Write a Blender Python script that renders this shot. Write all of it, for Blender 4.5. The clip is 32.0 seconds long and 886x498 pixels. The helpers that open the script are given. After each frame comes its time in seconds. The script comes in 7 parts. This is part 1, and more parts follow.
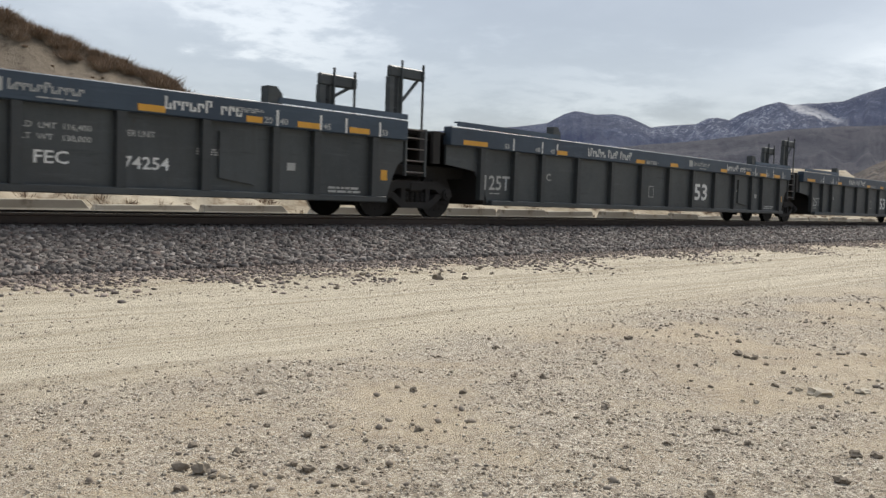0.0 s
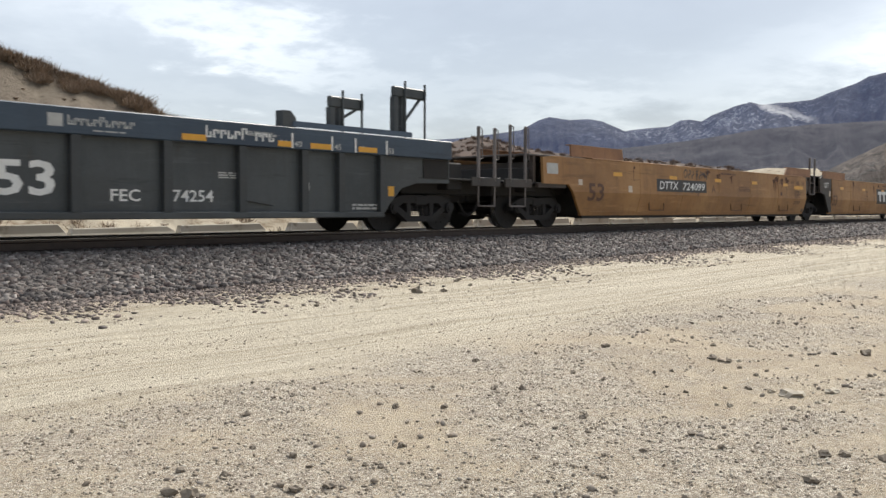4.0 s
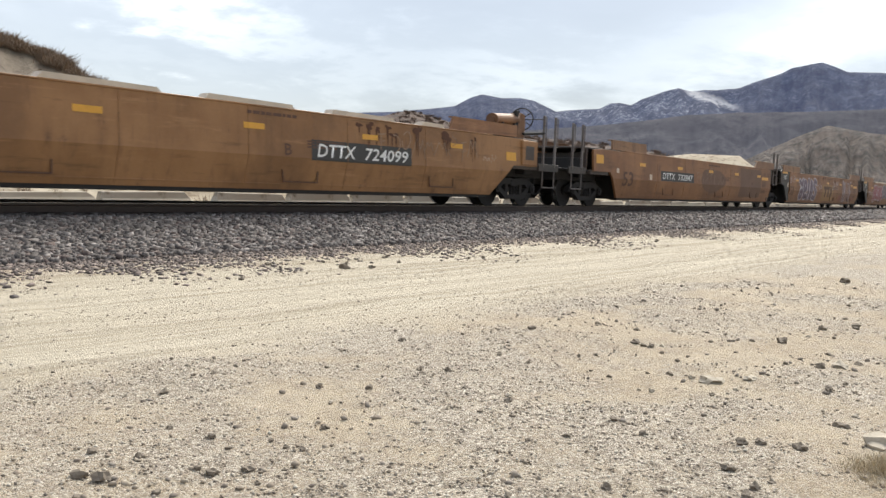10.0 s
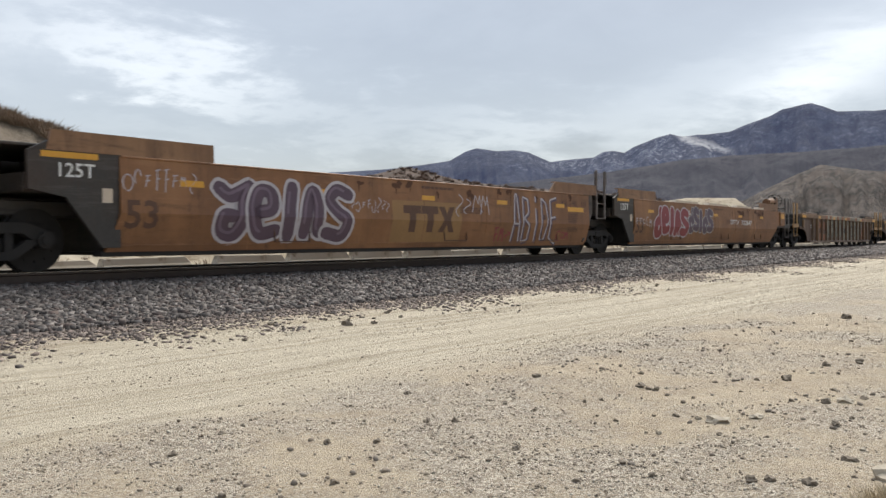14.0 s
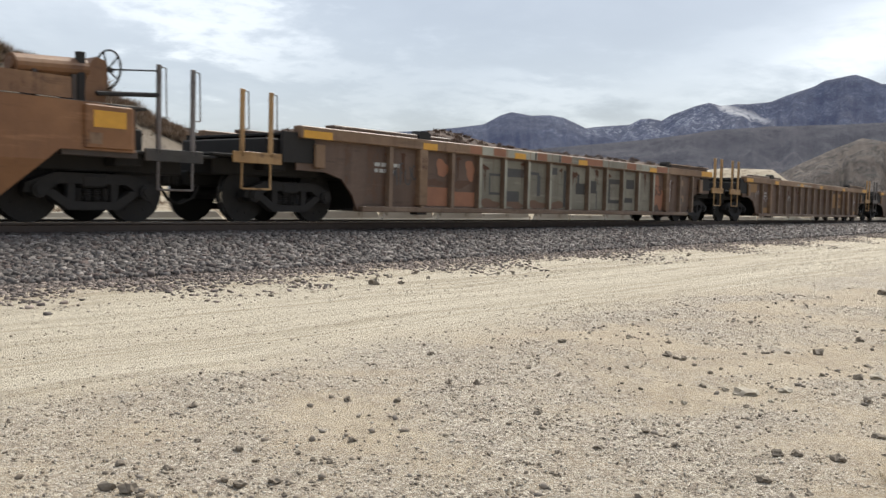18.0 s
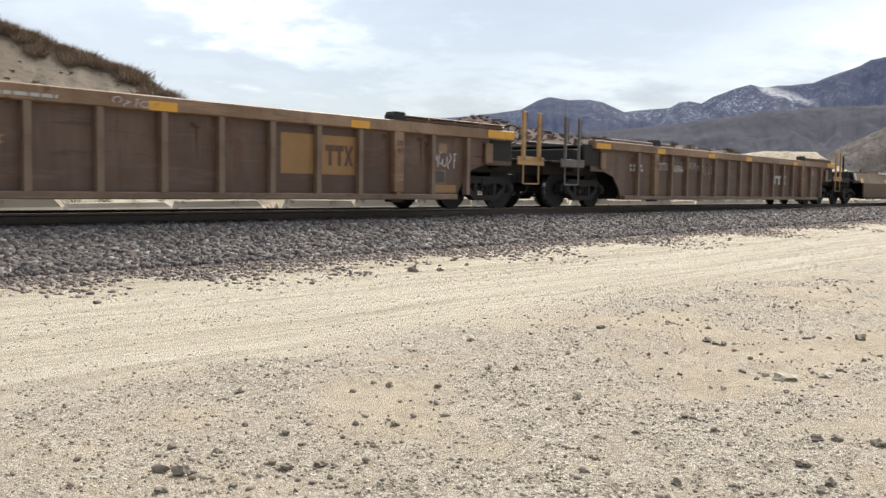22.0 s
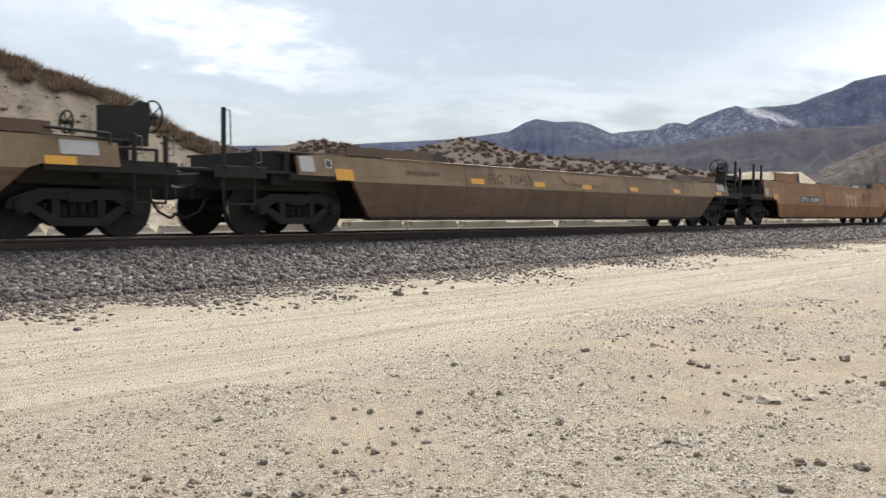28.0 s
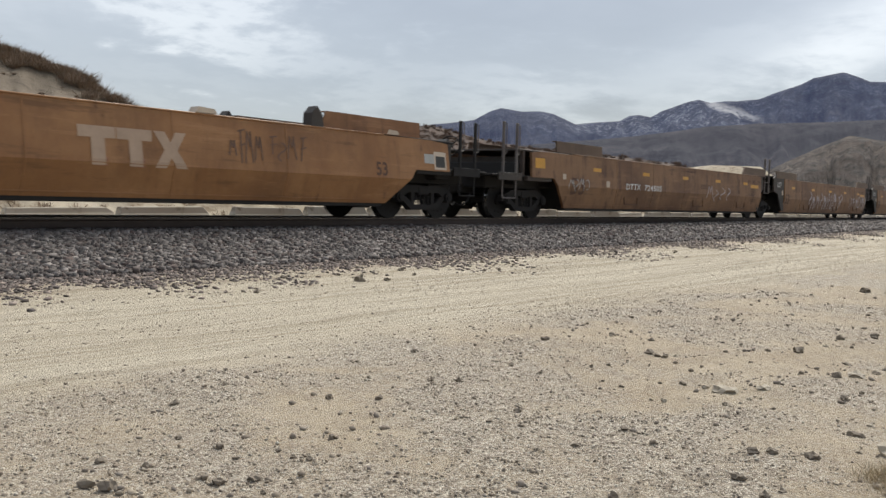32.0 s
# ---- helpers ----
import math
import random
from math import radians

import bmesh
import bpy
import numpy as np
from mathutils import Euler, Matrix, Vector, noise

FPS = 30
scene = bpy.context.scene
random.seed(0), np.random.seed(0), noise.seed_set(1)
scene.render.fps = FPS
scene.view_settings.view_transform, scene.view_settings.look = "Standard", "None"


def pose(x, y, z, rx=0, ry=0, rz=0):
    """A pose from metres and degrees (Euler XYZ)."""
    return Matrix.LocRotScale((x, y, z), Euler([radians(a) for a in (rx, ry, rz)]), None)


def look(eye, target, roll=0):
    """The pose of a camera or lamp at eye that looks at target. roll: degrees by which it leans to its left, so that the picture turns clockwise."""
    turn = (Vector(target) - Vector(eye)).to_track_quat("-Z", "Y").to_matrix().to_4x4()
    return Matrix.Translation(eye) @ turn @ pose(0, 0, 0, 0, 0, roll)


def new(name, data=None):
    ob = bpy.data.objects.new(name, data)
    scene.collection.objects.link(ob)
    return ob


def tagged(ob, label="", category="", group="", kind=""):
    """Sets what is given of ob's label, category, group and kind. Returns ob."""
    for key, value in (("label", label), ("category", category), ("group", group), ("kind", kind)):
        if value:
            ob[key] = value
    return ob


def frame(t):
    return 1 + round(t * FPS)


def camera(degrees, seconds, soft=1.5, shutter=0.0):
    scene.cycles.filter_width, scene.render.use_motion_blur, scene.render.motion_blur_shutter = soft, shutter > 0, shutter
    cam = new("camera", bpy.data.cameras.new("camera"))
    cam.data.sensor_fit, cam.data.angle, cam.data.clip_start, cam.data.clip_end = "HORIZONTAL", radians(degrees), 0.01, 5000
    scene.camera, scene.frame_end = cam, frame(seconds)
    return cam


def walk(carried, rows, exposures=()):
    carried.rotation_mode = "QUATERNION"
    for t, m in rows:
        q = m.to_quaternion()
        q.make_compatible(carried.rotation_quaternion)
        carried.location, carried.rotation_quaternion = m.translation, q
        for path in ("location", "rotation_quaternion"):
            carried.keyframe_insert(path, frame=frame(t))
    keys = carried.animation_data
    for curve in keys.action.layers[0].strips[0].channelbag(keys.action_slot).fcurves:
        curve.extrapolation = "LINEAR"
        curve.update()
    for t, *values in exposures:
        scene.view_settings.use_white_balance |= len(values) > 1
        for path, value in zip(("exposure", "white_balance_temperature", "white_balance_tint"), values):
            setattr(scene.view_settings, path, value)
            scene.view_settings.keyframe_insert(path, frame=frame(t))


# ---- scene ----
# Held camera beside a dirt road: x runs along the track, y towards it, z up.
cam = camera(52.74, 32.0, 1.5, 0.14)
ROWS = [
    (0.0, 0.033, 0.067, 1.434, -44.90, -3.37, -1.76),
    (0.5, 0.030, 0.079, 1.418, -44.91, -3.03, -2.05),
    (1.0, 0.015, 0.069, 1.430, -43.08, -3.33, -1.04),
    (1.5, -0.033, 0.028, 1.459, -41.35, -4.68, -0.53),
    (2.0, -0.068, 0.001, 1.464, -41.97, -6.17, -0.01),
    (2.5, -0.060, -0.025, 1.478, -43.29, -7.36, 0.47),
    (3.0, -0.047, -0.013, 1.478, -44.65, -5.28, 0.28),
    (3.5, -0.043, -0.037, 1.504, -46.20, -3.37, 0.36),
    (5.5, -0.089, -0.014, 1.488, -45.68, -1.57, -0.63),
    (6.0, -0.046, 0.041, 1.502, -44.80, -0.61, 0.88),
    (6.5, -0.018, 0.043, 1.501, -45.11, -0.66, 0.88),
    (7.0, -0.020, 0.038, 1.516, -46.04, -0.48, -0.12),
    (7.5, -0.012, 0.026, 1.523, -46.46, -1.46, -0.54),
    (8.0, -0.004, 0.034, 1.520, -46.32, -3.31, -1.40),
    (8.5, -0.004, 0.046, 1.531, -48.46, -4.45, -2.39),
    (9.0, 0.006, 0.036, 1.529, -50.57, -4.45, -2.92),
    (9.5, 0.013, 0.036, 1.533, -50.83, -4.57, -2.77),
    (10.0, 0.013, 0.027, 1.534, -50.79, -4.29, -1.95),
    (10.5, -0.001, 0.005, 1.535, -50.10, -3.83, -1.34),
    (11.0, -0.022, -0.007, 1.511, -49.17, -3.18, -0.86),
    (11.5, -0.045, -0.016, 1.513, -48.42, -1.70, -0.04),
    (12.0, -0.048, -0.021, 1.523, -48.85, -1.45, 0.51),
    (12.5, -0.045, -0.009, 1.525, -49.51, -1.56, 0.62),
    (13.0, -0.057, -0.021, 1.518, -49.73, -1.21, 0.50),
    (13.5, -0.061, -0.025, 1.502, -50.05, -1.43, 0.61),
    (14.0, -0.054, -0.020, 1.515, -50.91, -0.81, 0.45),
    (14.5, -0.039, -0.011, 1.525, -51.52, -0.50, -0.07),
    (16.5, -0.030, -0.021, 1.542, -51.26, -0.02, -0.27),
    (17.0, 0.036, 0.026, 1.481, -48.65, -1.22, -0.64),
    (17.5, 0.050, 0.038, 1.474, -47.16, -2.10, -1.50),
    (18.0, 0.054, 0.026, 1.486, -48.86, -3.18, -1.25),
    (18.5, 0.050, 0.014, 1.481, -50.33, -3.68, -1.86),
    (19.0, 0.047, 0.006, 1.482, -51.26, -3.76, -1.76),
    (19.5, 0.062, -0.010, 1.483, -51.70, -3.79, -0.77),
    (20.0, 0.075, -0.024, 1.485, -51.59, -3.25, -0.18),
    (20.5, 0.053, -0.016, 1.494, -51.01, -2.20, 0.03),
    (21.0, 0.006, -0.027, 1.501, -48.07, -2.91, -0.26),
    (21.5, -0.021, -0.028, 1.489, -46.22, -4.68, -1.31),
    (22.0, -0.017, -0.026, 1.502, -46.46, -4.09, -0.66),
    (22.5, -0.020, -0.041, 1.517, -46.89, -3.57, 0.51),
    (23.0, -0.042, -0.040, 1.524, -47.90, -3.57, 1.00),
    (23.5, -0.043, -0.054, 1.498, -47.83, -5.14, -0.10),
    (24.0, -0.074, -0.026, 1.484, -46.17, -7.38, -2.38),
    (24.5, -0.081, -0.025, 1.499, -46.90, -7.68, -2.96),
    (25.0, -0.062, 0.041, 1.506, -48.32, -6.34, -1.78),
    (25.5, -0.016, 0.050, 1.502, -49.55, -3.89, 0.28),
    (27.5, 0.021, -0.055, 1.521, -48.10, -4.27, -0.41),
    (28.0, 0.046, -0.043, 1.520, -47.20, -2.68, -0.31),
    (28.5, 0.070, 0.003, 1.470, -47.99, -2.40, -1.58),
    (29.0, 0.085, 0.001, 1.475, -50.01, -3.16, -2.22),
    (29.5, 0.093, 0.001, 1.467, -49.90, -3.82, -2.28),
    (30.0, 0.087, -0.014, 1.475, -49.29, -4.52, -2.12),
    (30.5, 0.074, -0.017, 1.479, -48.85, -4.79, -2.09),
    (31.0, 0.071, -0.033, 1.488, -48.88, -4.70, -2.12),
    (31.5, 0.068, -0.018, 1.480, -49.56, -4.07, -2.08),
    (32.0, 0.064, -0.037, 1.509, -49.52, -3.44, -1.46),
]
EXPOSURES = [(0.0, -0.04), (1.0, 0.02), (2.0, 0.12), (3.0, 0.34), (4.3, 0.10), (5.5, -0.26), (6.0, -0.36), (7.0, -0.07), (8.0, -0.05), (9.0, 0.20), (10.0, 0.36), (11.0, 0.18), (12.0, 0.03), (13.0, 0.07), (14.0, 0.04), (15.5, 0.0), (17.0, -0.18), (18.0, 0.14), (19.0, 0.28), (20.0, 0.24), (21.0, 0.13), (22.0, 0.38), (23.0, 0.36), (24.0, 0.46), (25.0, 0.45), (26.5, 0.36), (28.0, 0.26), (29.0, 0.22), (30.0, 0.26), (31.0, 0.05), (32.0, -0.12)]
walk(cam, [(t, pose(x, y, z, 90 + pitch, roll, yaw)) for t, x, y, z, yaw, pitch, roll in ROWS], EXPOSURES)

# ---- light ----
SUN_EL, SUN_AZ = 48.0, 75.0          # elevation, and azimuth from +y towards +x
world = bpy.data.worlds.new("sky")
scene.world = world
world.use_nodes = True


def nodes_of(tree):
    tree.nodes.clear()
    def add(kind, **values):
        n = tree.nodes.new(kind)
        for key, value in values.items():
            if key in n.inputs:
                n.inputs[key].default_value = value
        return n
    return add, tree.links.new


def mathn(add, link, op, a, b=None, c=None):
    n = add("ShaderNodeMath")
    n.operation = op
    for i, v in enumerate((a, b, c)):
        if v is None:
            continue
        if isinstance(v, (int, float)):
            n.inputs[i].default_value = v
        else:
            link(v, n.inputs[i])
    return n.outputs[0]


def ramp(add, link, source, stops):
    n = add("ShaderNodeValToRGB")
    while len(n.color_ramp.elements) < len(stops):
        n.color_ramp.elements.new(0.5)
    for e, (p, c) in zip(n.color_ramp.elements, stops):
        e.position = p
        e.color = (*c, 1) if isinstance(c, tuple) else (c, c, c, 1)
    link(source, n.inputs[0])
    return n.outputs[0]


def mix(add, link, fac, a, b, mode="MIX"):
    n = add("ShaderNodeMix")
    n.data_type, n.blend_type = "RGBA", mode
    for sock, v in ((n.inputs[0], fac), (n.inputs[6], a), (n.inputs[7], b)):
        if isinstance(v, tuple):
            sock.default_value = (*v, 1)
        elif isinstance(v, (int, float)):
            sock.default_value = v
        else:
            link(v, sock)
    return n.outputs[2]


def cloudy_sky():
    """An overcast sky: a broad grey sheet, brighter where the cloud thins low over the mountains and towards the veiled sun."""
    add, link = nodes_of(world.node_tree)
    coord = add("ShaderNodeTexCoord")
    sep = add("ShaderNodeSeparateXYZ")
    link(coord.outputs["Generated"], sep.inputs[0])
    up = mathn(add, link, "MAXIMUM", sep.outputs[2], 0.0)
    lift = mathn(add, link, "ADD", up, 0.16)
    flat = add("ShaderNodeCombineXYZ")
    link(mathn(add, link, "DIVIDE", sep.outputs[0], lift), flat.inputs[0])
    link(mathn(add, link, "DIVIDE", sep.outputs[1], lift), flat.inputs[1])
    flat.inputs[2].default_value = 3.1
    big = add("ShaderNodeTexNoise", Scale=0.42, Detail=4.0, Roughness=0.5, Distortion=0.4)
    link(flat.outputs[0], big.inputs["Vector"])
    fine = add("ShaderNodeTexNoise", Scale=1.5, Detail=7.0, Roughness=0.6, Distortion=0.5)
    link(flat.outputs[0], fine.inputs["Vector"])
    ragged = add("ShaderNodeTexNoise", Scale=3.4, Detail=6.0, Roughness=0.6)
    link(flat.outputs[0], ragged.inputs["Vector"])
    warp = mathn(add, link, "SUBTRACT", fine.outputs[0], 0.5)
    warp2 = mathn(add, link, "SUBTRACT", ragged.outputs[0], 0.5)
    az = mathn(add, link, "MULTIPLY", mathn(add, link, "ARCTAN2", sep.outputs[0], sep.outputs[1]), 180 / math.pi)
    az = mathn(add, link, "ADD", az, mathn(add, link, "ADD", mathn(add, link, "MULTIPLY", warp2, 13.0), mathn(add, link, "MULTIPLY", warp, 16.0)))
    el = mathn(add, link, "MULTIPLY", mathn(add, link, "ARCSINE", sep.outputs[2]), 180 / math.pi)
    el = mathn(add, link, "ADD", el, mathn(add, link, "ADD", mathn(add, link, "MULTIPLY", warp, 11.0), mathn(add, link, "MULTIPLY", warp2, 8.0)))

    def thin(at, high, wide, tall, slope, gain):
        """Thinner cloud round a bearing and height: a soft lobe, aslant."""
        da = mathn(add, link, "SUBTRACT", az, at)
        de = mathn(add, link, "SUBTRACT", mathn(add, link, "MULTIPLY_ADD", da, -slope, el), high)
        q = mathn(add, link, "ADD", mathn(add, link, "POWER", mathn(add, link, "ABSOLUTE", mathn(add, link, "DIVIDE", da, wide)), 2.0), mathn(add, link, "POWER", mathn(add, link, "ABSOLUTE", mathn(add, link, "DIVIDE", de, tall)), 2.0))
        return mathn(add, link, "MULTIPLY", mathn(add, link, "EXPONENT", mathn(add, link, "MULTIPLY", q, -1.0)), gain)

    cover = mathn(add, link, "MULTIPLY_ADD", big.outputs[0], 0.50, -0.035)
    cover = mathn(add, link, "ADD", cover, mathn(add, link, "MULTIPLY", warp, 0.26))
    cover = mathn(add, link, "ADD", cover, mathn(add, link, "MULTIPLY", warp2, 0.10))
    for lobe in THIN_CLOUD:
        cover = mathn(add, link, "ADD", cover, thin(*lobe))
    cloud = ramp(add, link, cover, [(0.10, (0.275, 0.298, 0.335)), (0.30, (0.375, 0.405, 0.445)), (0.52, (0.50, 0.53, 0.565)), (0.72, (0.70, 0.725, 0.745)), (0.95, (0.97, 0.975, 0.98))])
    zen = mathn(add, link, "MULTIPLY_ADD", up, 1.1, 0.90)
    sky = add("ShaderNodeTexSky")
    sky.sky_type, sky.sun_disc = "NISHITA", False
    sky.sun_elevation, sky.sun_rotation = radians(SUN_EL), radians(SUN_AZ)
    clouds = add("ShaderNodeBackground")
    link(cloud, clouds.inputs[0])
    link(zen, clouds.inputs[1])
    clear = add("ShaderNodeBackground", Strength=0.03)
    link(sky.outputs[0], clear.inputs[0])
    both = add("ShaderNodeAddShader")
    link(clouds.outputs[0], both.inputs[0])
    link(clear.outputs[0], both.inputs[1])
    out = add("ShaderNodeOutputWorld")
    link(both.outputs[0], out.inputs[0])


# bearing, height, breadth and depth in degrees, slant, gain
THIN_CLOUD = [(35.5, 10.2, 9.0, 2.0, -0.26, 0.36), (22.0, 11.0, 9.0, 4.0, 0.0, 0.24), (30.0, 5.0, 10.0, 2.2, -0.1, 0.16),
              (75.0, 10.2, 7.0, 2.7, 0.28, 0.52), (56.0, 6.8, 8.0, 1.9, 0.05, 0.30), (66.0, 9.0, 5.0, 2.0, 0.2, 0.16), (92.0, 14.0, 12.0, 8.0, 0.0, 0.30)]
cloudy_sky()
sun_data = bpy.data.lights.new("sun", "SUN")
sun_data.energy, sun_data.angle, sun_data.color = 4.55, radians(22), (1.0, 0.945, 0.855)
sun = new("sun", sun_data)
_a, _e = radians(SUN_AZ), radians(SUN_EL)
sun.matrix_world = look((60 * math.sin(_a) * math.cos(_e), 60 * math.cos(_a) * math.cos(_e), 60 * math.sin(_e)), (0, 0, 0))


# ---- materials ----
def shader(name):
    m = bpy.data.materials.new(name)
    m.use_nodes = True
    add, link = nodes_of(m.node_tree)
    bsdf = add("ShaderNodeBsdfPrincipled")
    out = add("ShaderNodeOutputMaterial")
    link(bsdf.outputs[0], out.inputs[0])
    return m, add, link, bsdf


def noise_at(add, link, vec, scale, detail=4.0, rough=0.55, stretch=None, offset=0.0):
    if stretch or offset:
        mp = add("ShaderNodeMapping")
        mp.inputs["Scale"].default_value = stretch or (1, 1, 1)
        mp.inputs["Location"].default_value = (offset, offset * 1.7, offset * 0.3)
        link(vec, mp.inputs[0])
        vec = mp.outputs[0]
    n = add("ShaderNodeTexNoise", Scale=scale, Detail=detail, Roughness=rough)
    link(vec, n.inputs["Vector"])
    return n.outputs[0]


def bump(add, link, bsdf, height, strength, distance):
    b = add("ShaderNodeBump", Strength=strength, Distance=distance)
    link(height, b.inputs["Height"])
    link(b.outputs[0], bsdf.inputs["Normal"])


def paint(name, colour, faded, rust=(0.10, 0.045, 0.022), rust_amount=0.5, rough=0.55, seed=0.0, grime=0.5):
    """Weathered car paint: faded patches, downward streaks, rust flecks, fine dents."""
    m, add, link, bsdf = shader(name)
    co = add("ShaderNodeTexCoord").outputs["Object"]
    patches = noise_at(add, link, co, 0.55, 5, 0.6, offset=seed + 1)
    streak = noise_at(add, link, co, 1.0, 5, 0.65, stretch=(2.6, 2.6, 0.35), offset=seed)
    grain = noise_at(add, link, co, 34, 4, 0.7, offset=seed)
    base = mix(add, link, ramp(add, link, patches, [(0.40, 0.0), (0.60, 1.0)]), colour, tuple(min(1.0, 1.12 * c) for c in faded))
    dirt = tuple(c * 0.45 for c in colour)
    base = mix(add, link, mathn(add, link, "MULTIPLY", mathn(add, link, "MULTIPLY", ramp(add, link, streak, [(0.48, 0.0), (0.70, 1.0)]), ramp(add, link, noise_at(add, link, co, 0.8, 4, 0.6, offset=seed + 8), [(0.38, 0.15), (0.62, 1.0)])), grime), base, dirt)
    rusty = mathn(add, link, "ADD", mathn(add, link, "MULTIPLY", streak, 0.5), mathn(add, link, "MULTIPLY", noise_at(add, link, co, 2.6, 7, 0.72, offset=seed + 4), 0.5))
    edge = 0.63 - 0.13 * rust_amount
    base = mix(add, link, ramp(add, link, rusty, [(edge, 0.0), (edge + 0.05, 0.85)]), base, rust)
    stain = noise_at(add, link, co, 0.33, 6, 0.68, offset=seed + 12)
    base = mix(add, link, mathn(add, link, "MULTIPLY", ramp(add, link, stain, [(0.48, 0.0), (0.62, 1.0)]), 0.45 + 0.5 * grime), base, tuple(0.55 * c + 0.35 * r for c, r in zip(colour, rust)))
    scuff = noise_at(add, link, co, 1.0, 6, 0.7, stretch=(0.5, 1.0, 5.5), offset=seed + 15)
    base = mix(add, link, ramp(add, link, scuff, [(0.57, 0.0), (0.68, 0.55)]), base, tuple(min(1.0, c * 1.35 + 0.02) for c in faded))
    base = mix(add, link, ramp(add, link, scuff, [(0.33, 0.6), (0.42, 0.0)]), base, dirt)
    drip = noise_at(add, link, co, 1.0, 6, 0.75, stretch=(6.5, 6.5, 0.6), offset=seed + 19)
    base = mix(add, link, mathn(add, link, "MULTIPLY", ramp(add, link, drip, [(0.56, 0.0), (0.70, 1.0)]), 0.25 + 0.6 * rust_amount), base, tuple(r * 0.8 for r in rust))
    base = mix(add, link, mathn(add, link, "MULTIPLY", grain, 0.22), base, tuple(c * 0.5 for c in colour))
    link(base, bsdf.inputs["Base Color"])
    link(ramp(add, link, grain, [(0.3, rough - 0.1), (0.7, rough + 0.15)]), bsdf.inputs["Roughness"])
    bump(add, link, bsdf, noise_at(add, link, co, 1.6, 3, 0.5, offset=seed), 0.25, 0.02)
    return m


def gravel_speckle(add, link, co, scale, base, pale, dark, amount):
    """Fine grains: a tone for each small cell."""
    v = add("ShaderNodeTexVoronoi", Scale=scale)
    link(co, v.inputs["Vector"])
    s = add("ShaderNodeSeparateColor")
    link(v.outputs["Color"], s.inputs[0])
    gate = noise_at(add, link, co, scale * 0.05, 4, 0.7)
    gate = ramp(add, link, gate, [(0.38, 0.25), (0.60, 1.0)])
    light = mathn(add, link, "MULTIPLY", ramp(add, link, s.outputs[0], [(0.72, 0.0), (0.78, 1.0)]), amount)
    deep = mathn(add, link, "MULTIPLY", mathn(add, link, "MULTIPLY", ramp(add, link, s.outputs[1], [(0.66, 0.0), (0.72, 1.0)]), amount), gate)
    return mix(add, link, light, mix(add, link, deep, base, dark), pale), v.outputs["Distance"]


def plain(name, colour, rough=0.6, metal=0.0, vary=0.35, scale=9.0):
    m, add, link, bsdf = shader(name)
    co = add("ShaderNodeTexCoord").outputs["Object"]
    n = noise_at(add, link, co, scale, 5, 0.65)
    f = noise_at(add, link, co, scale * 9, 3, 0.6)
    c = mix(add, link, ramp(add, link, n, [(0.35, 0.0), (0.7, vary)]), colour, tuple(v * 0.4 for v in colour))
    c = mix(add, link, mathn(add, link, "MULTIPLY", f, vary * 0.6), c, tuple(min(1, v * 1.5 + 0.01) for v in colour))
    link(c, bsdf.inputs["Base Color"])
    bsdf.inputs["Roughness"].default_value = rough
    bsdf.inputs["Metallic"].default_value = metal
    bump(add, link, bsdf, f, 0.2, 0.005)
    return m


def stones(name, colours, rough=0.9):
    """Loose stones: a tone for each island, with grain."""
    m, add, link, bsdf = shader(name)
    geo = add("ShaderNodeNewGeometry")
    stops = [(i / max(1, len(colours) - 1), c) for i, c in enumerate(colours)]
    c = ramp(add, link, geo.outputs["Random Per Island"], stops)
    co = add("ShaderNodeTexCoord").outputs["Object"]
    g = noise_at(add, link, co, 60, 4, 0.7)
    c = mix(add, link, mathn(add, link, "MULTIPLY", g, 0.5), c, (0.10, 0.09, 0.08))
    link(c, bsdf.inputs["Base Color"])
    bsdf.inputs["Roughness"].default_value = rough
    return m


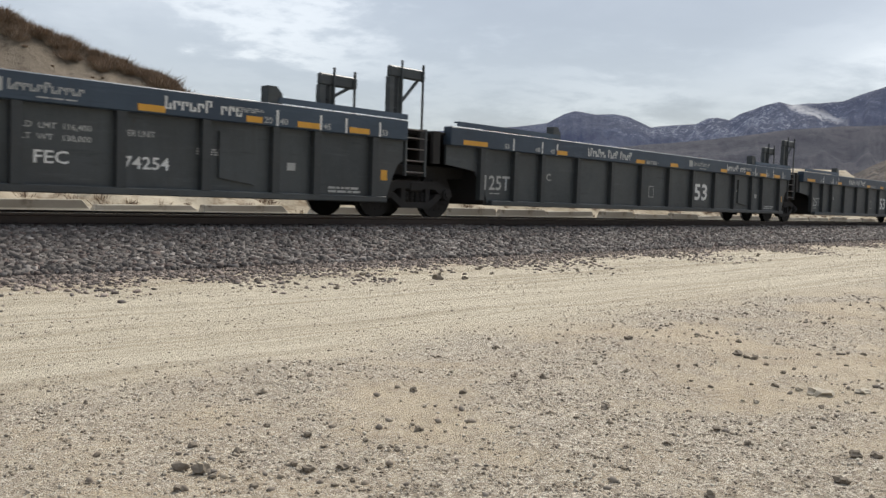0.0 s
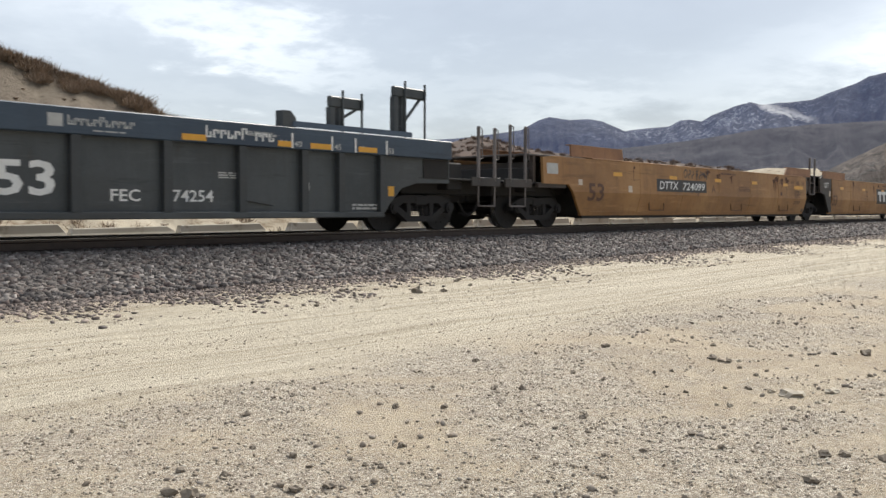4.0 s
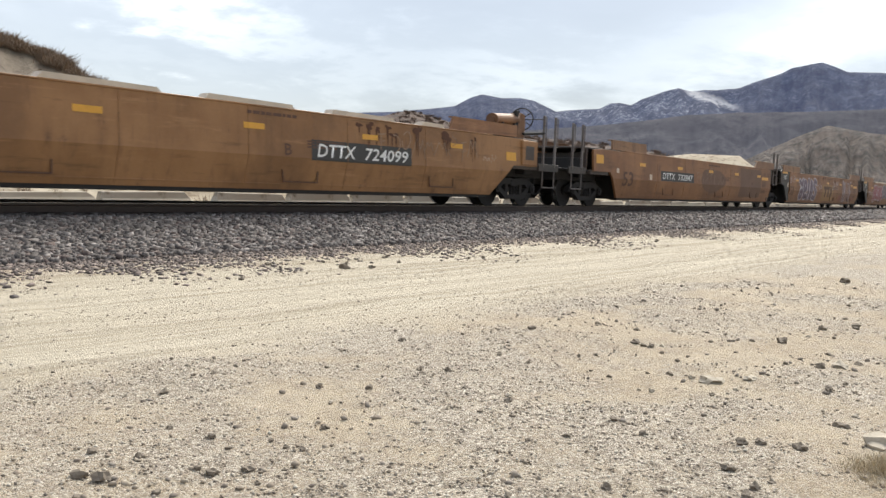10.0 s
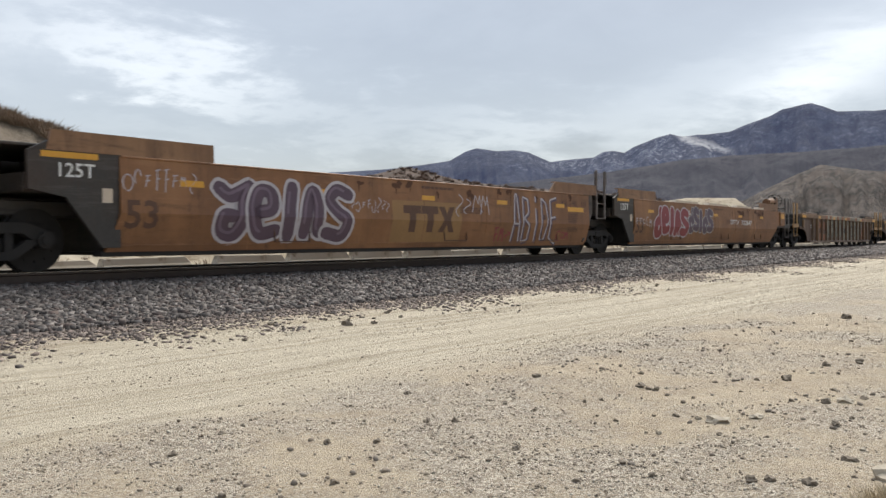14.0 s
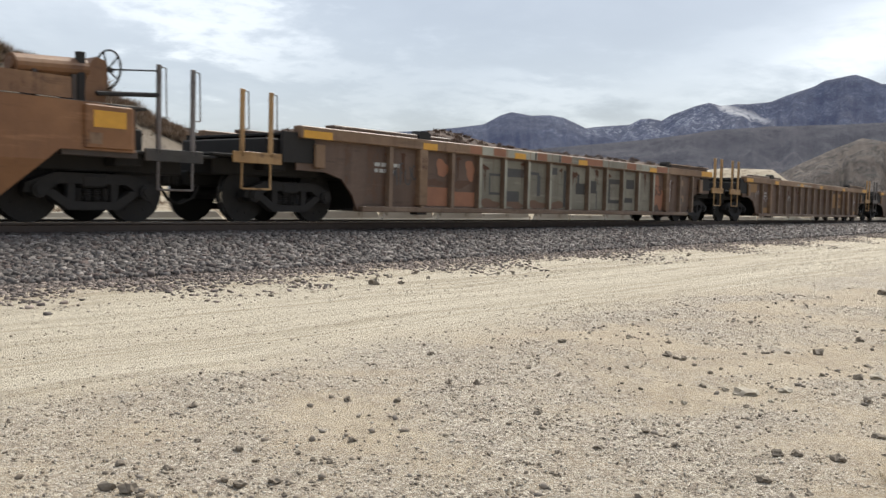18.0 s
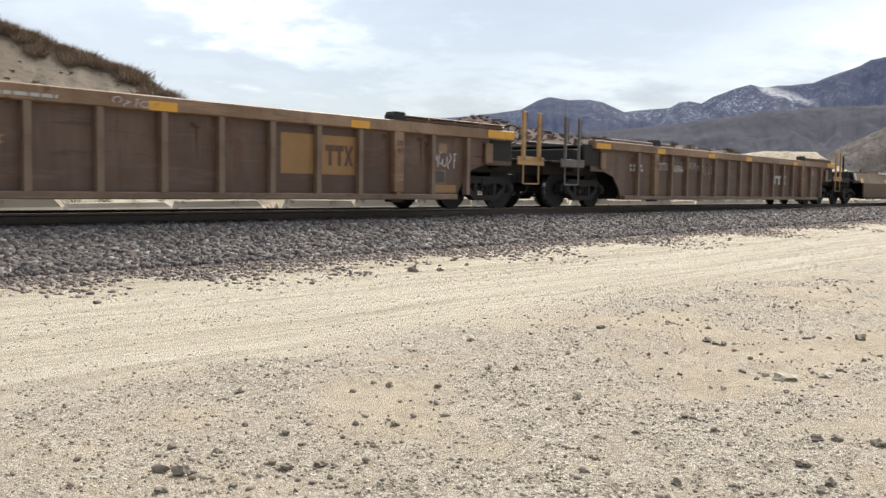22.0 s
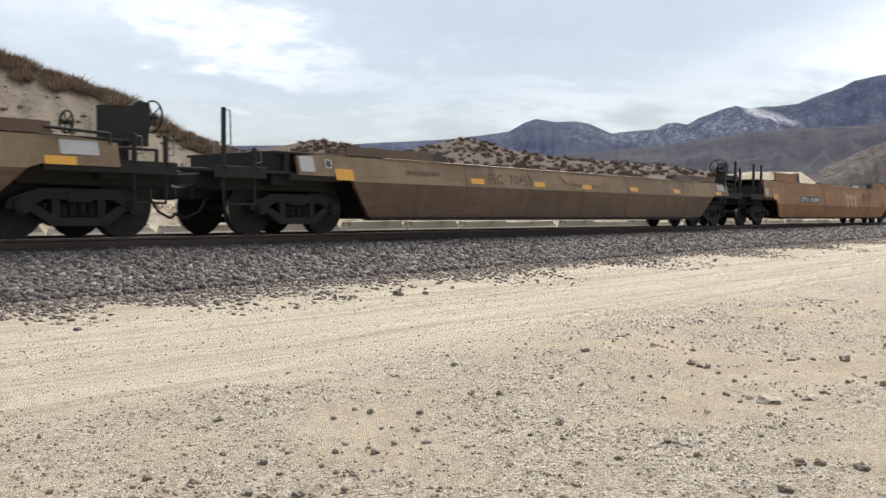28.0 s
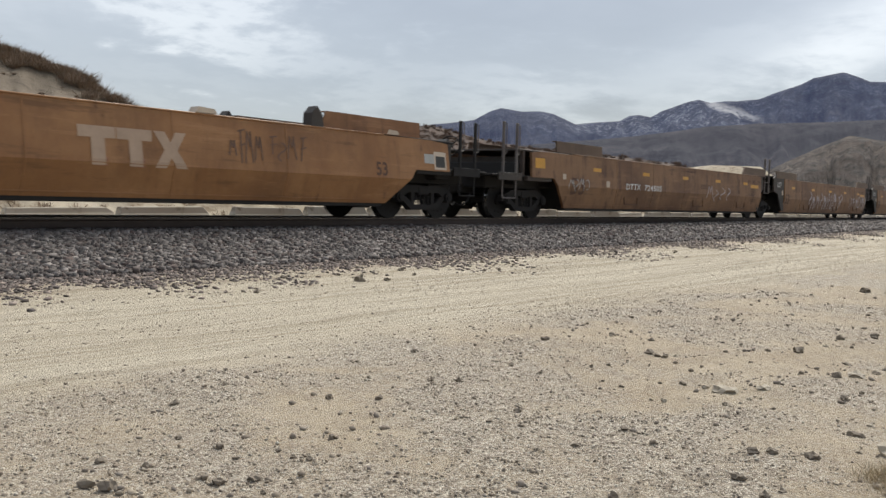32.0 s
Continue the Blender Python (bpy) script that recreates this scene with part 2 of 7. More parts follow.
def dirt_ground():
    """Tan dirt with a packed pale road, grey gravel drifts and reddish patches."""
    m, add, link, bsdf = shader("dirt")
    co = add("ShaderNodeTexCoord").outputs["Object"]
    sep = add("ShaderNodeSeparateXYZ")
    link(co, sep.inputs[0])
    wob = noise_at(add, link, co, 0.35, 4, 0.6)
    y = mathn(add, link, "ADD", sep.outputs[1], mathn(add, link, "MULTIPLY", mathn(add, link, "SUBTRACT", wob, 0.5), 2.2))
    toe = mathn(add, link, "ADD", mathn(add, link, "MULTIPLY_ADD", sep.outputs[0], -0.030, 0.45), mathn(add, link, "MULTIPLY_ADD", mathn(add, link, "SUBTRACT", wob, 0.5), 0.8, sep.outputs[1]))
    fine = noise_at(add, link, co, 46, 6, 0.85)
    mid = noise_at(add, link, co, 5.0, 6, 0.7)
    large = noise_at(add, link, co, 0.9, 4, 0.6)
    tracks = mathn(add, link, "ADD", mathn(add, link, "MULTIPLY", noise_at(add, link, co, 1.0, 4, 0.6, stretch=(0.07, 2.6, 1.0)), 0.5), mathn(add, link, "MULTIPLY", noise_at(add, link, co, 1.0, 3, 0.6, stretch=(0.12, 9.5, 1.0), offset=7), 0.5))
    soil = mix(add, link, ramp(add, link, large, [(0.35, 0.0), (0.65, 1.0)]), (0.43, 0.34, 0.225), (0.525, 0.435, 0.305))
    soil = mix(add, link, ramp(add, link, mid, [(0.45, 0.0), (0.72, 0.7)]), soil, (0.30, 0.24, 0.18))
    road = mix(add, link, ramp(add, link, tracks, [(0.40, 0.0), (0.57, 1.0)]), (0.40, 0.335, 0.235), (0.62, 0.555, 0.425))
    road = mix(add, link, ramp(add, link, mid, [(0.55, 0.0), (0.8, 0.5)]), road, (0.33, 0.27, 0.21))
    on_road = ramp(add, link, mathn(add, link, "DIVIDE", y, 20.0), [(0.27, 0.0), (0.33, 1.0), (0.51, 1.0), (0.565, 0.25)])
    c = mix(add, link, on_road, soil, road)
    c = mix(add, link, ramp(add, link, mathn(add, link, "DIVIDE", toe, 20.0), [(0.53, 0.0), (0.58, 0.75)]), c, (0.33, 0.255, 0.205))
    # darkened below the ballast, painting shade into the gaps between stones
    c = mix(add, link, ramp(add, link, mathn(add, link, "DIVIDE", toe, 20.0), [(0.60, 0.0), (0.65, 0.85)]), c, (0.11, 0.09, 0.08))
    scrub = mix(add, link, ramp(add, link, large, [(0.40, 0.0), (0.62, 1.0)]), (0.17, 0.115, 0.07), (0.085, 0.065, 0.042))
    c = mix(add, link, ramp(add, link, mathn(add, link, "DIVIDE", sep.outputs[1], 100.0), [(0.26, 0.0), (0.34, 0.95)]), c, scrub)
    attr = add("ShaderNodeAttribute")
    attr.attribute_name = "loose"
    gravelly = mathn(add, link, "MULTIPLY", attr.outputs["Fac"], ramp(add, link, mid, [(0.30, 0.55), (0.60, 1.0)]))
    c = mix(add, link, mathn(add, link, "MULTIPLY", gravelly, 0.68), c, (0.31, 0.268, 0.218))
    c = mix(add, link, ramp(add, link, fine, [(0.48, 0.0), (0.64, 0.6)]), c, (0.20, 0.155, 0.11))
    c = mix(add, link, ramp(add, link, fine, [(0.34, 0.5), (0.46, 0.0)]), c, (0.66, 0.585, 0.455))
    loose = mathn(add, link, "MULTIPLY_ADD", gravelly, 0.62, 0.24)
    c, d1 = gravel_speckle(add, link, co, 85.0, c, (0.72, 0.66, 0.55), (0.15, 0.12, 0.09), loose)
    c, d2 = gravel_speckle(add, link, co, 38.0, c, (0.62, 0.55, 0.44), (0.17, 0.135, 0.105), mathn(add, link, "MULTIPLY", loose, 0.6))
    link(c, bsdf.inputs["Base Color"])
    bsdf.inputs["Roughness"].default_value = 0.95
    h = mathn(add, link, "ADD", mathn(add, link, "MULTIPLY", fine, 0.5), mathn(add, link, "ADD", mid, mathn(add, link, "MULTIPLY", d1, -0.5)))
    bump(add, link, bsdf, h, 0.9, 0.035)
    return m


def slope_mat(name, low, high, spots, spot_scale, cover, bump_size=0.3, seed=0.0):
    """Hillside: two earth tones, scrub spots and bare places."""
    m, add, link, bsdf = shader(name)
    co = add("ShaderNodeTexCoord").outputs["Object"]
    a = noise_at(add, link, co, spot_scale * 0.12, 5, 0.6, offset=seed)
    b = noise_at(add, link, co, spot_scale, 6, 0.72, offset=seed + 2)
    f = noise_at(add, link, co, spot_scale * 7, 4, 0.7, offset=seed + 5)
    c = mix(add, link, ramp(add, link, a, [(0.36, 0.0), (0.64, 1.0)]), low, high)
    c = mix(add, link, ramp(add, link, b, [(cover, 0.0), (cover + 0.12, 0.9)]), c, spots)
    c = mix(add, link, mathn(add, link, "MULTIPLY", f, 0.3), c, tuple(v * 0.5 for v in low))
    link(c, bsdf.inputs["Base Color"])
    bsdf.inputs["Roughness"].default_value = 0.95
    bump(add, link, bsdf, b, 0.7, bump_size)
    return m


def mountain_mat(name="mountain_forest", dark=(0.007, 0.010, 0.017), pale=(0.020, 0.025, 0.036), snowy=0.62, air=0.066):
    """Far conifer slopes with thin snow and bare slides; a faint blue glow imitates distance haze."""
    m, add, link, bsdf = shader(name)
    co = add("ShaderNodeTexCoord").outputs["Object"]
    sep = add("ShaderNodeSeparateXYZ")
    link(co, sep.inputs[0])
    trees = noise_at(add, link, co, 0.085, 5, 0.8)
    gullies = noise_at(add, link, co, 0.004, 5, 0.65, stretch=(1.0, 1.0, 0.35))
    bearing = mathn(add, link, "MULTIPLY", mathn(add, link, "ARCTAN2", sep.outputs[0], sep.outputs[1]), 180 / math.pi)
    wander = mathn(add, link, "MULTIPLY", mathn(add, link, "SUBTRACT", gullies, 0.5), 120.0)
    height = mathn(add, link, "ADD", sep.outputs[2], wander)
    c = mix(add, link, ramp(add, link, gullies, [(0.40, 0.0), (0.60, 1.0)]), dark, tuple(1.5 * v for v in pale))
    crag = noise_at(add, link, co, 0.018, 7, 0.75, stretch=(1.0, 1.0, 0.5), offset=4)
    c = mix(add, link, ramp(add, link, crag, [(0.42, 0.75), (0.55, 0.0)]), c, tuple(0.35 * v for v in dark))
    # thin snow among the trees of the middle ridge
    near_ridge = ramp(add, link, mathn(add, link, "DIVIDE", bearing, 100.0), [(0.55, 0.25), (0.58, 1.0), (0.655, 1.0), (0.70, 0.22)])
    high = ramp(add, link, mathn(add, link, "DIVIDE", height, 600.0), [(0.36, 0.0), (0.44, 1.0)])
    snow = mathn(add, link, "MULTIPLY", mathn(add, link, "MULTIPLY", high, near_ridge), mathn(add, link, "MULTIPLY", ramp(add, link, trees, [(0.50, 0.0), (0.62, snowy)]), ramp(add, link, crag, [(0.46, 0.15), (0.56, 1.0)])))
    c = mix(add, link, snow, c, (0.42, 0.45, 0.50))
    # the bare slide below the saddle
    line = mathn(add, link, "MULTIPLY_ADD", mathn(add, link, "SUBTRACT", bearing, 65.9), -27.0, 378.0)
    off = mathn(add, link, "ABSOLUTE", mathn(add, link, "SUBTRACT", mathn(add, link, "ADD", sep.outputs[2], mathn(add, link, "MULTIPLY", mathn(add, link, "SUBTRACT", crag, 0.5), 110.0)), line))
    slide = mathn(add, link, "MULTIPLY", ramp(add, link, mathn(add, link, "DIVIDE", off, 60.0), [(0.10, 1.0), (0.40, 0.0)]), ramp(add, link, mathn(add, link, "DIVIDE", bearing, 100.0), [(0.655, 0.0), (0.660, 1.0), (0.684, 1.0), (0.690, 0.0)]))
    slide = mathn(add, link, "MULTIPLY", slide, ramp(add, link, crag, [(0.36, 0.35), (0.52, 1.0)]))
    c = mix(add, link, mathn(add, link, "MULTIPLY", slide, min(1.0, snowy * 1.3)), c, (0.44, 0.435, 0.42))
    link(c, bsdf.inputs["Base Color"])
    bsdf.inputs["Roughness"].default_value = 1.0
    # haze painted in as blue emission; no air stands before the slopes
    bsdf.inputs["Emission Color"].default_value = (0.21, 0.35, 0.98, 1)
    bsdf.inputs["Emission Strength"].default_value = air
    bump(add, link, bsdf, trees, 0.6, 10.0)
    return m


M_DIRT = dirt_ground()
M_BALLAST = stones("ballast_stone", [(0.036, 0.032, 0.031), (0.115, 0.101, 0.096), (0.18, 0.158, 0.147), (0.052, 0.046, 0.044), (0.36, 0.325, 0.30), (0.085, 0.074, 0.070), (0.135, 0.095, 0.083), (0.066, 0.057, 0.054), (0.23, 0.20, 0.18)])
M_SPILL = stones("spilled_ballast", [(0.16, 0.125, 0.11), (0.30, 0.23, 0.195), (0.08, 0.067, 0.062), (0.42, 0.345, 0.29), (0.12, 0.10, 0.092), (0.21, 0.165, 0.145), (0.055, 0.047, 0.045)])
M_PEBBLE = stones("pebbles", [(0.26, 0.21, 0.155), (0.44, 0.365, 0.275), (0.60, 0.52, 0.40), (0.17, 0.135, 0.105), (0.78, 0.71, 0.59), (0.38, 0.31, 0.235), (0.52, 0.44, 0.34)])
M_CLOD = stones("dirt_clod", [(0.25, 0.195, 0.14), (0.35, 0.285, 0.21), (0.17, 0.14, 0.115), (0.45, 0.38, 0.285), (0.29, 0.245, 0.20), (0.52, 0.46, 0.37)])
M_ROCK = plain("field_rock", (0.20, 0.165, 0.125), 0.9, 0, 0.5, 14)
M_ROCK_PALE = plain("pale_rock", (0.44, 0.385, 0.30), 0.9, 0, 0.4, 12)
M_STEEL = plain("rail_steel", (0.07, 0.05, 0.04), 0.55, 0.3, 0.5, 6)
M_SHINE = plain("polished_steel", (0.55, 0.54, 0.52), 0.25, 1.0, 0.2, 8)
M_TIE = plain("tie", (0.30, 0.28, 0.25), 0.9, 0, 0.4, 5)
M_GRIME = plain("running_gear", (0.017, 0.015, 0.0138), 0.85, 0.0, 0.5, 5)
M_DARKEND = paint("end_black", (0.040, 0.036, 0.032), (0.065, 0.055, 0.048), rust_amount=0.2, seed=9, rough=0.6)
M_POST = paint("post_grey", (0.09, 0.08, 0.075), (0.16, 0.14, 0.13), rust_amount=0.5, seed=11)
M_POST_Y = paint("post_yellow", (0.36, 0.20, 0.07), (0.44, 0.28, 0.13), rust_amount=0.4, seed=12)
M_CARYELLOW = paint("yellow_paint", (0.282, 0.136, 0.040), (0.325, 0.174, 0.062), rust_amount=0.18, seed=1)
M_YELLOWED = paint("yellow_paint_browned", (0.235, 0.112, 0.038), (0.285, 0.145, 0.056), rust_amount=0.35, seed=2)
M_BROWN = paint("rusty_yellow_paint", (0.2106, 0.0926, 0.0352), (0.2574, 0.1223, 0.0493), rust_amount=0.45, seed=3)
M_BROWN_B = paint("brown_paint", (0.1638, 0.0778, 0.0352), (0.234, 0.126, 0.0598), rust_amount=0.6, seed=4, grime=0.7)
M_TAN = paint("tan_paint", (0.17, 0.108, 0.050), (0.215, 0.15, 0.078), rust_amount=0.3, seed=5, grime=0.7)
# darker tone for the tan cars' lower sides and some guide hoods
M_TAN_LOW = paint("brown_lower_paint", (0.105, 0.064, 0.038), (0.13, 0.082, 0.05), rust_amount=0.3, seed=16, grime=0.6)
M_ORANGE = paint("orange_paint", (0.278, 0.126, 0.042), (0.318, 0.158, 0.060), rust_amount=0.15, seed=6)
M_SLATE = paint("slate_paint", (0.036, 0.043, 0.046), (0.055, 0.062, 0.064), rust=(0.05, 0.042, 0.036), rust_amount=0.1, seed=7, rough=0.5, grime=0.35)
M_NAVY = paint("navy_paint", (0.026, 0.043, 0.068), (0.035, 0.055, 0.08), rust=(0.04, 0.042, 0.045), rust_amount=0.05, seed=8, rough=0.45, grime=0.25)
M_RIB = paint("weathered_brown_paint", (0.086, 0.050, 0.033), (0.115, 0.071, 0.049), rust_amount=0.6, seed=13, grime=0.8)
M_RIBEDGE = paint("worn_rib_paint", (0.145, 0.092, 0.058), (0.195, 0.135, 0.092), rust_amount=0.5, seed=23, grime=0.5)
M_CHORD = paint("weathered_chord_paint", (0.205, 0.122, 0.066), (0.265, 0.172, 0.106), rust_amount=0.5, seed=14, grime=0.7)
M_SILVER = paint("silver_spray", (0.24, 0.23, 0.18), (0.33, 0.32, 0.26), rust_amount=0.2, seed=15)
M_OLIVE = paint("olive_grey_spray", (0.165, 0.150, 0.112), (0.215, 0.20, 0.155), rust_amount=0.3, seed=25, grime=0.6)
M_RUST = plain("rust_bleed", (0.085, 0.036, 0.018), 0.85, 0, 0.5, 5)
M_WHITE = plain("white_lettering", (0.68, 0.68, 0.65), 0.6, 0, 0.35, 6)
M_LTGREY = plain("grey_lettering", (0.40, 0.40, 0.38), 0.6, 0, 0.35, 6)
M_BLACK = plain("black_lettering", (0.035, 0.033, 0.03), 0.6, 0, 0.4, 6)
M_DKBROWN = plain("dark_brown_lettering", (0.10, 0.05, 0.03), 0.7, 0, 0.5, 6)
M_REFLECT = plain("yellow_reflector", (0.62, 0.31, 0.03), 0.35, 0, 0.25, 7)
M_CREAM = plain("cream_cover", (0.55, 0.46, 0.36), 0.6, 0, 0.4, 3)
M_PURPLE = plain("purple_spray", (0.085, 0.05, 0.075), 0.5, 0, 0.45, 3)
M_LILAC = plain("lilac_spray", (0.15, 0.105, 0.145), 0.5, 0, 0.5, 3)
M_RED = plain("red_spray", (0.22, 0.03, 0.035), 0.5, 0, 0.4, 3)
M_PALE = plain("pale_spray", (0.45, 0.42, 0.44), 0.55, 0, 0.35, 4)
M_GREYPATCH = plain("grey_patch_paint", (0.145, 0.082, 0.052), 0.7, 0, 0.4, 1.5)
M_OCHRE = plain("ochre_patch_paint", (0.27, 0.15, 0.055), 0.6, 0, 0.35, 2)
M_RUSTRED = plain("rust_red_patch", (0.28, 0.125, 0.07), 0.7, 0, 0.4, 2)
M_BLUEGREY = plain("blue_grey_spray", (0.058, 0.057, 0.056), 0.6, 0, 0.4, 3)
M_CONCRETE = slope_mat("dirty_concrete", (0.33, 0.285, 0.215), (0.52, 0.485, 0.42), (0.15, 0.115, 0.075), 1.1, 0.53, 0.01, seed=5)
M_HILL = slope_mat("tan_slope", (0.135, 0.106, 0.075), (0.195, 0.158, 0.114), (0.075, 0.053, 0.033), 2.0, 0.52)
M_CUT = slope_mat("pale_cut_bank", (0.29, 0.235, 0.155), (0.40, 0.35, 0.265), (0.14, 0.09, 0.045), 1.3, 0.50, 0.1)
M_CHAP = slope_mat("brown_chaparral", (0.066, 0.036, 0.023), (0.090, 0.051, 0.032), (0.046, 0.031, 0.022), 0.30, 0.46, 0.5)
M_ROCKHILL = slope_mat("rocky_foothill", (0.068, 0.052, 0.044), (0.125, 0.097, 0.080), (0.026, 0.022, 0.021), 0.075, 0.46, 16.0, seed=3)
M_FADED = plain("faded_pale_paint", (0.42, 0.30, 0.21), 0.65, 0, 0.45, 2)
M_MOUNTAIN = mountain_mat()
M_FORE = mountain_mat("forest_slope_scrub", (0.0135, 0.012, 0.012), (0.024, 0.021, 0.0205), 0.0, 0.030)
M_BRUSH = stones("dry_brush", [(0.26, 0.175, 0.11), (0.38, 0.27, 0.18), (0.18, 0.125, 0.08), (0.46, 0.35, 0.25)], 0.8)
M_SCRUB = stones("olive_scrub", [(0.14, 0.088, 0.056), (0.21, 0.118, 0.075), (0.10, 0.075, 0.05), (0.25, 0.145, 0.09)], 0.8)
M_GRASS = stones("dry_grass", [(0.60, 0.49, 0.32), (0.74, 0.64, 0.46), (0.42, 0.33, 0.21)], 0.8)

# ---- mesh helpers ----
def part(name, bm, material, parent=None, label="", smooth=False):
    me = bpy.data.meshes.new(name)
    bm.to_mesh(me)
    bm.free()
    me.materials.append(material)
    if smooth:
        for p in me.polygons:
            p.use_smooth = True
    ob = new(name, me)
    ob.parent = parent
    return tagged(ob, label)


def again(ob, x=0.0, y=0.0, z=0.0, parent=None):
    """Another piece on the same mesh."""
    o = new(ob.name.split(".")[0], ob.data)
    o.parent = parent or ob.parent
    o.location = (x, y, z)
    return o


def box(bm, x0, x1, y0, y1, z0, z1, chamfer=0.0):
    vs = bmesh.ops.create_cube(bm, size=1.0)["verts"]
    bmesh.ops.transform(bm, matrix=Matrix.Translation(((x0 + x1) / 2, (y0 + y1) / 2, (z0 + z1) / 2)) @ Matrix.Diagonal((x1 - x0, y1 - y0, z1 - z0, 1)), verts=vs)
    if chamfer:
        es = {e for v in vs for e in v.link_edges}
        bmesh.ops.bevel(bm, geom=list(es), offset=chamfer, segments=1, affect="EDGES")
    return bm


def rod(bm, a, b, r, n=8):
    a, b = Vector(a), Vector(b)
    d = b - a
    m = Matrix.Translation((a + b) / 2) @ d.to_track_quat("Z", "Y").to_matrix().to_4x4()
    bmesh.ops.create_cone(bm, cap_ends=True, segments=n, radius1=r, radius2=r, depth=d.length, matrix=m)
    return bm


def tube(bm, pts, r, n=6):
    for a, b in zip(pts, pts[1:]):
        rod(bm, a, b, r, n)
    return bm


def prism(bm, outline, y0, y1):
    """An outline in (x, z) made solid from y0 to y1."""
    a = [bm.verts.new((x, y0, z)) for x, z in outline]
    b = [bm.verts.new((x, y1, z)) for x, z in outline]
    bm.faces.new(a)
    bm.faces.new(b[::-1])
    for i in range(len(a)):
        j = (i + 1) % len(a)
        bm.faces.new((a[j], a[i], b[i], b[j]))
    bmesh.ops.recalc_face_normals(bm, faces=bm.faces)
    return bm


def plate(bm, outline, surface, thick):
    """An outline in (x, z) laid on the side y = surface(z), with thickness towards the car's middle."""
    sgn = 1 if surface(1.0) < 0 else -1
    a = [bm.verts.new((x, surface(z), z)) for x, z in outline]
    b = [bm.verts.new((x, surface(z) + sgn * thick, z)) for x, z in outline]
    bm.faces.new(a)
    bm.faces.new(b[::-1])
    for i in range(len(a)):
        j = (i + 1) % len(a)
        bm.faces.new((a[j], a[i], b[i], b[j]))
    bmesh.ops.recalc_face_normals(bm, faces=bm.faces)
    return bm


def thing(name, label, category, group="", at=(0, 0, 0)):
    ob = new(name)
    ob.location = at
    ob.empty_display_size = 0.3
    return tagged(ob, label, category, group)


def fast_mesh(name, verts, tris, material):
    me = bpy.data.meshes.new(name)
    me.vertices.add(len(verts))
    me.vertices.foreach_set("co", np.ascontiguousarray(verts, dtype=np.float32).ravel())
    me.loops.add(tris.size)
    me.loops.foreach_set("vertex_index", tris.astype(np.int32).ravel())
    me.polygons.add(len(tris))
    me.polygons.foreach_set("loop_start", np.arange(0, tris.size, 3, dtype=np.int32))
    me.update(calc_edges=True)
    me.validate()
    me.materials.append(material)
    return new(name, me)


# ---- ground, road and ballast ----
TRACK_Y, RAIL_Z, HEADING, GRADE = 13.824, 1.044, 3.342, -0.00526      # centre line at x = 0, rail head there, bearing of the track against x, its slope


def bed_rise(x):
    """The bed climbs towards -x with the track."""
    return 0.144 + 0.83 * GRADE * np.clip(x, -40, 60)


def ground_z(x, y):
    """Dirt beside the track: nearly flat, rising a little to the foot of the ballast; beyond the track a bench at rail height."""
    z = np.interp(y, [-40, 0, 3.5, 6.0, 8.0, 10.5, 12.4, 14.9, 15.6, 18.6, 19.6, 22, 60, 4000], [-0.2, 0.0, 0.05, 0.05, 0.09, 0.20, 0.31, 0.67, 0.68, 0.68, 0.64, 0.68, 1.0, 1.0])
    return z + bed_rise(x) * np.interp(y, [12.4, 14.9], [0.0, 1.0])


def along(x, y):
    """Lay the strips that run beside the track askew with it: the road's near edge keeps to x, the track bears off."""
    k = 13.124 / np.maximum(16.05 - 0.0584 * np.clip(x, -40, 150), 7.0)
    w = np.interp(y, [8.0, 15.5, 60, 400], [0.0, 1.0, 1.0, 0.0])
    k = 1 + (k - 1) * w
    return x * k, y * k


LATTICE = np.random.default_rng(77).random((64, 64))


def drift(x, y, scale, octaves=3):
    """Smooth uneven patches over the ground, about 0 to 1."""
    total, weight, amp = 0.0, 0.0, 1.0
    x, y = x * 0.8 + y * 0.6 + 0.35 * np.sin(1.9 * y / max(scale, 0.5)), y * 0.8 - x * 0.6 + 0.3 * np.sin(2.3 * x)
    for k in range(octaves):
        u, v = x * scale + 17.3 * k, y * scale + 9.1 * k
        i, j = np.floor(u).astype(int), np.floor(v).astype(int)
        a, b = u - i, v - j
        a, b = a * a * (3 - 2 * a), b * b * (3 - 2 * b)
        g = lambda p, q: LATTICE[(i + p) % 64, (j + q) % 64]
        total = total + amp * ((g(0, 0) * (1 - a) + g(1, 0) * a) * (1 - b) + (g(0, 1) * (1 - a) + g(1, 1) * a) * b)
        weight, amp, scale = weight + amp, amp * 0.6, scale * 2.1
    return total / weight


def patches(x, y):
    """Where loose gravel gathers: 0 to 1, thickest in a drift beside the road."""
    band = np.exp(-((y - 5.45 - 0.18 * np.sin(x * 0.7)) / 0.55) ** 2)
    return np.clip((drift(x, y, 0.85) - 0.5) * 4.0 + 0.33 + 0.70 * band, 0.03, 1)


def relief(x, y):
    return 0.030 * (np.sin(x * 1.7 + 2.1 * np.sin(y * 0.9)) * np.cos(y * 1.3 + x * 0.4)) + 0.012 * np.sin(x * 5.1 + y * 3.7) * np.cos(y * 6.3 - x * 2.2) + 0.009 * np.sin(11.3 * x + 4 * np.sin(7.1 * y)) * np.cos(13.1 * y + 3 * np.sin(9.3 * x))


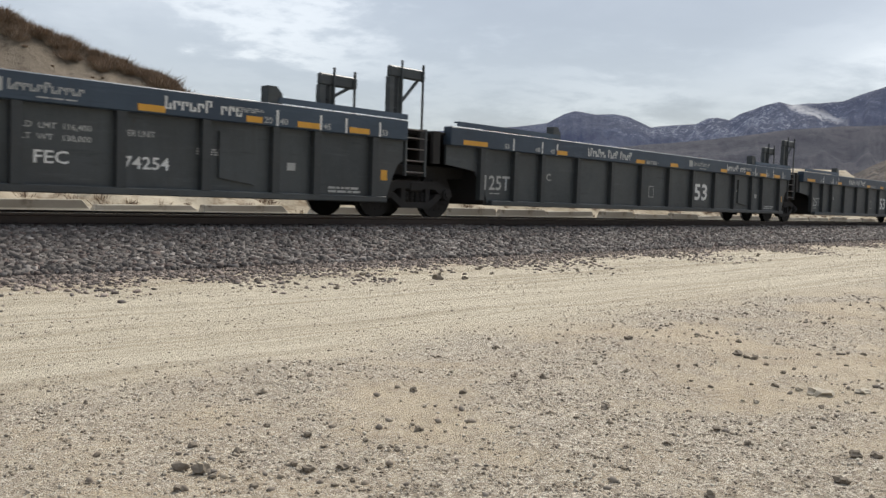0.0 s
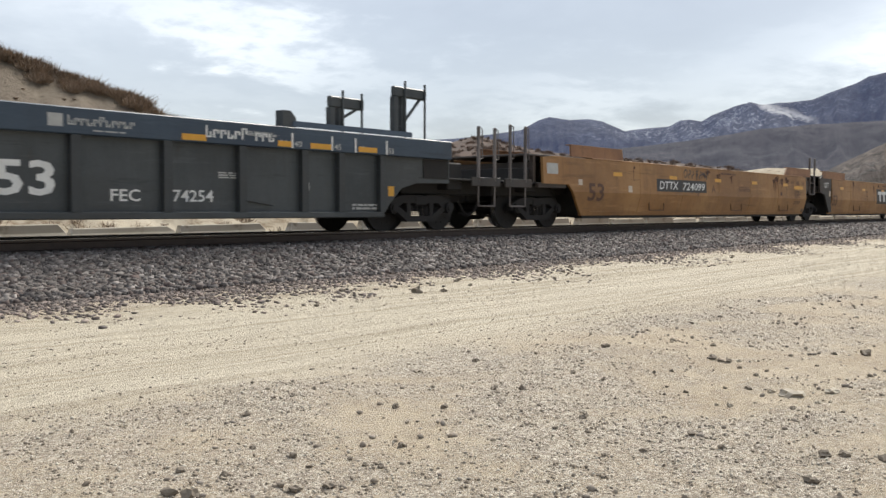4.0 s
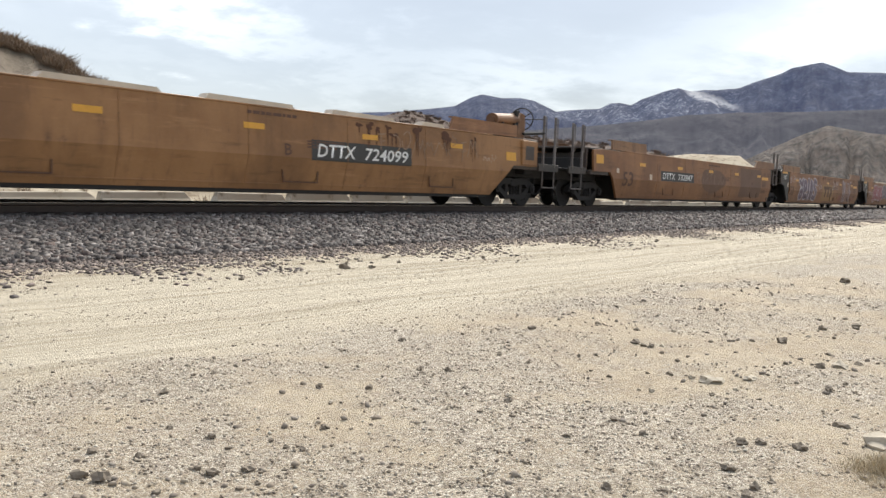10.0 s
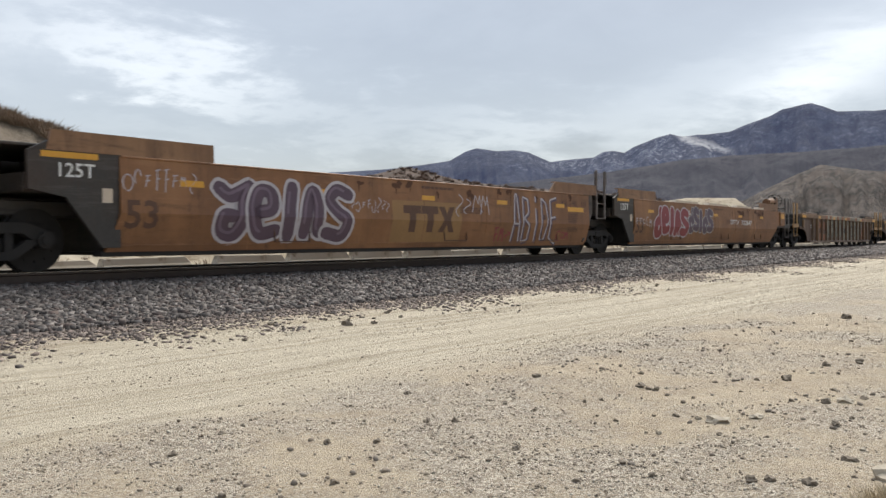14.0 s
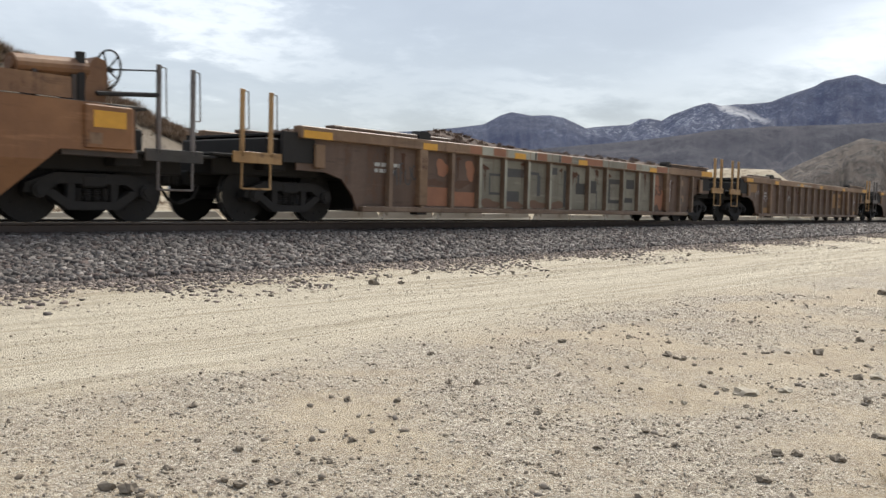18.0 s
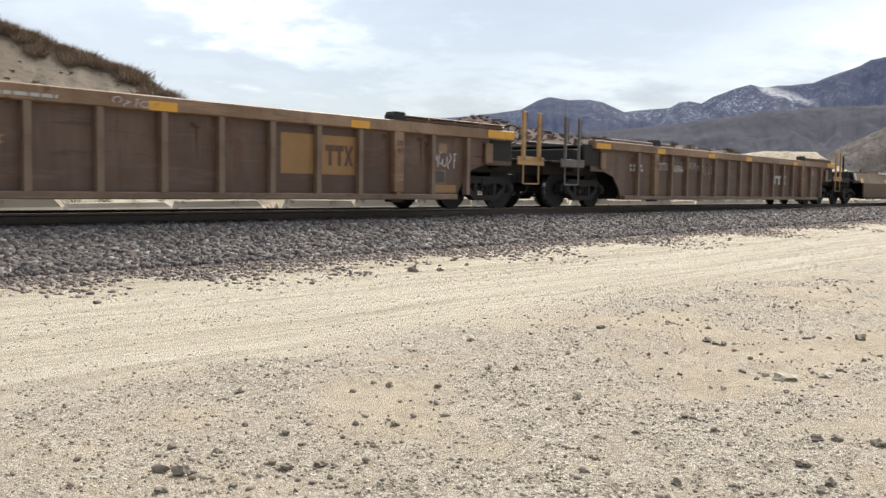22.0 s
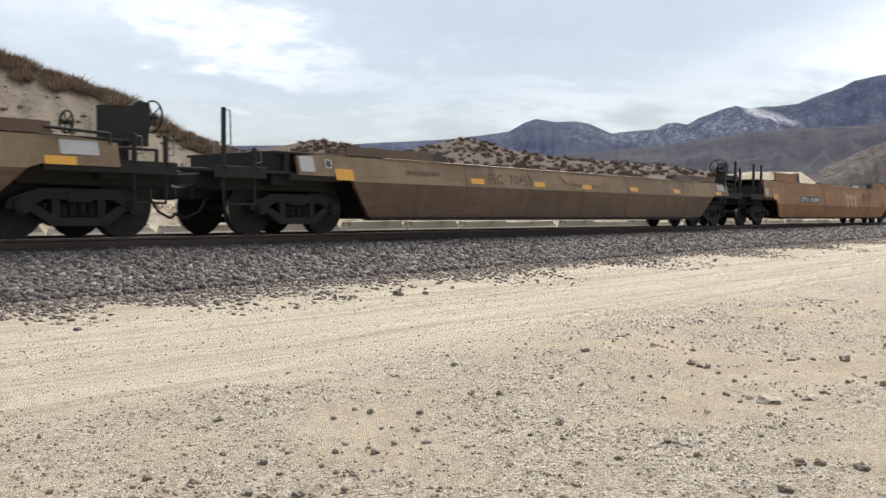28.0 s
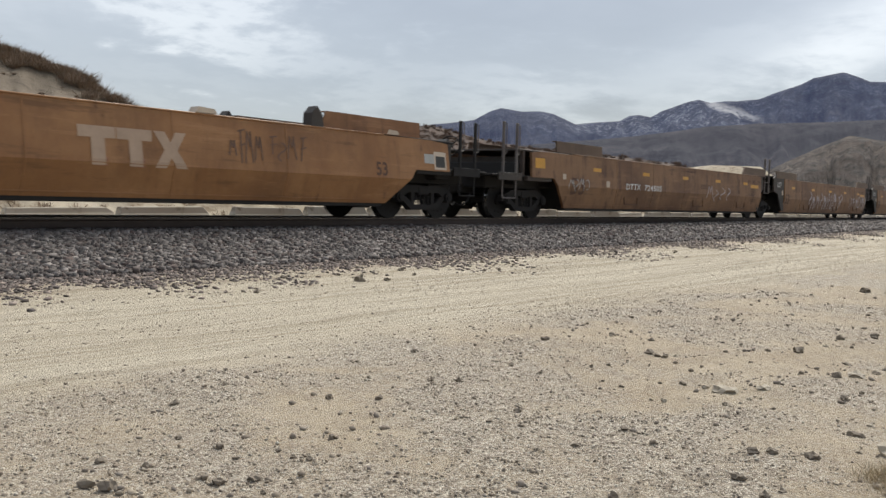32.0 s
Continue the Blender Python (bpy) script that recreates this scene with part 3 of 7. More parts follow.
def grid_mesh(name, xs, ys, zfun, material):
    X, Y = np.meshgrid(xs, ys, indexing="ij")
    Z = zfun(X, Y)
    X, Y = along(X, Y)
    v = np.stack([X, Y, Z], -1).reshape(-1, 3)
    nx, ny = len(xs), len(ys)
    i = (np.arange(nx - 1)[:, None] * ny + np.arange(ny - 1)[None]).ravel()
    tris = np.concatenate([np.stack([i, i + ny, i + ny + 1], 1), np.stack([i, i + ny + 1, i + 1], 1)])
    ob = fast_mesh(name, v, tris, material)
    for p in ob.data.polygons:
        p.use_smooth = True
    return ob


xs = np.concatenate([[-3500, -800, -200, -60, -20], np.arange(-8, 14, 0.12), np.arange(14, 40, 0.35), [45, 55, 70, 90, 130, 200, 400, 900, 3500]])
ys = np.concatenate([[-3500, -800, -200, -50, -15, -6], np.arange(-2, 12.6, 0.12), [13, 13.3, 13.6, 14.2, 14.9, 15.6, 18.6, 19.6, 22, 30, 60, 150, 500, 1500, 3500]])
ground = grid_mesh("ground", xs, ys, lambda x, y: ground_z(x, y) + relief(x, y) * np.clip((12.6 - y) / 2, 0, 1) * np.where(y > 6, 0.5, 1.0), M_DIRT)
loose = ground.data.attributes.new("loose", "FLOAT", "POINT")
gx, gy = np.meshgrid(xs, ys, indexing="ij")
loose.data.foreach_set("value", (patches(gx, gy) * np.clip((6.6 - gy) / 0.8, 0, 1)).ravel().astype(np.float32))
tagged(ground, "tan dirt ground with a packed pale service road", "ground", kind="structure")


ICO = bmesh.new()
bmesh.ops.create_icosphere(ICO, subdivisions=1, radius=1.0)
ICO_V = np.array([v.co[:] for v in ICO.verts])
ICO_F = np.array([[v.index for v in f.verts] for f in ICO.faces])
ICO.free()
OCT_V = np.array([(1, 0, 0), (-1, 0, 0), (0, 1, 0), (0, -1, 0), (0, 0, 1), (0, 0, -1)], dtype=float)
OCT_F = np.array([(0, 2, 4), (2, 1, 4), (1, 3, 4), (3, 0, 4), (2, 0, 5), (1, 2, 5), (3, 1, 5), (0, 3, 5)])
CUBE_V = np.array([(x, y, z) for x in (-1, 1) for y in (-1, 1) for z in (-1, 1)], dtype=float) * 0.75
CUBE_F = np.array([(0, 1, 3), (0, 3, 2), (4, 6, 7), (4, 7, 5), (0, 4, 5), (0, 5, 1), (2, 3, 7), (2, 7, 6), (0, 2, 6), (0, 6, 4), (1, 5, 7), (1, 7, 3)])


def stone_field(name, x, y, z, size, material, rng, base=None, flat=0.7, jag=0.28, sink=0.25):
    """Loose stones of uneven shape, joined in one mesh."""
    bv, bf = (ICO_V, ICO_F) if base is None else base
    n = len(x)
    x, y = along(x, y)
    v = bv[None] * (1 + rng.uniform(-jag, jag, (n, len(bv), 1))) + rng.uniform(-jag, jag, (n, len(bv), 3)) * 0.5
    v = v * rng.uniform(0.65, 1.25, (n, 1, 3)) * np.array([1, 1, flat])
    a = rng.uniform(0, 2 * np.pi, n)
    tilt = rng.uniform(-0.5, 0.5, n)
    ca, sa, ct, st = np.cos(a), np.sin(a), np.cos(tilt), np.sin(tilt)
    vx, vy, vz = v[..., 0].copy(), v[..., 1].copy(), v[..., 2].copy()
    vx, vz = vx * ct[:, None] - vz * st[:, None], vx * st[:, None] + vz * ct[:, None]
    v = np.stack([vx * ca[:, None] - vy * sa[:, None], vx * sa[:, None] + vy * ca[:, None], vz], -1) * size[:, None, None]
    v += np.stack([x, y, z + size * flat * (1 - 2 * sink) * 0.7], -1)[:, None]
    tris = (bf[None] + (np.arange(n) * len(bv))[:, None, None]).reshape(-1, 3)
    return fast_mesh(name, v.reshape(-1, 3), tris, material)


def full_z(x, y):
    return ground_z(x, y) + relief(x, y) * np.clip((12.6 - y) / 2, 0, 1) * np.where(y > 6, 0.5, 1.0)


def track_bed():
    rng = np.random.default_rng(5)
    # shoulder stones: dense where the camera is near
    n = 78000
    x = 1.5 + 75 * rng.random(n) ** 1.9
    y = rng.uniform(12.45, 15.95, n)
    size = (0.020 + 0.040 * rng.random(n) ** 1.4) * (1 + np.clip(x - 20, 0, 60) * 0.018)
    b = stone_field("ballast", x, y, full_z(x, y), size, M_BALLAST, rng, (CUBE_V, CUBE_F), 0.8, 0.32)
    tagged(b, "grey crushed stone ballast heaped along the track", "ballast", kind="stuff")
    # bed between and beyond the rails
    n = 9000
    x = 1.5 + 75 * rng.random(n) ** 1.6
    y = rng.uniform(15.95, 19.6, n)
    b = stone_field("track_bed_stones", x, y, full_z(x, y), rng.uniform(0.03, 0.06, n), M_BALLAST, rng, (CUBE_V, CUBE_F), 0.8, 0.32)
    tagged(b, "grey crushed stone between the rails", "ballast", kind="stuff")
    # reddish and grey stones spilled at the foot, thinning onto the road
    n = 34000
    x = 0.5 + 60 * rng.random(n) ** 1.8
    y = 12.85 - np.abs(rng.normal(0, 0.90, n)) * (0.6 + 0.8 * np.sin(x * 0.55 + 0.6 * np.sin(x * 2.1)) ** 2)
    b = stone_field("spilled_stones", x, y, full_z(x, y), 0.008 + 0.034 * rng.random(n) ** 1.8, M_SPILL, rng, (CUBE_V, CUBE_F), 0.55, 0.36, 0.4)
    tagged(b, "reddish stones spilled at the foot of the ballast", "ballast", kind="stuff")


def gravel():
    rng = np.random.default_rng(8)
    n = 150000
    r = 2.4 + 14 * rng.random(n) ** 1.35
    a = np.radians(rng.uniform(8, 84, n))
    x, y = r * np.sin(a), r * np.cos(a)
    edge = 6.2 + 0.5 * np.sin(x * 0.8) + rng.normal(0, 0.5, n)
    keep = (y < edge) & (y > 0.2) & (rng.random(n) < patches(x, y))
    x, y = x[keep], y[keep]
    size = 0.0025 + 0.012 * rng.random(len(x)) ** 5 + 0.0010 * np.hypot(x, y) / 4
    b = stone_field("loose_gravel", x, y, full_z(x, y), size, M_PEBBLE, rng, (OCT_V, OCT_F), 0.7, 0.30, 0.35)
    tagged(b, "fine mixed gravel lying loose on dirt", "gravel", kind="stuff")
    n = 26000
    r = 0.3 + 9 * rng.random(n) ** 0.7
    a = rng.uniform(0, 2 * np.pi, n)
    x, y = r * np.sin(a), r * np.cos(a)
    keep = (y < 6.0) & (rng.random(n) < patches(x, y))
    x, y = x[keep], y[keep]
    b = stone_field("scattered_gravel", x, y, full_z(x, y), 0.004 + 0.010 * rng.random(len(x)) ** 4, M_PEBBLE, rng, (OCT_V, OCT_F), 0.65, 0.25, 0.35)
    tagged(b, "mixed gravel on dirt round the viewer", "gravel", kind="stuff")
    n = 22000
    x = 1 + 44 * rng.random(n) ** 1.5
    y = 12.3 - 6.4 * rng.random(n) ** 1.1
    keep = rng.random(n) < np.clip((drift(x * 0.10, y * 1.0, 1.3) - 0.42) * 4, 0.05, 1)
    x, y = x[keep], y[keep]
    b = stone_field("road_pebbles", x, y, full_z(x, y), 0.005 + 0.015 * rng.random(len(x)) ** 3, M_CLOD, rng, (OCT_V, OCT_F), 0.6, 0.25, 0.4)
    tagged(b, "brown crumbs strung along the wheel tracks", "gravel", kind="stuff")
    n = 16000
    r = 2.6 + 15 * rng.random(n) ** 1.2
    a = np.radians(rng.uniform(14, 84, n))
    x, y = r * np.sin(a), r * np.cos(a)
    heap = np.exp(-((x - 2.1) / 0.55) ** 2 - ((y - 3.85) / 0.35) ** 2)
    want = np.clip((drift(x + 30, y + 11, 1.4) - 0.52) * 3.2, 0.0, 1) * np.where(a > 0.9, 1.0, 0.55) + 0.03 + heap
    want *= np.where(a > 0.95, 1.0, 0.5)
    keep = (y < 6.0) & (y > 0.4) & (rng.random(n) < want)
    x, y = x[keep], y[keep]
    b = stone_field("dirt_clods", x, y, full_z(x, y), 0.006 + 0.019 * rng.random(len(x)) ** 3.6 + 0.0006 * np.hypot(x, y), M_CLOD, rng, None, 0.75, 0.30, 0.3)
    tagged(b, "brown dirt clods and small stones", "gravel", kind="stuff")


def rock(name, x, y, size, material, label, seed, flat=0.65, group="scattered rocks"):
    """A single weathered rock, faceted and chipped."""
    bm = bmesh.new()
    size *= 0.82
    bmesh.ops.create_icosphere(bm, subdivisions=2, radius=size)
    rng = random.Random(seed)
    o = Vector((rng.uniform(0, 50), rng.uniform(0, 50), rng.uniform(0, 50)))
    for v in bm.verts:
        k = 0.95 + 0.9 * noise.noise(v.co / size * 1.2 + o) + 0.5 * noise.noise(v.co / size * 2.9 + o)
        v.co = Vector((v.co.x * k * 1.12, v.co.y * k, v.co.z * k * flat * 1.15))
    ob = part(name, bm, material)
    z = float(full_z(np.array(x), np.array(y)))
    x, y = along(x, y)
    ob.matrix_basis = pose(float(x), float(y), z + size * flat * 0.35, 0, 0, rng.uniform(0, 360))
    return tagged(ob, label, "rock", group)


def rocks():
    dark = "small grey-brown rock lying on the dirt"
    near = [(2.26, 3.9, 0.05), (3.7, 3.89, 0.034), (5.43, 4.33, 0.036), (4.3, 4.59, 0.03), (3.47, 5.22, 0.036), (3.01, 4.47, 0.022), (3.1, 4.19, 0.03), (3.26, 3.74, 0.022), (3.29, 3.63, 0.024), (4.56, 4.35, 0.03), (3.98, 5.37, 0.022), (6.28, 5.58, 0.034), (5.35, 4.55, 0.034), (2.43, 4.29, 0.028), (2.19, 4.0, 0.04), (2.55, 4.07, 0.026), (2.7, 3.78, 0.03), (2.73, 3.68, 0.032), (2.68, 3.4, 0.022), (3.4, 3.08, 0.02), (7.56, 4.95, 0.04), (6.3, 4.46, 0.026), (6.17, 4.08, 0.026), (2.05, 3.75, 0.03), (2.35, 3.6, 0.03), (2.9, 3.62, 0.034)]
    beyond = [(7.65, 3.69, 0.04), (8.62, 4.33, 0.04), (7.71, 3.8, 0.036), (7.79, 3.92, 0.045), (6.31, 3.39, 0.022), (5.2, 2.75, 0.03), (4.54, 2.71, 0.026), (4.94, 3.41, 0.032), (6.76, 3.09, 0.036), (4.7, 1.79, 0.036), (5.19, 1.9, 0.04), (7.96, 2.27, 0.05), (10.37, 2.94, 0.055), (9.07, 2.97, 0.06), (7.06, 1.94, 0.036), (16.03, 4.24, 0.09), (10.64, 2.67, 0.055), (7.26, 3.25, 0.024), (4.5, 1.57, 0.036), (4.67, 1.54, 0.03), (5.38, 1.62, 0.04), (5.26, 1.82, 0.036), (8.61, 2.12, 0.04), (8.88, 2.44, 0.04), (6.1, 1.6, 0.05)]
    for i, (x, y, s) in enumerate(near + beyond):
        rock("rock", x, y, s, M_ROCK, dark, i, 0.75)
    rock("pale_rock", 6.71, 2.73, 0.10, M_ROCK_PALE, "flat pale sandstone rock half sunk in dirt", 41, 0.45)
    rock("pale_rock", 5.80, 1.30, 0.10, M_ROCK_PALE, "pale grey rock beside dry grass", 42, 0.6)
    rock("pale_rock", 6.95, 2.5, 0.06, M_ROCK_PALE, "flat pale sandstone rock half sunk in dirt", 43, 0.4)
    rock("pale_rock", 8.3, 2.2, 0.09, M_ROCK_PALE, "pale crumbling rock half sunk in dirt", 44, 0.4)
    rng = random.Random(17)
    for i in range(170):
        r = 3.0 + 9 * rng.random() ** 1.1
        a = radians(rng.uniform(20, 78))
        x, y = r * math.sin(a), r * math.cos(a)
        if y > 6.0:
            continue
        s = rng.uniform(0.009, 0.020) * (1.5 if a > radians(58) else 1.0)
        rock("rock", x, y, s, M_ROCK_PALE if rng.random() < 0.3 else M_ROCK, "small rock lying on gravelly dirt", 100 + i, 0.7)
    foot = [(10.23, 10.87), (10.34, 9.87), (11.71, 10.85), (11.34, 10.18), (14.33, 11.63), (7.74, 9.83), (14.4, 11.09), (15.48, 11.01), (13.68, 10.12)]
    for i, (x, y) in enumerate(foot):
        rock("rock", x, y, rng.uniform(0.035, 0.06), M_ROCK, "dark stone rolled from the ballast onto the road", 380 + i, 0.75)
    for i in range(30):
        rock("rock", rng.uniform(9, 30), 11.2 + rng.gauss(0, 0.5), rng.uniform(0.025, 0.05), M_ROCK, "dark stone rolled from the ballast onto the road", 400 + i, 0.75)
    rock("rock", 9.84, 9.97, 0.085, M_ROCK, "dark upright stone standing at the road's edge", 500, 1.1)


def rails():
    track = tagged(thing("track", "steel rails on ties in grey ballast", "railway track"), kind="structure")
    track.matrix_basis = pose(0, TRACK_Y, RAIL_Z, 0, -math.degrees(GRADE), HEADING)
    prof = [(-0.07, 0.0), (0.07, 0.0), (0.07, 0.012), (0.012, 0.03), (0.012, 0.13), (0.036, 0.145), (0.036, 0.18), (-0.036, 0.18), (-0.036, 0.145), (-0.012, 0.13), (-0.012, 0.03), (-0.07, 0.012)]
    for side in (-0.755, 0.755):
        bm = bmesh.new()
        ends = []
        for x in (-60, 260):
            ends.append([bm.verts.new((x, side + y, z - 0.18)) for y, z in prof])
        for i in range(len(prof)):
            j = (i + 1) % len(prof)
            bm.faces.new((ends[0][i], ends[0][j], ends[1][j], ends[1][i]))
        bm.faces.new(ends[0][::-1])
        bm.faces.new(ends[1])
        part("rail", bm, M_STEEL, track, "rust-brown rail with a worn head")
        bm = bmesh.new()
        box(bm, -60, 260, side - 0.030, side + 0.030, -0.001, 0.003)
        part("running_surface", bm, M_SHINE, track, "polished strip on the rail head")
    bm = bmesh.new()
    box(bm, -0.12, 0.12, -1.3, 1.3, -0.2, 0.0, 0.02)
    first = part("tie", bm, M_TIE, track)
    first.location = (-8, 0, -0.175)
    for i in range(1, 150):
        again(first, -8 + 0.6 * i, 0, -0.175, track)


track_bed()
gravel()
rails()


# ---- hills and mountains ----
def ridge(name, label, controls, r_foot, r_crest, r_back, z_foot, material, rough, seed, step=0.35, rows=26, gully=0.0):
    """A range of hills round the place: crest heights along bearings (degrees from +y towards +x), foot to crest to back, with gullies and knobs."""
    az = np.arange(controls[0][0], controls[-1][0] + step / 2, step)
    el = np.interp(az, [c[0] for c in controls], [c[1] for c in controls])
    verts, rng_o = [], Vector((seed * 3.7, seed * 1.3, seed))
    t = np.concatenate([np.linspace(0, 1, rows), np.linspace(1.15, 2, 6)])
    for a, e in zip(az, el):
        sa, ca = math.sin(radians(a)), math.cos(radians(a))
        zc = 1.5 + r_crest * math.tan(radians(e))
        for u in t:
            r = r_foot + (r_crest - r_foot) * u if u <= 1 else r_crest + (r_back - r_crest) * (u - 1)
            x, y = r * sa, r * ca
            k = u ** 1.25 if u <= 1 else 1 - (u - 1) * 1.15
            z = z_foot + (zc - z_foot) * k
            p = Vector((x, y, 0)) / (r_crest * 0.16) + rng_o
            n = noise.fractal(p, 0.9, 2.1, 5)
            g = abs(noise.noise(Vector((a * 0.55, u * 0.6, seed)))) + 0.5 * abs(noise.noise(Vector((a * 1.7 + u, u * 1.5, seed + 3)))) if gully else 0
            amp = rough * (zc - z_foot) * (u * (1.04 - u) * 3.2 + 0.04 if u <= 1 else 0.25)
            verts.append((x, y, z + n * amp - g * gully * (zc - z_foot) * (u * (1 - u) * 4 if u <= 1 else 0)))
    nr = len(t)
    i = (np.arange(len(az) - 1)[:, None] * nr + np.arange(nr - 1)[None]).ravel()
    tris = np.concatenate([np.stack([i, i + nr, i + nr + 1], 1), np.stack([i, i + nr + 1, i + 1], 1)])
    ob = fast_mesh(name, np.array(verts), tris, material)
    for p in ob.data.polygons:
        p.use_smooth = True
    return tagged(ob, label, "hill", kind="structure")


# the cut bank close behind the track, and the scrubby hill above it
def bank_z(x, y):
    lift = np.interp(y, [20.9, 21.2, 22.0, 23.0, 24.8, 28, 34, 40], [-0.3, 0.0, 0.32, 0.72, 1.0, 1.25, 1.4, 0.2])
    lobes = 0.16 * np.sin(x * 1.9 + 1.3 * np.sin(y * 1.7)) + 0.10 * np.sin(x * 4.3 + y * 2.0) + 0.06 * np.sin(x * 9.1 - y * 5)
    return 0.64 + bed_rise(x) + 0.87 * lift * (1.0 + lobes) + 0.05 * np.sin(x * 0.31)


bank = grid_mesh("bank", np.arange(-30, 150, 0.25), np.array([20.9, 21.05, 21.2, 21.4, 21.7, 22.0, 22.3, 22.6, 23.0, 23.8, 24.8, 26, 28, 31, 34, 40]), bank_z, M_CUT)
tagged(bank, "pale eroded dirt bank behind the track", "bank", kind="structure")


def barrier_row():
    """Old concrete barriers set end to end along the foot of the bank, some half buried in spilled dirt."""
    rng = random.Random(31)
    x, i = -6.0, 0
    lengths = (2.4, 2.4, 2.9, 0.0, 2.2, 2.8, 2.4, 2.35, 0.0, 2.4, 2.4)
    c, d = math.cos(radians(HEADING)), math.sin(radians(HEADING))
    while x < 95:
        long = lengths[i % len(lengths)]
        i += 1
        if not long:
            x += rng.uniform(0.5, 0.9)
            continue
        bm = bmesh.new()
        top = rng.uniform(0.30, 0.42)
        a, b = rng.uniform(0.0, 0.10), rng.uniform(0.0, 0.22)
        rows = []
        for u, cut in ((0.0, a), (0.5, 0.0), (1.0, -b)):
            px = u * long
            rows.append([bm.verts.new((px, -0.19, -0.12)), bm.verts.new((px, -0.19, 0.07)), bm.verts.new((px + 0.3 * cut, -0.11, 0.20)), bm.verts.new((px + cut, -0.08, top)), bm.verts.new((px + cut, 0.08, top)), bm.verts.new((px, 0.19, 0.07)), bm.verts.new((px, 0.19, -0.12))])
        for p, q in zip(rows, rows[1:]):
            for k in range(7):
                j = (k + 1) % 7
                bm.faces.new((p[k], p[j], q[j], q[k]))
        bm.faces.new(rows[0][::-1])
        bm.faces.new(rows[-1])
        bmesh.ops.recalc_face_normals(bm, faces=bm.faces)
        bmesh.ops.bevel(bm, geom=[e for e in bm.edges if e.calc_face_angle(0) > 0.6], offset=0.015, segments=1, affect="EDGES")
        ob = part("concrete_barrier", bm, M_CONCRETE)
        y = TRACK_Y + 3.28 + x * d + rng.uniform(-0.04, 0.04)
        ob.matrix_basis = pose(x * c, y, 0.655 + 0.144 + GRADE * x, 0, rng.uniform(-0.8, 0.8), HEADING + rng.uniform(-0.8, 0.8))
        tagged(ob, "weathered pale concrete barrier at the foot of the bank", "barrier", "concrete barriers along the track")
        x += long + rng.choice((0.02, 0.04, 0.10))


barrier_row()
HILL = [(-70, 7), (-20, 9), (5, 10.6), (14, 9.9), (18.6, 9.15), (21.0, 8.3), (24, 7.25), (27, 6.4), (28.6, 5.5), (30.4, 4.4), (33.5, 3.1), (38, 1.5), (44, 0.5)]
ridge("near_hill", "bare tan dirt hill with dry brush on its crest", HILL, 32, 52, 90, 1.0, M_HILL, 0.10, 4, 0.3, 30, 0.12)
ridge("scrub_hill", "brown scrub-covered hill", [(0, 2.0), (24, 4.6), (29, 4.7), (31.5, 4.5), (34, 3.5), (36.5, 3.3), (39, 3.7), (41, 3.9), (43, 3.4), (46, 3.2), (50, 2.7), (58, 2.2), (70, 1.6)], 70, 150, 240, 2.0, M_CHAP, 0.10, 6, 0.35, 20, 0.1)
ridge("red_hill", "low reddish-brown scrub hill", [(30, 2.2), (36, 3.6), (39.4, 4.25), (41.8, 3.8), (44, 3.4), (46.0, 3.85), (48.5, 4.45), (50.2, 4.05), (52, 3.6), (55, 3.15), (60, 2.75), (64, 2.3), (67, 1.4), (70, 0.5)], 170, 330, 500, 3.0, M_CHAP, 0.10, 8, 0.3, 20, 0.1)
ridge("cut_slope", "pale bare earth cut among the brown hills", [(62, 1.0), (63.5, 1.9), (66.2, 2.25), (69.0, 2.2), (69.8, 1.6), (71, 1.0), (74, 0.9)], 105, 120, 160, 2.0, M_CUT, 0.12, 9, 0.25, 10)
ridge("rocky_foothill", "grey-brown rocky foothill below the mountains", [(20, 1.0), (55, 1.4), (66, 1.6), (69.4, 2.0), (71, 2.75), (72.6, 3.45), (73.8, 3.9), (76, 3.5), (79, 3.3), (84, 4.0), (100, 3.0), (130, 2)], 700, 1100, 1500, 10, M_ROCKHILL, 0.50, 10, 0.12, 40, 0.7)
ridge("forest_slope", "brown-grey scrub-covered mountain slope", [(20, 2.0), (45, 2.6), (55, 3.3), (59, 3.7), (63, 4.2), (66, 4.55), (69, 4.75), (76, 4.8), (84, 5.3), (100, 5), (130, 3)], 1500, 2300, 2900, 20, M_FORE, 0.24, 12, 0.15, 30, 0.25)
PEAKS = [(0, 3.0), (30, 3.6), (40, 3.9), (47.7, 4.35), (49.6, 4.55), (51.4, 4.80), (52.4, 5.36), (53.1, 5.56), (54.4, 5.34), (55.5, 5.38), (56.4, 5.22), (57.8, 4.62), (58.3, 4.70), (59.8, 4.85), (60.5, 4.90), (61.1, 5.25), (61.7, 5.28), (62.4, 5.15), (63.0, 5.52), (63.8, 5.82), (64.4, 6.07), (65.2, 6.27), (65.9, 6.10), (66.8, 6.18), (67.5, 6.13), (68.7, 6.25), (69.9, 6.70), (71.0, 7.08), (71.7, 7.47), (72.2, 7.53), (73.3, 7.70), (74.0, 7.46), (74.7, 7.13), (75.6, 7.08), (76.7, 6.97), (82, 7.4), (90, 6), (110, 5), (140, 3)]
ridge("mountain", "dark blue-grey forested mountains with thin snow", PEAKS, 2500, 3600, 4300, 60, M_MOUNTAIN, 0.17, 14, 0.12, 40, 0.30)


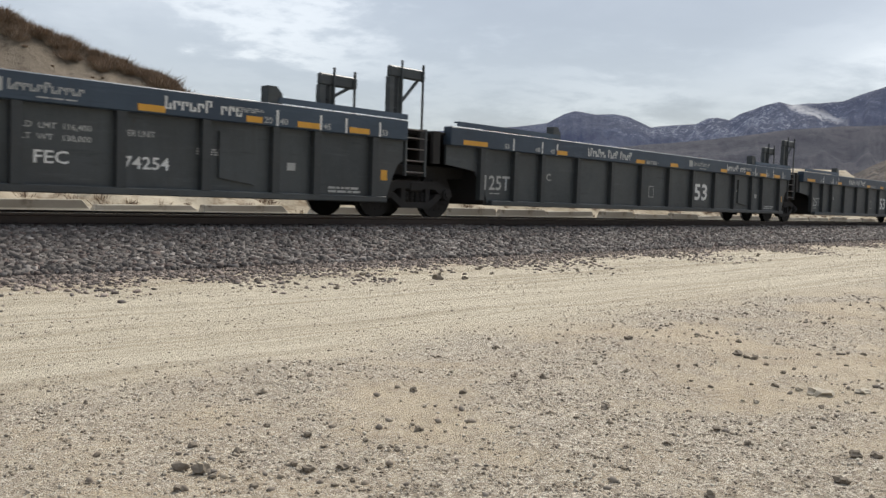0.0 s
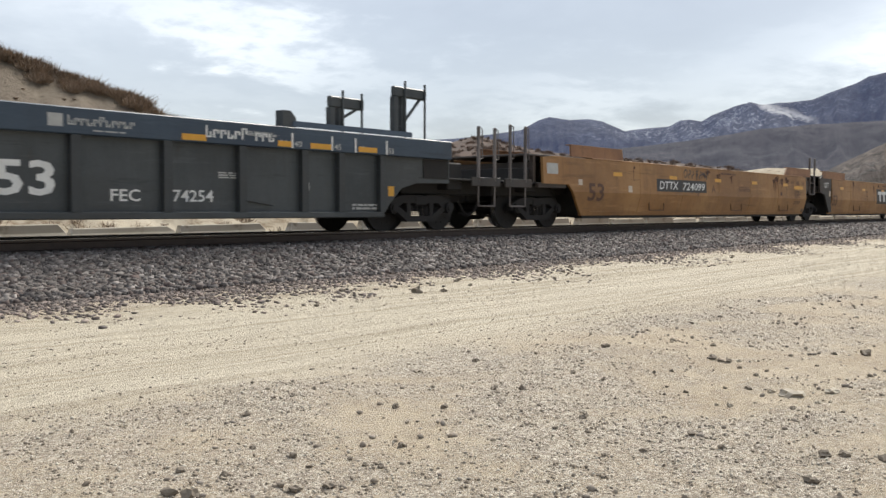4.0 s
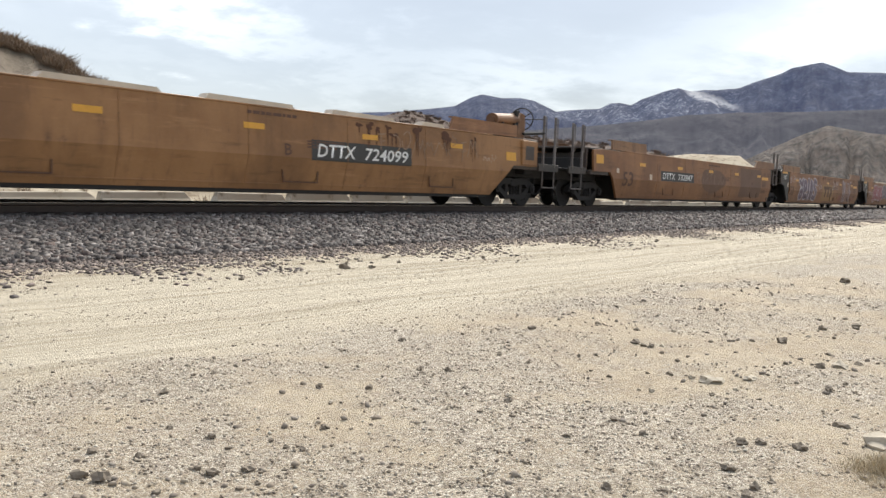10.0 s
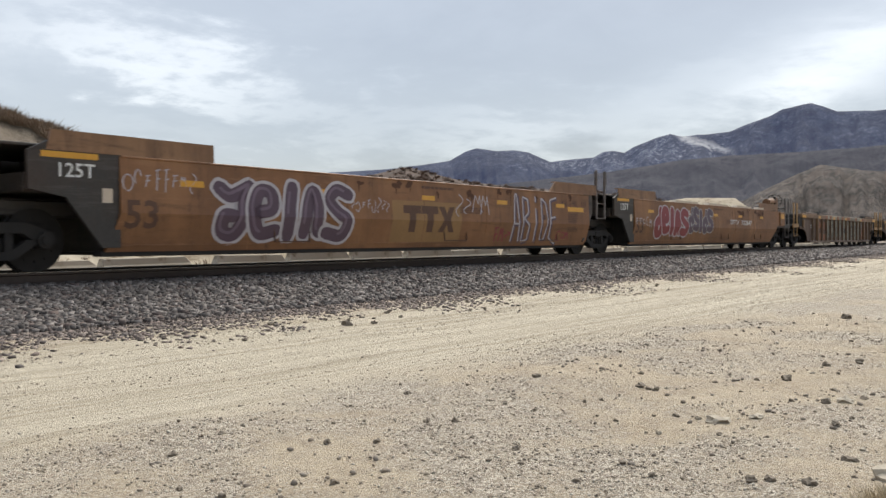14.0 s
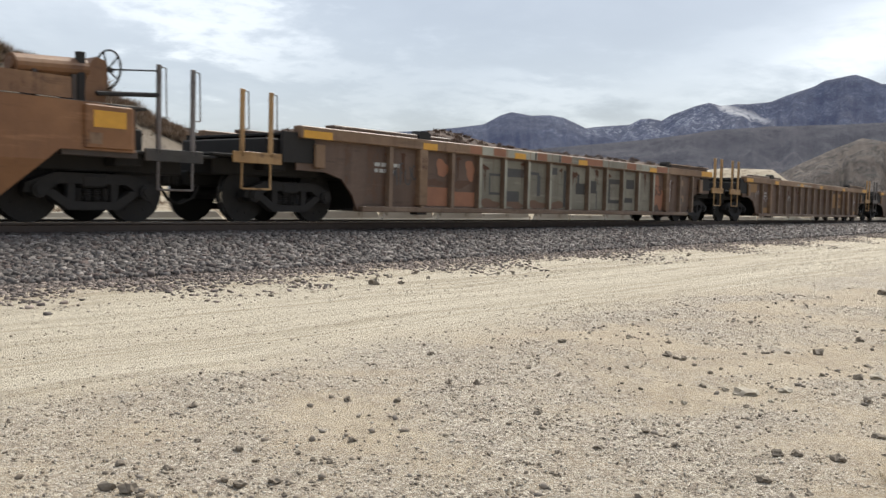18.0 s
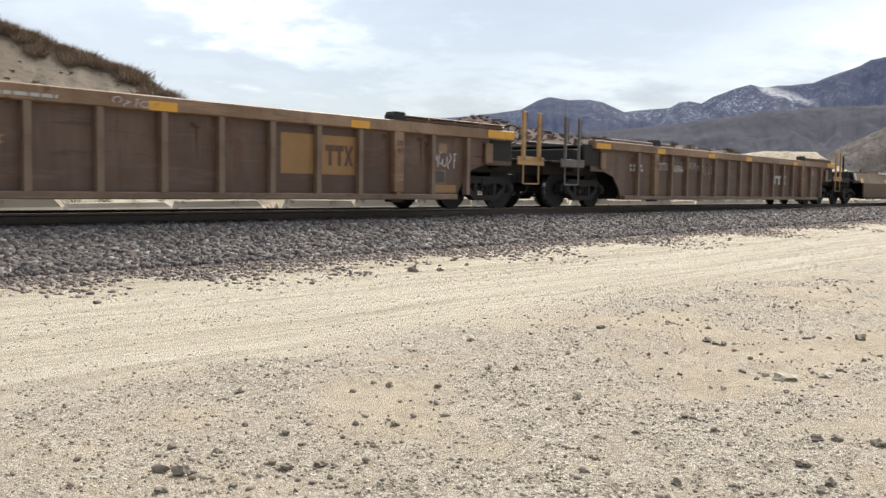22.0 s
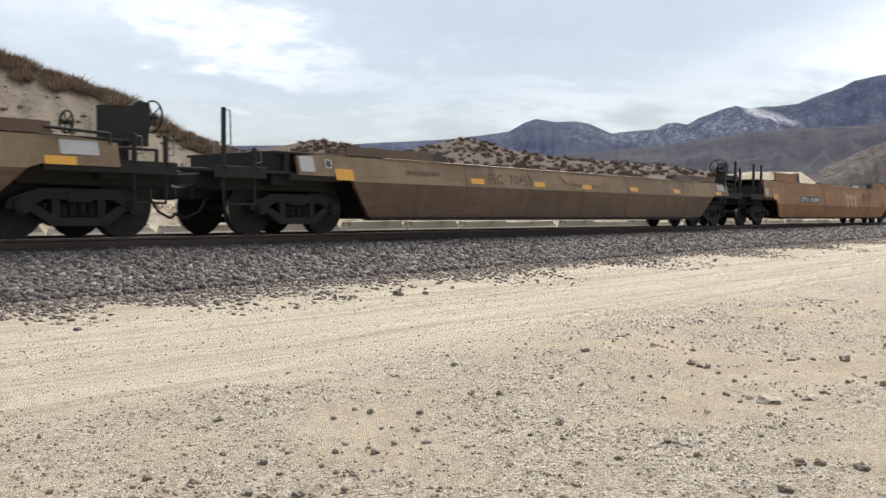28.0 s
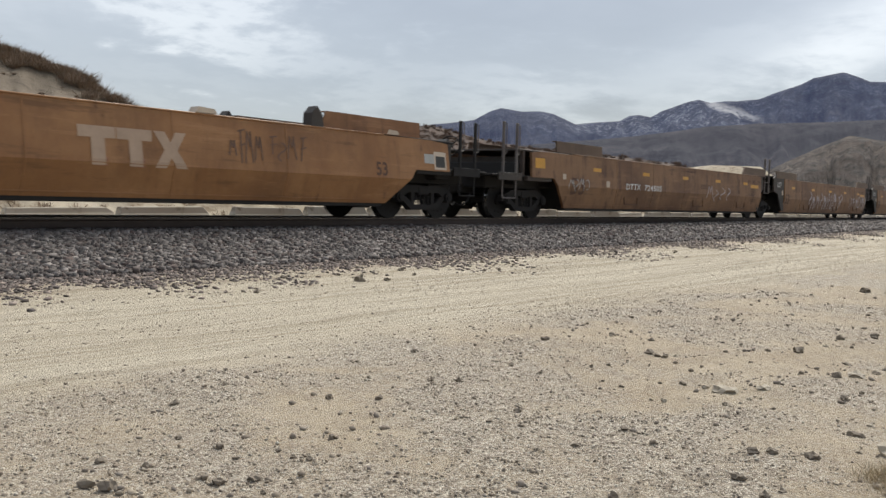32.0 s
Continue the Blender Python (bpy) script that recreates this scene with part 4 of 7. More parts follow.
def brush(name, label, places, material, seed, blades=46, thin=1.0):
    """Dry bushes of thin crossing twigs and narrow leaves."""
    rng = np.random.default_rng(seed)
    vs, n = [], 0
    for x, y, z, h in places:
        k = blades
        base = np.array([x, y, z]) + rng.normal(0, 0.28 * h, (k, 3)) * [1, 1, 0]
        lean = rng.normal(0, 0.45, (k, 3)) * h
        lean[:, 2] = rng.uniform(0.45, 1.05, k) * h
        side = rng.normal(0, 1, (k, 3)) * [1, 1, 0.3]
        side /= np.linalg.norm(side, axis=1, keepdims=True)
        w = rng.uniform(0.010, 0.030, (k, 1)) * (0.6 + h) * thin
        mid = base + lean * 0.55
        vs.append(np.stack([base, mid + side * w, base + lean], 1))
        vs.append(np.stack([base + lean * 0.2, mid - side * w * 1.3, mid + lean * 0.3 + side * w], 1))
    v = np.concatenate(vs).reshape(-1, 3)
    ob = fast_mesh(name, v, np.arange(len(v)).reshape(-1, 3), material)
    return tagged(ob, label, "shrubs", kind="stuff")


def crest_bushes():
    rng = random.Random(3)
    deps = bpy.context.evaluated_depsgraph_get()
    hill = bpy.data.objects["near_hill"]
    from_top = Vector((0, 0, -1))
    spots = []
    for i in range(620):
        a = rng.uniform(8, 34)
        r = 52 + rng.gauss(0.1, 0.8) if i < 430 else rng.uniform(34, 50)
        x, y = r * math.sin(radians(a)), r * math.cos(radians(a))
        hit, place, _, _ = hill.ray_cast((x, y, 60), from_top)
        if hit:
            spots.append((x, y, place.z - 0.05, rng.uniform(0.35, 0.8) if i < 430 else rng.uniform(0.08, 0.24)))
    brush("hill_brush", "dry brown brush along the hill crest", spots, M_BRUSH, 4, 240, 0.55)
    far = []
    for name, r0, n, a0, a1, h in (("scrub_hill", 150, 700, 28, 60, 0.85), ("red_hill", 330, 800, 38, 72, 1.5)):
        ob = bpy.data.objects[name]
        for i in range(n):
            a = rng.uniform(a0, a1)
            r = r0 * (1 - abs(rng.gauss(0, 0.16)))
            x, y = r * math.sin(radians(a)), r * math.cos(radians(a))
            hit, place, _, _ = ob.ray_cast((x, y, 200), from_top)
            if hit:
                far.append((x, y, place.z - 0.2, rng.uniform(0.6, 1.2) * h))
    brush("chaparral", "dark chaparral scrub on the far hills", far, M_SCRUB, 6, 46, 2.2)


def dry_grass():
    rng = np.random.default_rng(12)
    spots = [(5.22 + rng.normal(0, 0.14), 1.10 + rng.normal(0, 0.09)) for _ in range(26)]
    brush("dry_grass", "tuft of dry straw-coloured grass", [(x, y, float(full_z(np.array(x), np.array(y))) - 0.01, 0.11) for x, y in spots], M_GRASS, 5, 70, 0.13)


def bank_tufts():
    rng = np.random.default_rng(21)
    spots = []
    for i in range(420):
        x, y = float(rng.uniform(4, 70)), float(rng.uniform(21.2, 24.0))
        X, Y = along(x, y)
        spots.append((float(X), float(Y), float(bank_z(np.array(x), np.array(y))) - 0.02, float(rng.uniform(0.12, 0.34))))
    brush("bank_grass", "dry brown grass tufts on the bank", spots, M_BRUSH, 9, 34, 0.5)


crest_bushes()
bank_tufts()
dry_grass()
rocks()

# ---- the train ----
WHEEL_R, BASE = 0.49, 1.78
HALF = 1.55                      # half the width of a car


def run(t):
    """How far the train has gone towards -x after t seconds."""
    return 9.619 * t - 0.0021 * t * t


WHEELSETS = []
MOVERS = []
_shared = {}


def shared(key, make, parent, label="", at=(0, 0, 0)):
    """A part whose mesh is built once and shared by alike parts."""
    if key not in _shared:
        _shared[key] = make()
    name, me = _shared[key]
    ob = new(name, me)
    ob.parent, ob.location = parent, at
    return tagged(ob, label)


def mesh_of(name, bm, material, smooth=False):
    me = bpy.data.meshes.new(name)
    bm.to_mesh(me)
    bm.free()
    me.materials.append(material)
    if smooth:
        for p in me.polygons:
            p.use_smooth = True
    return name, me


def make_wheelset():
    bm = bmesh.new()
    rod(bm, (0, -0.98, 0), (0, 0.98, 0), 0.085, 12)
    for s in (-1, 1):
        y = 0.755 * s
        rod(bm, (0, y - 0.06, 0), (0, y + 0.06, 0), WHEEL_R, 36)
        rod(bm, (0, y + 0.07 * -s, 0), (0, y + 0.045 * -s, 0), WHEEL_R + 0.028, 36)
        rod(bm, (0, y + 0.06 * s, 0), (0, y + 0.11 * s, 0), 0.15, 16)
        for i in range(12):
            a = i * math.pi / 6
            c, d = math.cos(a), math.sin(a)
            rod(bm, (0.30 * c, y + 0.055 * s, 0.30 * d), (0.34 * c, y + 0.066 * s, 0.34 * d), 0.012, 5)
    for f in bm.faces:
        c = f.calc_center_median()
        if abs(f.normal.y) < 0.3 and abs(math.hypot(c.x, c.z) - WHEEL_R) < 0.012:
            f.material_index = 1
    name, me = mesh_of("wheelset", bm, M_GRIME)
    me.materials.append(M_SHINE)
    return name, me


def make_sideframe(side):
    bm = bmesh.new()
    h = BASE / 2
    y0, y1 = sorted((0.93 * side, 1.10 * side))
    prism(bm, [(-h - 0.22, 0.50), (-h - 0.18, 0.66), (-0.62, 0.84), (0.62, 0.84), (h + 0.18, 0.66), (h + 0.22, 0.50), (h - 0.10, 0.50), (0.56, 0.66), (-0.56, 0.66), (-h + 0.10, 0.50)], y0, y1)
    prism(bm, [(-h + 0.06, 0.52), (-0.42, 0.22), (0.42, 0.22), (h - 0.06, 0.52), (h - 0.24, 0.56), (0.36, 0.36), (-0.36, 0.36), (-h + 0.24, 0.56)], y0, y1)
    for x in (-0.36, 0.36):
        box(bm, x - 0.06, x + 0.06, y0 + 0.02, y1 - 0.02, 0.34, 0.68)
    return mesh_of("side_frame", bm, M_GRIME)


def make_bearing(side):
    bm = bmesh.new()
    rod(bm, (0, 0.92 * side, 0), (0, 1.16 * side, 0), 0.12, 14)
    rod(bm, (0, 1.16 * side, 0), (0, 1.19 * side, 0), 0.075, 10)
    return mesh_of("bearing_cap", bm, M_GRIME)


def make_springs(side):
    bm = bmesh.new()
    for x in (-0.22, -0.07, 0.08, 0.23):
        for k in range(6):
            rod(bm, (x, 1.0 * side, 0.385 + 0.035 * k), (x, 1.0 * side, 0.405 + 0.035 * k), 0.065, 10)
    return mesh_of("spring_nest", bm, M_GRIME)


def make_bolster():
    bm = bmesh.new()
    box(bm, -0.2, 0.2, -1.12, 1.12, 0.60, 0.82, 0.03)
    rod(bm, (0, 0, 0.8), (0, 0, 1.1), 0.25, 16)
    box(bm, -0.7, 0.7, -0.12, 0.12, 0.30, 0.36)
    return mesh_of("bolster", bm, M_GRIME)


def truck(unit, x):
    t = new("truck")
    t.parent, t.location = unit, (x, 0, 0)
    t.empty_display_size = 0.2
    for dx in (-BASE / 2, BASE / 2):
        w = shared("wheelset", make_wheelset, t, "dark steel wheelset", (dx, 0, WHEEL_R))
        WHEELSETS.append(w)
        for side in (-1, 1):
            shared(("bearing", side), lambda: make_bearing(side), t, "", (dx, 0, WHEEL_R))
    for side in (-1, 1):
        shared(("frame", side), lambda: make_sideframe(side), t, "cast side frame black with grime")
        tagged(shared(("spring", side), lambda: make_springs(side), t), kind="stuff")
    shared("bolster", make_bolster, t)
    return t


def hexside(top_y=1.50, crease_y=HALF, bottom_y=1.40, z0=0.30, zc=1.06, z1=2.12, side=-1):
    return lambda z: side * (float(np.interp(z, [z0, zc, z1, z1 + 0.4], [bottom_y, crease_y, top_y, top_y - 0.3])))


def flatside(d=HALF, side=-1):
    return lambda z: side * d


def letters(unit, text, x, z, height, material, surface, width=None, slant=0.0, label="", name="lettering", proud=0.006):
    """Painted writing in the built-in font: lower left corner at (x, z) on the side's surface."""
    cu = bpy.data.curves.new("text", "FONT")
    cu.body, cu.size, cu.shear, cu.resolution_u, cu.offset = text, 1.0, slant, 2, (0.022 if text == "53" else 0.012)
    tmp = bpy.data.objects.new("text", cu)
    scene.collection.objects.link(tmp)
    bpy.context.view_layer.update()
    me = bpy.data.meshes.new_from_object(tmp.evaluated_get(bpy.context.evaluated_depsgraph_get()))
    bpy.data.objects.remove(tmp)
    bm = bmesh.new()
    bm.from_mesh(me)
    bpy.data.meshes.remove(me)
    lo = [min(v.co[i] for v in bm.verts) for i in (0, 1)]
    hi = [max(v.co[i] for v in bm.verts) for i in (0, 1)]
    sy = height / (hi[1] - lo[1])
    sx = width / (hi[0] - lo[0]) if width else sy
    for v in bm.verts:
        v.co = Vector((x + (v.co.x - lo[0]) * sx, 0, z + (v.co.y - lo[1]) * sy))
    return lay(unit, bm, material, surface, name, label, proud)


def lay(unit, bm, material, surface, name, label="", proud=0.006, crease=1.06):
    """Bend a flat (x, z) sheet onto a side and put it under the car."""
    bmesh.ops.bisect_plane(bm, geom=bm.verts[:] + bm.edges[:] + bm.faces[:], plane_co=(0, 0, crease), plane_no=(0, 0, 1))
    s = 1 if surface(1.0) > 0 else -1
    for v in bm.verts:
        v.co.y = surface(v.co.z) + s * proud
    bmesh.ops.recalc_face_normals(bm, faces=bm.faces)
    return part(name, bm, material, unit, label)


def panel(unit, x0, x1, z0, z1, material, surface, name="painted_panel", label="", proud=0.004, skew=0.0):
    bm = bmesh.new()
    bm.faces.new([bm.verts.new((x, 0, z)) for x, z in ((x0, z0), (x1, z0), (x1 + skew, z1), (x0 + skew, z1))])
    return lay(unit, bm, material, surface, name, label, proud)


def bars(unit, x0, x1, z0, z1, rows, material, surface, seed=0, label="unreadable stencilled lines", fill=0.6, proud=0.006):
    """Writing too small to read: rows of short bars."""
    rng = random.Random(seed)
    bm = bmesh.new()
    h = (z1 - z0) / rows
    for i in range(rows):
        x, z = x0, z0 + i * h
        end = x1 - rng.uniform(0, 0.25) * (x1 - x0)
        while x < end:
            w = min(rng.uniform(0.06, 0.22), end - x)
            bm.faces.new([bm.verts.new(p) for p in ((x, 0, z), (x + w, 0, z), (x + w, 0, z + h * fill), (x, 0, z + h * fill))])
            x += w + 0.03
    return tagged(lay(unit, bm, material, surface, "stencil", label, proud), kind="stuff")


def blob(bm, cx, cz, rx, rz, rng, n=26, wob=0.20, grow=0.0):
    ph = [rng.uniform(0, 6.28) for _ in range(3)]
    vs = []
    for i in range(n):
        a = 2 * math.pi * i / n
        k = 1 + wob * (math.sin(2 * a + ph[0]) + 0.7 * math.sin(3 * a + ph[1]) + 0.4 * math.sin(5 * a + ph[2]))
        vs.append(bm.verts.new((cx + (rx * k + grow) * math.cos(a), 0, cz + (rz * k + grow) * math.sin(a))))
    return bm.faces.new(vs)


def smooth_path(pts, steps=7):
    """A rounded path through the points."""
    p = [Vector(q) for q in pts]
    p = [2 * p[0] - p[1]] + p + [2 * p[-1] - p[-2]]
    out = []
    for i in range(1, len(p) - 2):
        for k in range(steps):
            t = k / steps
            out.append(0.5 * (2 * p[i] + (p[i + 1] - p[i - 1]) * t + (2 * p[i - 1] - 5 * p[i] + 4 * p[i + 1] - p[i + 2]) * t * t + (3 * p[i] - p[i - 1] - 3 * p[i + 1] + p[i + 2]) * t ** 3))
    out.append(p[-2])
    return out


def ribbon(bm, path, width, taper=0.0):
    """A flat band along a path in (x, z), one strip with rounded ends."""
    n, rows = len(path), []
    for i, q in enumerate(path):
        d = (path[min(n - 1, i + 1)] - path[max(0, i - 1)])
        d = d.normalized() if d.length else Vector((1, 0))
        u = i / (n - 1)
        w = width / 2 * (1 - taper * u)
        rows.append((q, d, w))
    first, last = rows[0], rows[-1]
    cap = [(first[0] - first[1] * first[2] * k, first[1], first[2] * f) for k, f in ((1.0, 0.35), (0.75, 0.75))]
    rows = cap + rows + [(last[0] + last[1] * last[2] * k, last[1], last[2] * f) for k, f in ((0.75, 0.75), (1.0, 0.35))]
    left = [bm.verts.new((q.x - d.y * w, 0, q.y + d.x * w)) for q, d, w in rows]
    right = [bm.verts.new((q.x + d.y * w, 0, q.y - d.x * w)) for q, d, w in rows]
    for i in range(len(rows) - 1):
        bm.faces.new((left[i], left[i + 1], right[i + 1], right[i]))


SHAPES = {
    "crook": ((0.02, 0.93), (0.30, 0.80), (0.62, 0.88), (0.92, 0.98), (0.72, 0.72), (0.66, 0.36), (0.42, 0.10), (0.10, 0.16), (0.12, 0.42), (0.36, 0.44)),
    "curl": ((0.30, 0.52), (0.72, 0.60), (0.70, 0.88), (0.34, 0.90), (0.16, 0.52), (0.36, 0.14), (0.84, 0.18)),
    "post": ((0.56, 0.92), (0.46, 0.50), (0.44, 0.08)),
    "arch": ((0.14, 0.08), (0.24, 0.60), (0.44, 0.90), (0.60, 0.62), (0.60, 0.14), (0.92, 0.10)),
    "snake": ((0.88, 0.86), (0.46, 0.94), (0.20, 0.74), (0.48, 0.52), (0.84, 0.36), (0.66, 0.08), (0.10, 0.12)),
    "bowl": ((0.78, 0.94), (0.74, 0.50), (0.70, 0.10), (0.28, 0.06), (0.12, 0.36), (0.40, 0.56)),
}


def throwup(unit, names, x0, x1, z0, z1, fill, edge, surface, label, fat=0.30, rim=0.06, shine=None):
    """Fat sprayed forms side by side, each with a pale rim; abstract hooks and loops, no word."""
    w, h = (x1 - x0) / len(names), z1 - z0
    rng = random.Random(len(names) * 7 + int(100 * x0))
    for i, name in enumerate(names):
        ox, oz, tall = x0 + w * i - 0.10 * w, z0 + rng.uniform(0.0, 0.07) * h, h * rng.uniform(0.86, 0.96)
        path = smooth_path([(ox + u * w * 1.2, oz + (0.07 + 0.86 * v) * tall) for u, v in SHAPES[name]])
        p = 0.005 + 0.003 * i
        bm = bmesh.new()
        ribbon(bm, path, fat + 2 * rim)
        outline = lay(unit, bm, edge, surface, "graffiti_outline", label, p)
        bm = bmesh.new()
        ribbon(bm, path, fat)
        lay(outline, bm, fill, surface, "graffiti_fill", "", p + 0.001)
        if shine:
            bm = bmesh.new()
            ribbon(bm, [q + Vector((-0.05, 0.05)) for q in path[2:-6]], fat * 0.22)
            lay(outline, bm, shine, surface, "graffiti_shine", "", p + 0.002)


def line_word(unit, strokes, x0, x1, z0, z1, width, material, surface, label, proud, gap=0.12):
    """Angular sprayed capitals from straight strokes; strokes: for each letter its polylines in a unit box."""
    w = (x1 - x0) / len(strokes)
    for i, polys in enumerate(strokes):
        for k, poly in enumerate(polys):
            bm = bmesh.new()
            stroke(bm, [(x0 + w * (i + gap / 2 + u * (1 - gap)), z0 + v * (z1 - z0)) for u, v in poly], width)
            lay(unit, bm, material, surface, "graffiti_letter", label, proud + 0.0012 * k)


def word_blocks(unit, x0, x1, z0, z1, pattern, material, surface, label, proud=0.007):
    """A company name as a row of plain blocks: its letters' spacing and heights, no letters. pattern: t tall, x low, space."""
    bm = bmesh.new()
    pitch = (x1 - x0) / len(pattern)
    for i, ch in enumerate(pattern):
        if ch == " ":
            continue
        top = z1 if ch == "t" else z0 + 0.70 * (z1 - z0)
        a, b, t = x0 + i * pitch, x0 + (i + 0.80) * pitch, 0.26 * pitch
        mid = (z0 + top) / 2
        for q in ((a, a + t, z0, top), (a + t, b, top - 0.75 * t, top) if i % 3 else (a + t, b, z0, z0 + 0.75 * t), (b - t, b, mid, top - 0.75 * t) if i % 3 else (b - t, b, z0 + 0.75 * t, mid)):
            bm.faces.new([bm.verts.new((x, 0, z)) for x, z in ((q[0], q[2]), (q[1], q[2]), (q[1], q[3]), (q[0], q[3]))])
    return tagged(lay(unit, bm, material, surface, "company_name", label, proud), kind="stuff")


def rust_runs(unit, x0, x1, z_top, count, drop, surface, seed, material=None):
    """Rust blooms under the top edge with streaks running down from them."""
    rng = random.Random(seed)
    for i in range(count):
        x = rng.uniform(x0, x1)
        z = z_top - rng.uniform(0.0, 0.25)
        bm = bmesh.new()
        size = rng.uniform(0.05, 0.16)
        blob(bm, x, z, size, size * rng.uniform(0.5, 0.9), rng, 22, 0.30)
        bloom = lay(unit, bm, material or M_RUST, surface, "rust_stain", "dark rust stain bleeding through paint", 0.0032 + 0.0005 * i)
        bm = bmesh.new()
        for k in range(rng.randrange(1, 4)):
            a, w, low = x + rng.uniform(-0.7, 0.7) * size, rng.uniform(0.012, 0.035), z - drop * rng.uniform(0.35, 1.0)
            bm.faces.new([bm.verts.new((u, 0, v)) for u, v in ((a - w, z - 0.02), (a - 0.2 * w, low), (a + 0.2 * w, low), (a + w, z - 0.02))])
        tagged(lay(bloom, bm, material or M_RUST, surface, "rust_run", "", 0.0034 + 0.0005 * i), kind="stuff")


def stroke(bm, pts, width):
    for (a, b), (c, d) in zip(pts, pts[1:]):
        l = math.hypot(c - a, d - b) or 1
        nx, nz = -(d - b) / l * width / 2, (c - a) / l * width / 2
        bm.faces.new([bm.verts.new((p, 0, q)) for p, q in ((a - nx, b - nz), (c - nx, d - nz), (c + nx, d + nz), (a + nx, b + nz))])


def scrawl(unit, x0, x1, z0, z1, count, material, surface, seed, width=0.035, label="thin sprayed scrawl"):
    """A quick line tag: loops, hooks and slashes of uneven size, no readable word."""
    rng = random.Random(seed)
    bm = bmesh.new()
    n = max(2, count // 2)
    w, h = (x1 - x0) / n, z1 - z0
    for i in range(n):
        cx = x0 + w * (i + 0.5) + rng.uniform(-0.12, 0.12) * w
        top, low = z1 - rng.uniform(0, 0.35) * h, z0 + rng.uniform(0, 0.35) * h
        cz, rx, rz = (top + low) / 2, w * rng.uniform(0.32, 0.52), (top - low) / 2
        lean = rng.uniform(0.0, 0.35) * rx
        kind = rng.randrange(4)
        if kind == 0:
            a0, sweep = rng.uniform(0, 6.28), rng.uniform(3.6, 6.0)
            pts = [(cx + rx * math.cos(a0 + sweep * k / 12) + lean * math.sin(a0 + sweep * k / 12), cz + rz * math.sin(a0 + sweep * k / 12)) for k in range(13)]
            stroke(bm, pts, width)
        elif kind == 1:
            stroke(bm, [(cx - rx - lean, low), (cx - rx * 0.4, top), (cx + lean, cz), (cx + rx * 0.6, top), (cx + rx, low)], width)
        elif kind == 2:
            stroke(bm, [(cx - lean, low), (cx + lean, top)], width)
            stroke(bm, [(cx + lean - rx * 0.6, top - 0.1 * rz), (cx + rx, top + 0.05 * rz)], width)
            stroke(bm, [(cx - rx * 0.3, cz), (cx + rx * 0.9, cz + 0.2 * rz)], width * 0.9)
        else:
            pts = [(cx + rx * math.sin(k * 0.55) * (1 if k < 6 else 0.8), top - (top - low) * k / 11) for k in range(12)]
            stroke(bm, pts, width)
    return tagged(lay(unit, bm, material, surface, "graffiti_scrawl", label, 0.007), kind="stuff")


def block_logo(unit, x0, x1, z0, z1, material, surface, label):
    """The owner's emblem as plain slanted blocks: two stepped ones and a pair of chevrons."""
    w = (x1 - x0) / 3.1
    h = z1 - z0
    for i in range(2):
        bm = bmesh.new()
        a = x0 + i * w * 1.03
        for q in ([(a, z1 - 0.3 * h), (a + w, z1 - 0.3 * h), (a + w, z1), (a, z1)], [(a + 0.33 * w, z0), (a + 0.70 * w, z0), (a + 0.70 * w, z1 - 0.3 * h), (a + 0.33 * w, z1 - 0.3 * h)]):
            bm.faces.new([bm.verts.new((x, 0, z)) for x, z in q])
        lay(unit, bm, material, surface, "emblem_block", label, 0.008)
    a = x0 + 2.08 * w
    for flip in (0, 1):
        bm = bmesh.new()
        f = (lambda x: a + w * (1 - x)) if flip else (lambda x: a + w * x)
        bm.faces.new([bm.verts.new((f(x), 0, z0 + z * h)) for x, z in ((0, 0), (0.34, 0), (0.62, 0.5), (0.34, 1), (0, 1), (0.30, 0.5))])
        lay(unit, bm, material, surface, "emblem_chevron", label, 0.008 + 0.001 * flip)


def reflector(unit, x, z, surface, w=0.5, h=0.14):
    return panel(unit, x, x + w, z, z + h, M_REFLECT, surface, "reflector", "yellow reflective strip", 0.007)


def handrail(unit, x, z0, z1, y, material, loop=1, width=0.07):
    """An upright grab post with its wire loop."""
    bm = bmesh.new()
    box(bm, x - width / 2, x + width / 2, y - 0.03, y + 0.03, z0, z1, 0.008)
    post = part("grab_post", bm, material, unit, "upright grab post")
    bm = bmesh.new()
    a = x + loop * 0.13
    low = z0 + (z1 - z0) * 0.42
    tube(bm, [(x, y, z1 - 0.03), (a, y, z1 - 0.05), (a + 0.02 * loop, y, low), (x, y, low - 0.03)], 0.012)
    part("grab_loop", bm, M_POST, post, "thin wire hand loop")


def brake_wheel(unit, x, y, z, r=0.28):
    bm = bmesh.new()
    n = 20
    pts = [(x, y + r * math.cos(2 * math.pi * i / n), z + r * math.sin(2 * math.pi * i / n)) for i in range(n + 1)]
    tube(bm, pts, 0.018)
    for i in range(0, n, 4):
        rod(bm, (x, y, z), pts[i], 0.014, 5)
    rod(bm, (x - 0.08, y, z), (x + 0.08, y, z), 0.05, 10)
    part("brake_wheel", bm, M_GRIME, unit, "spoked hand brake wheel")


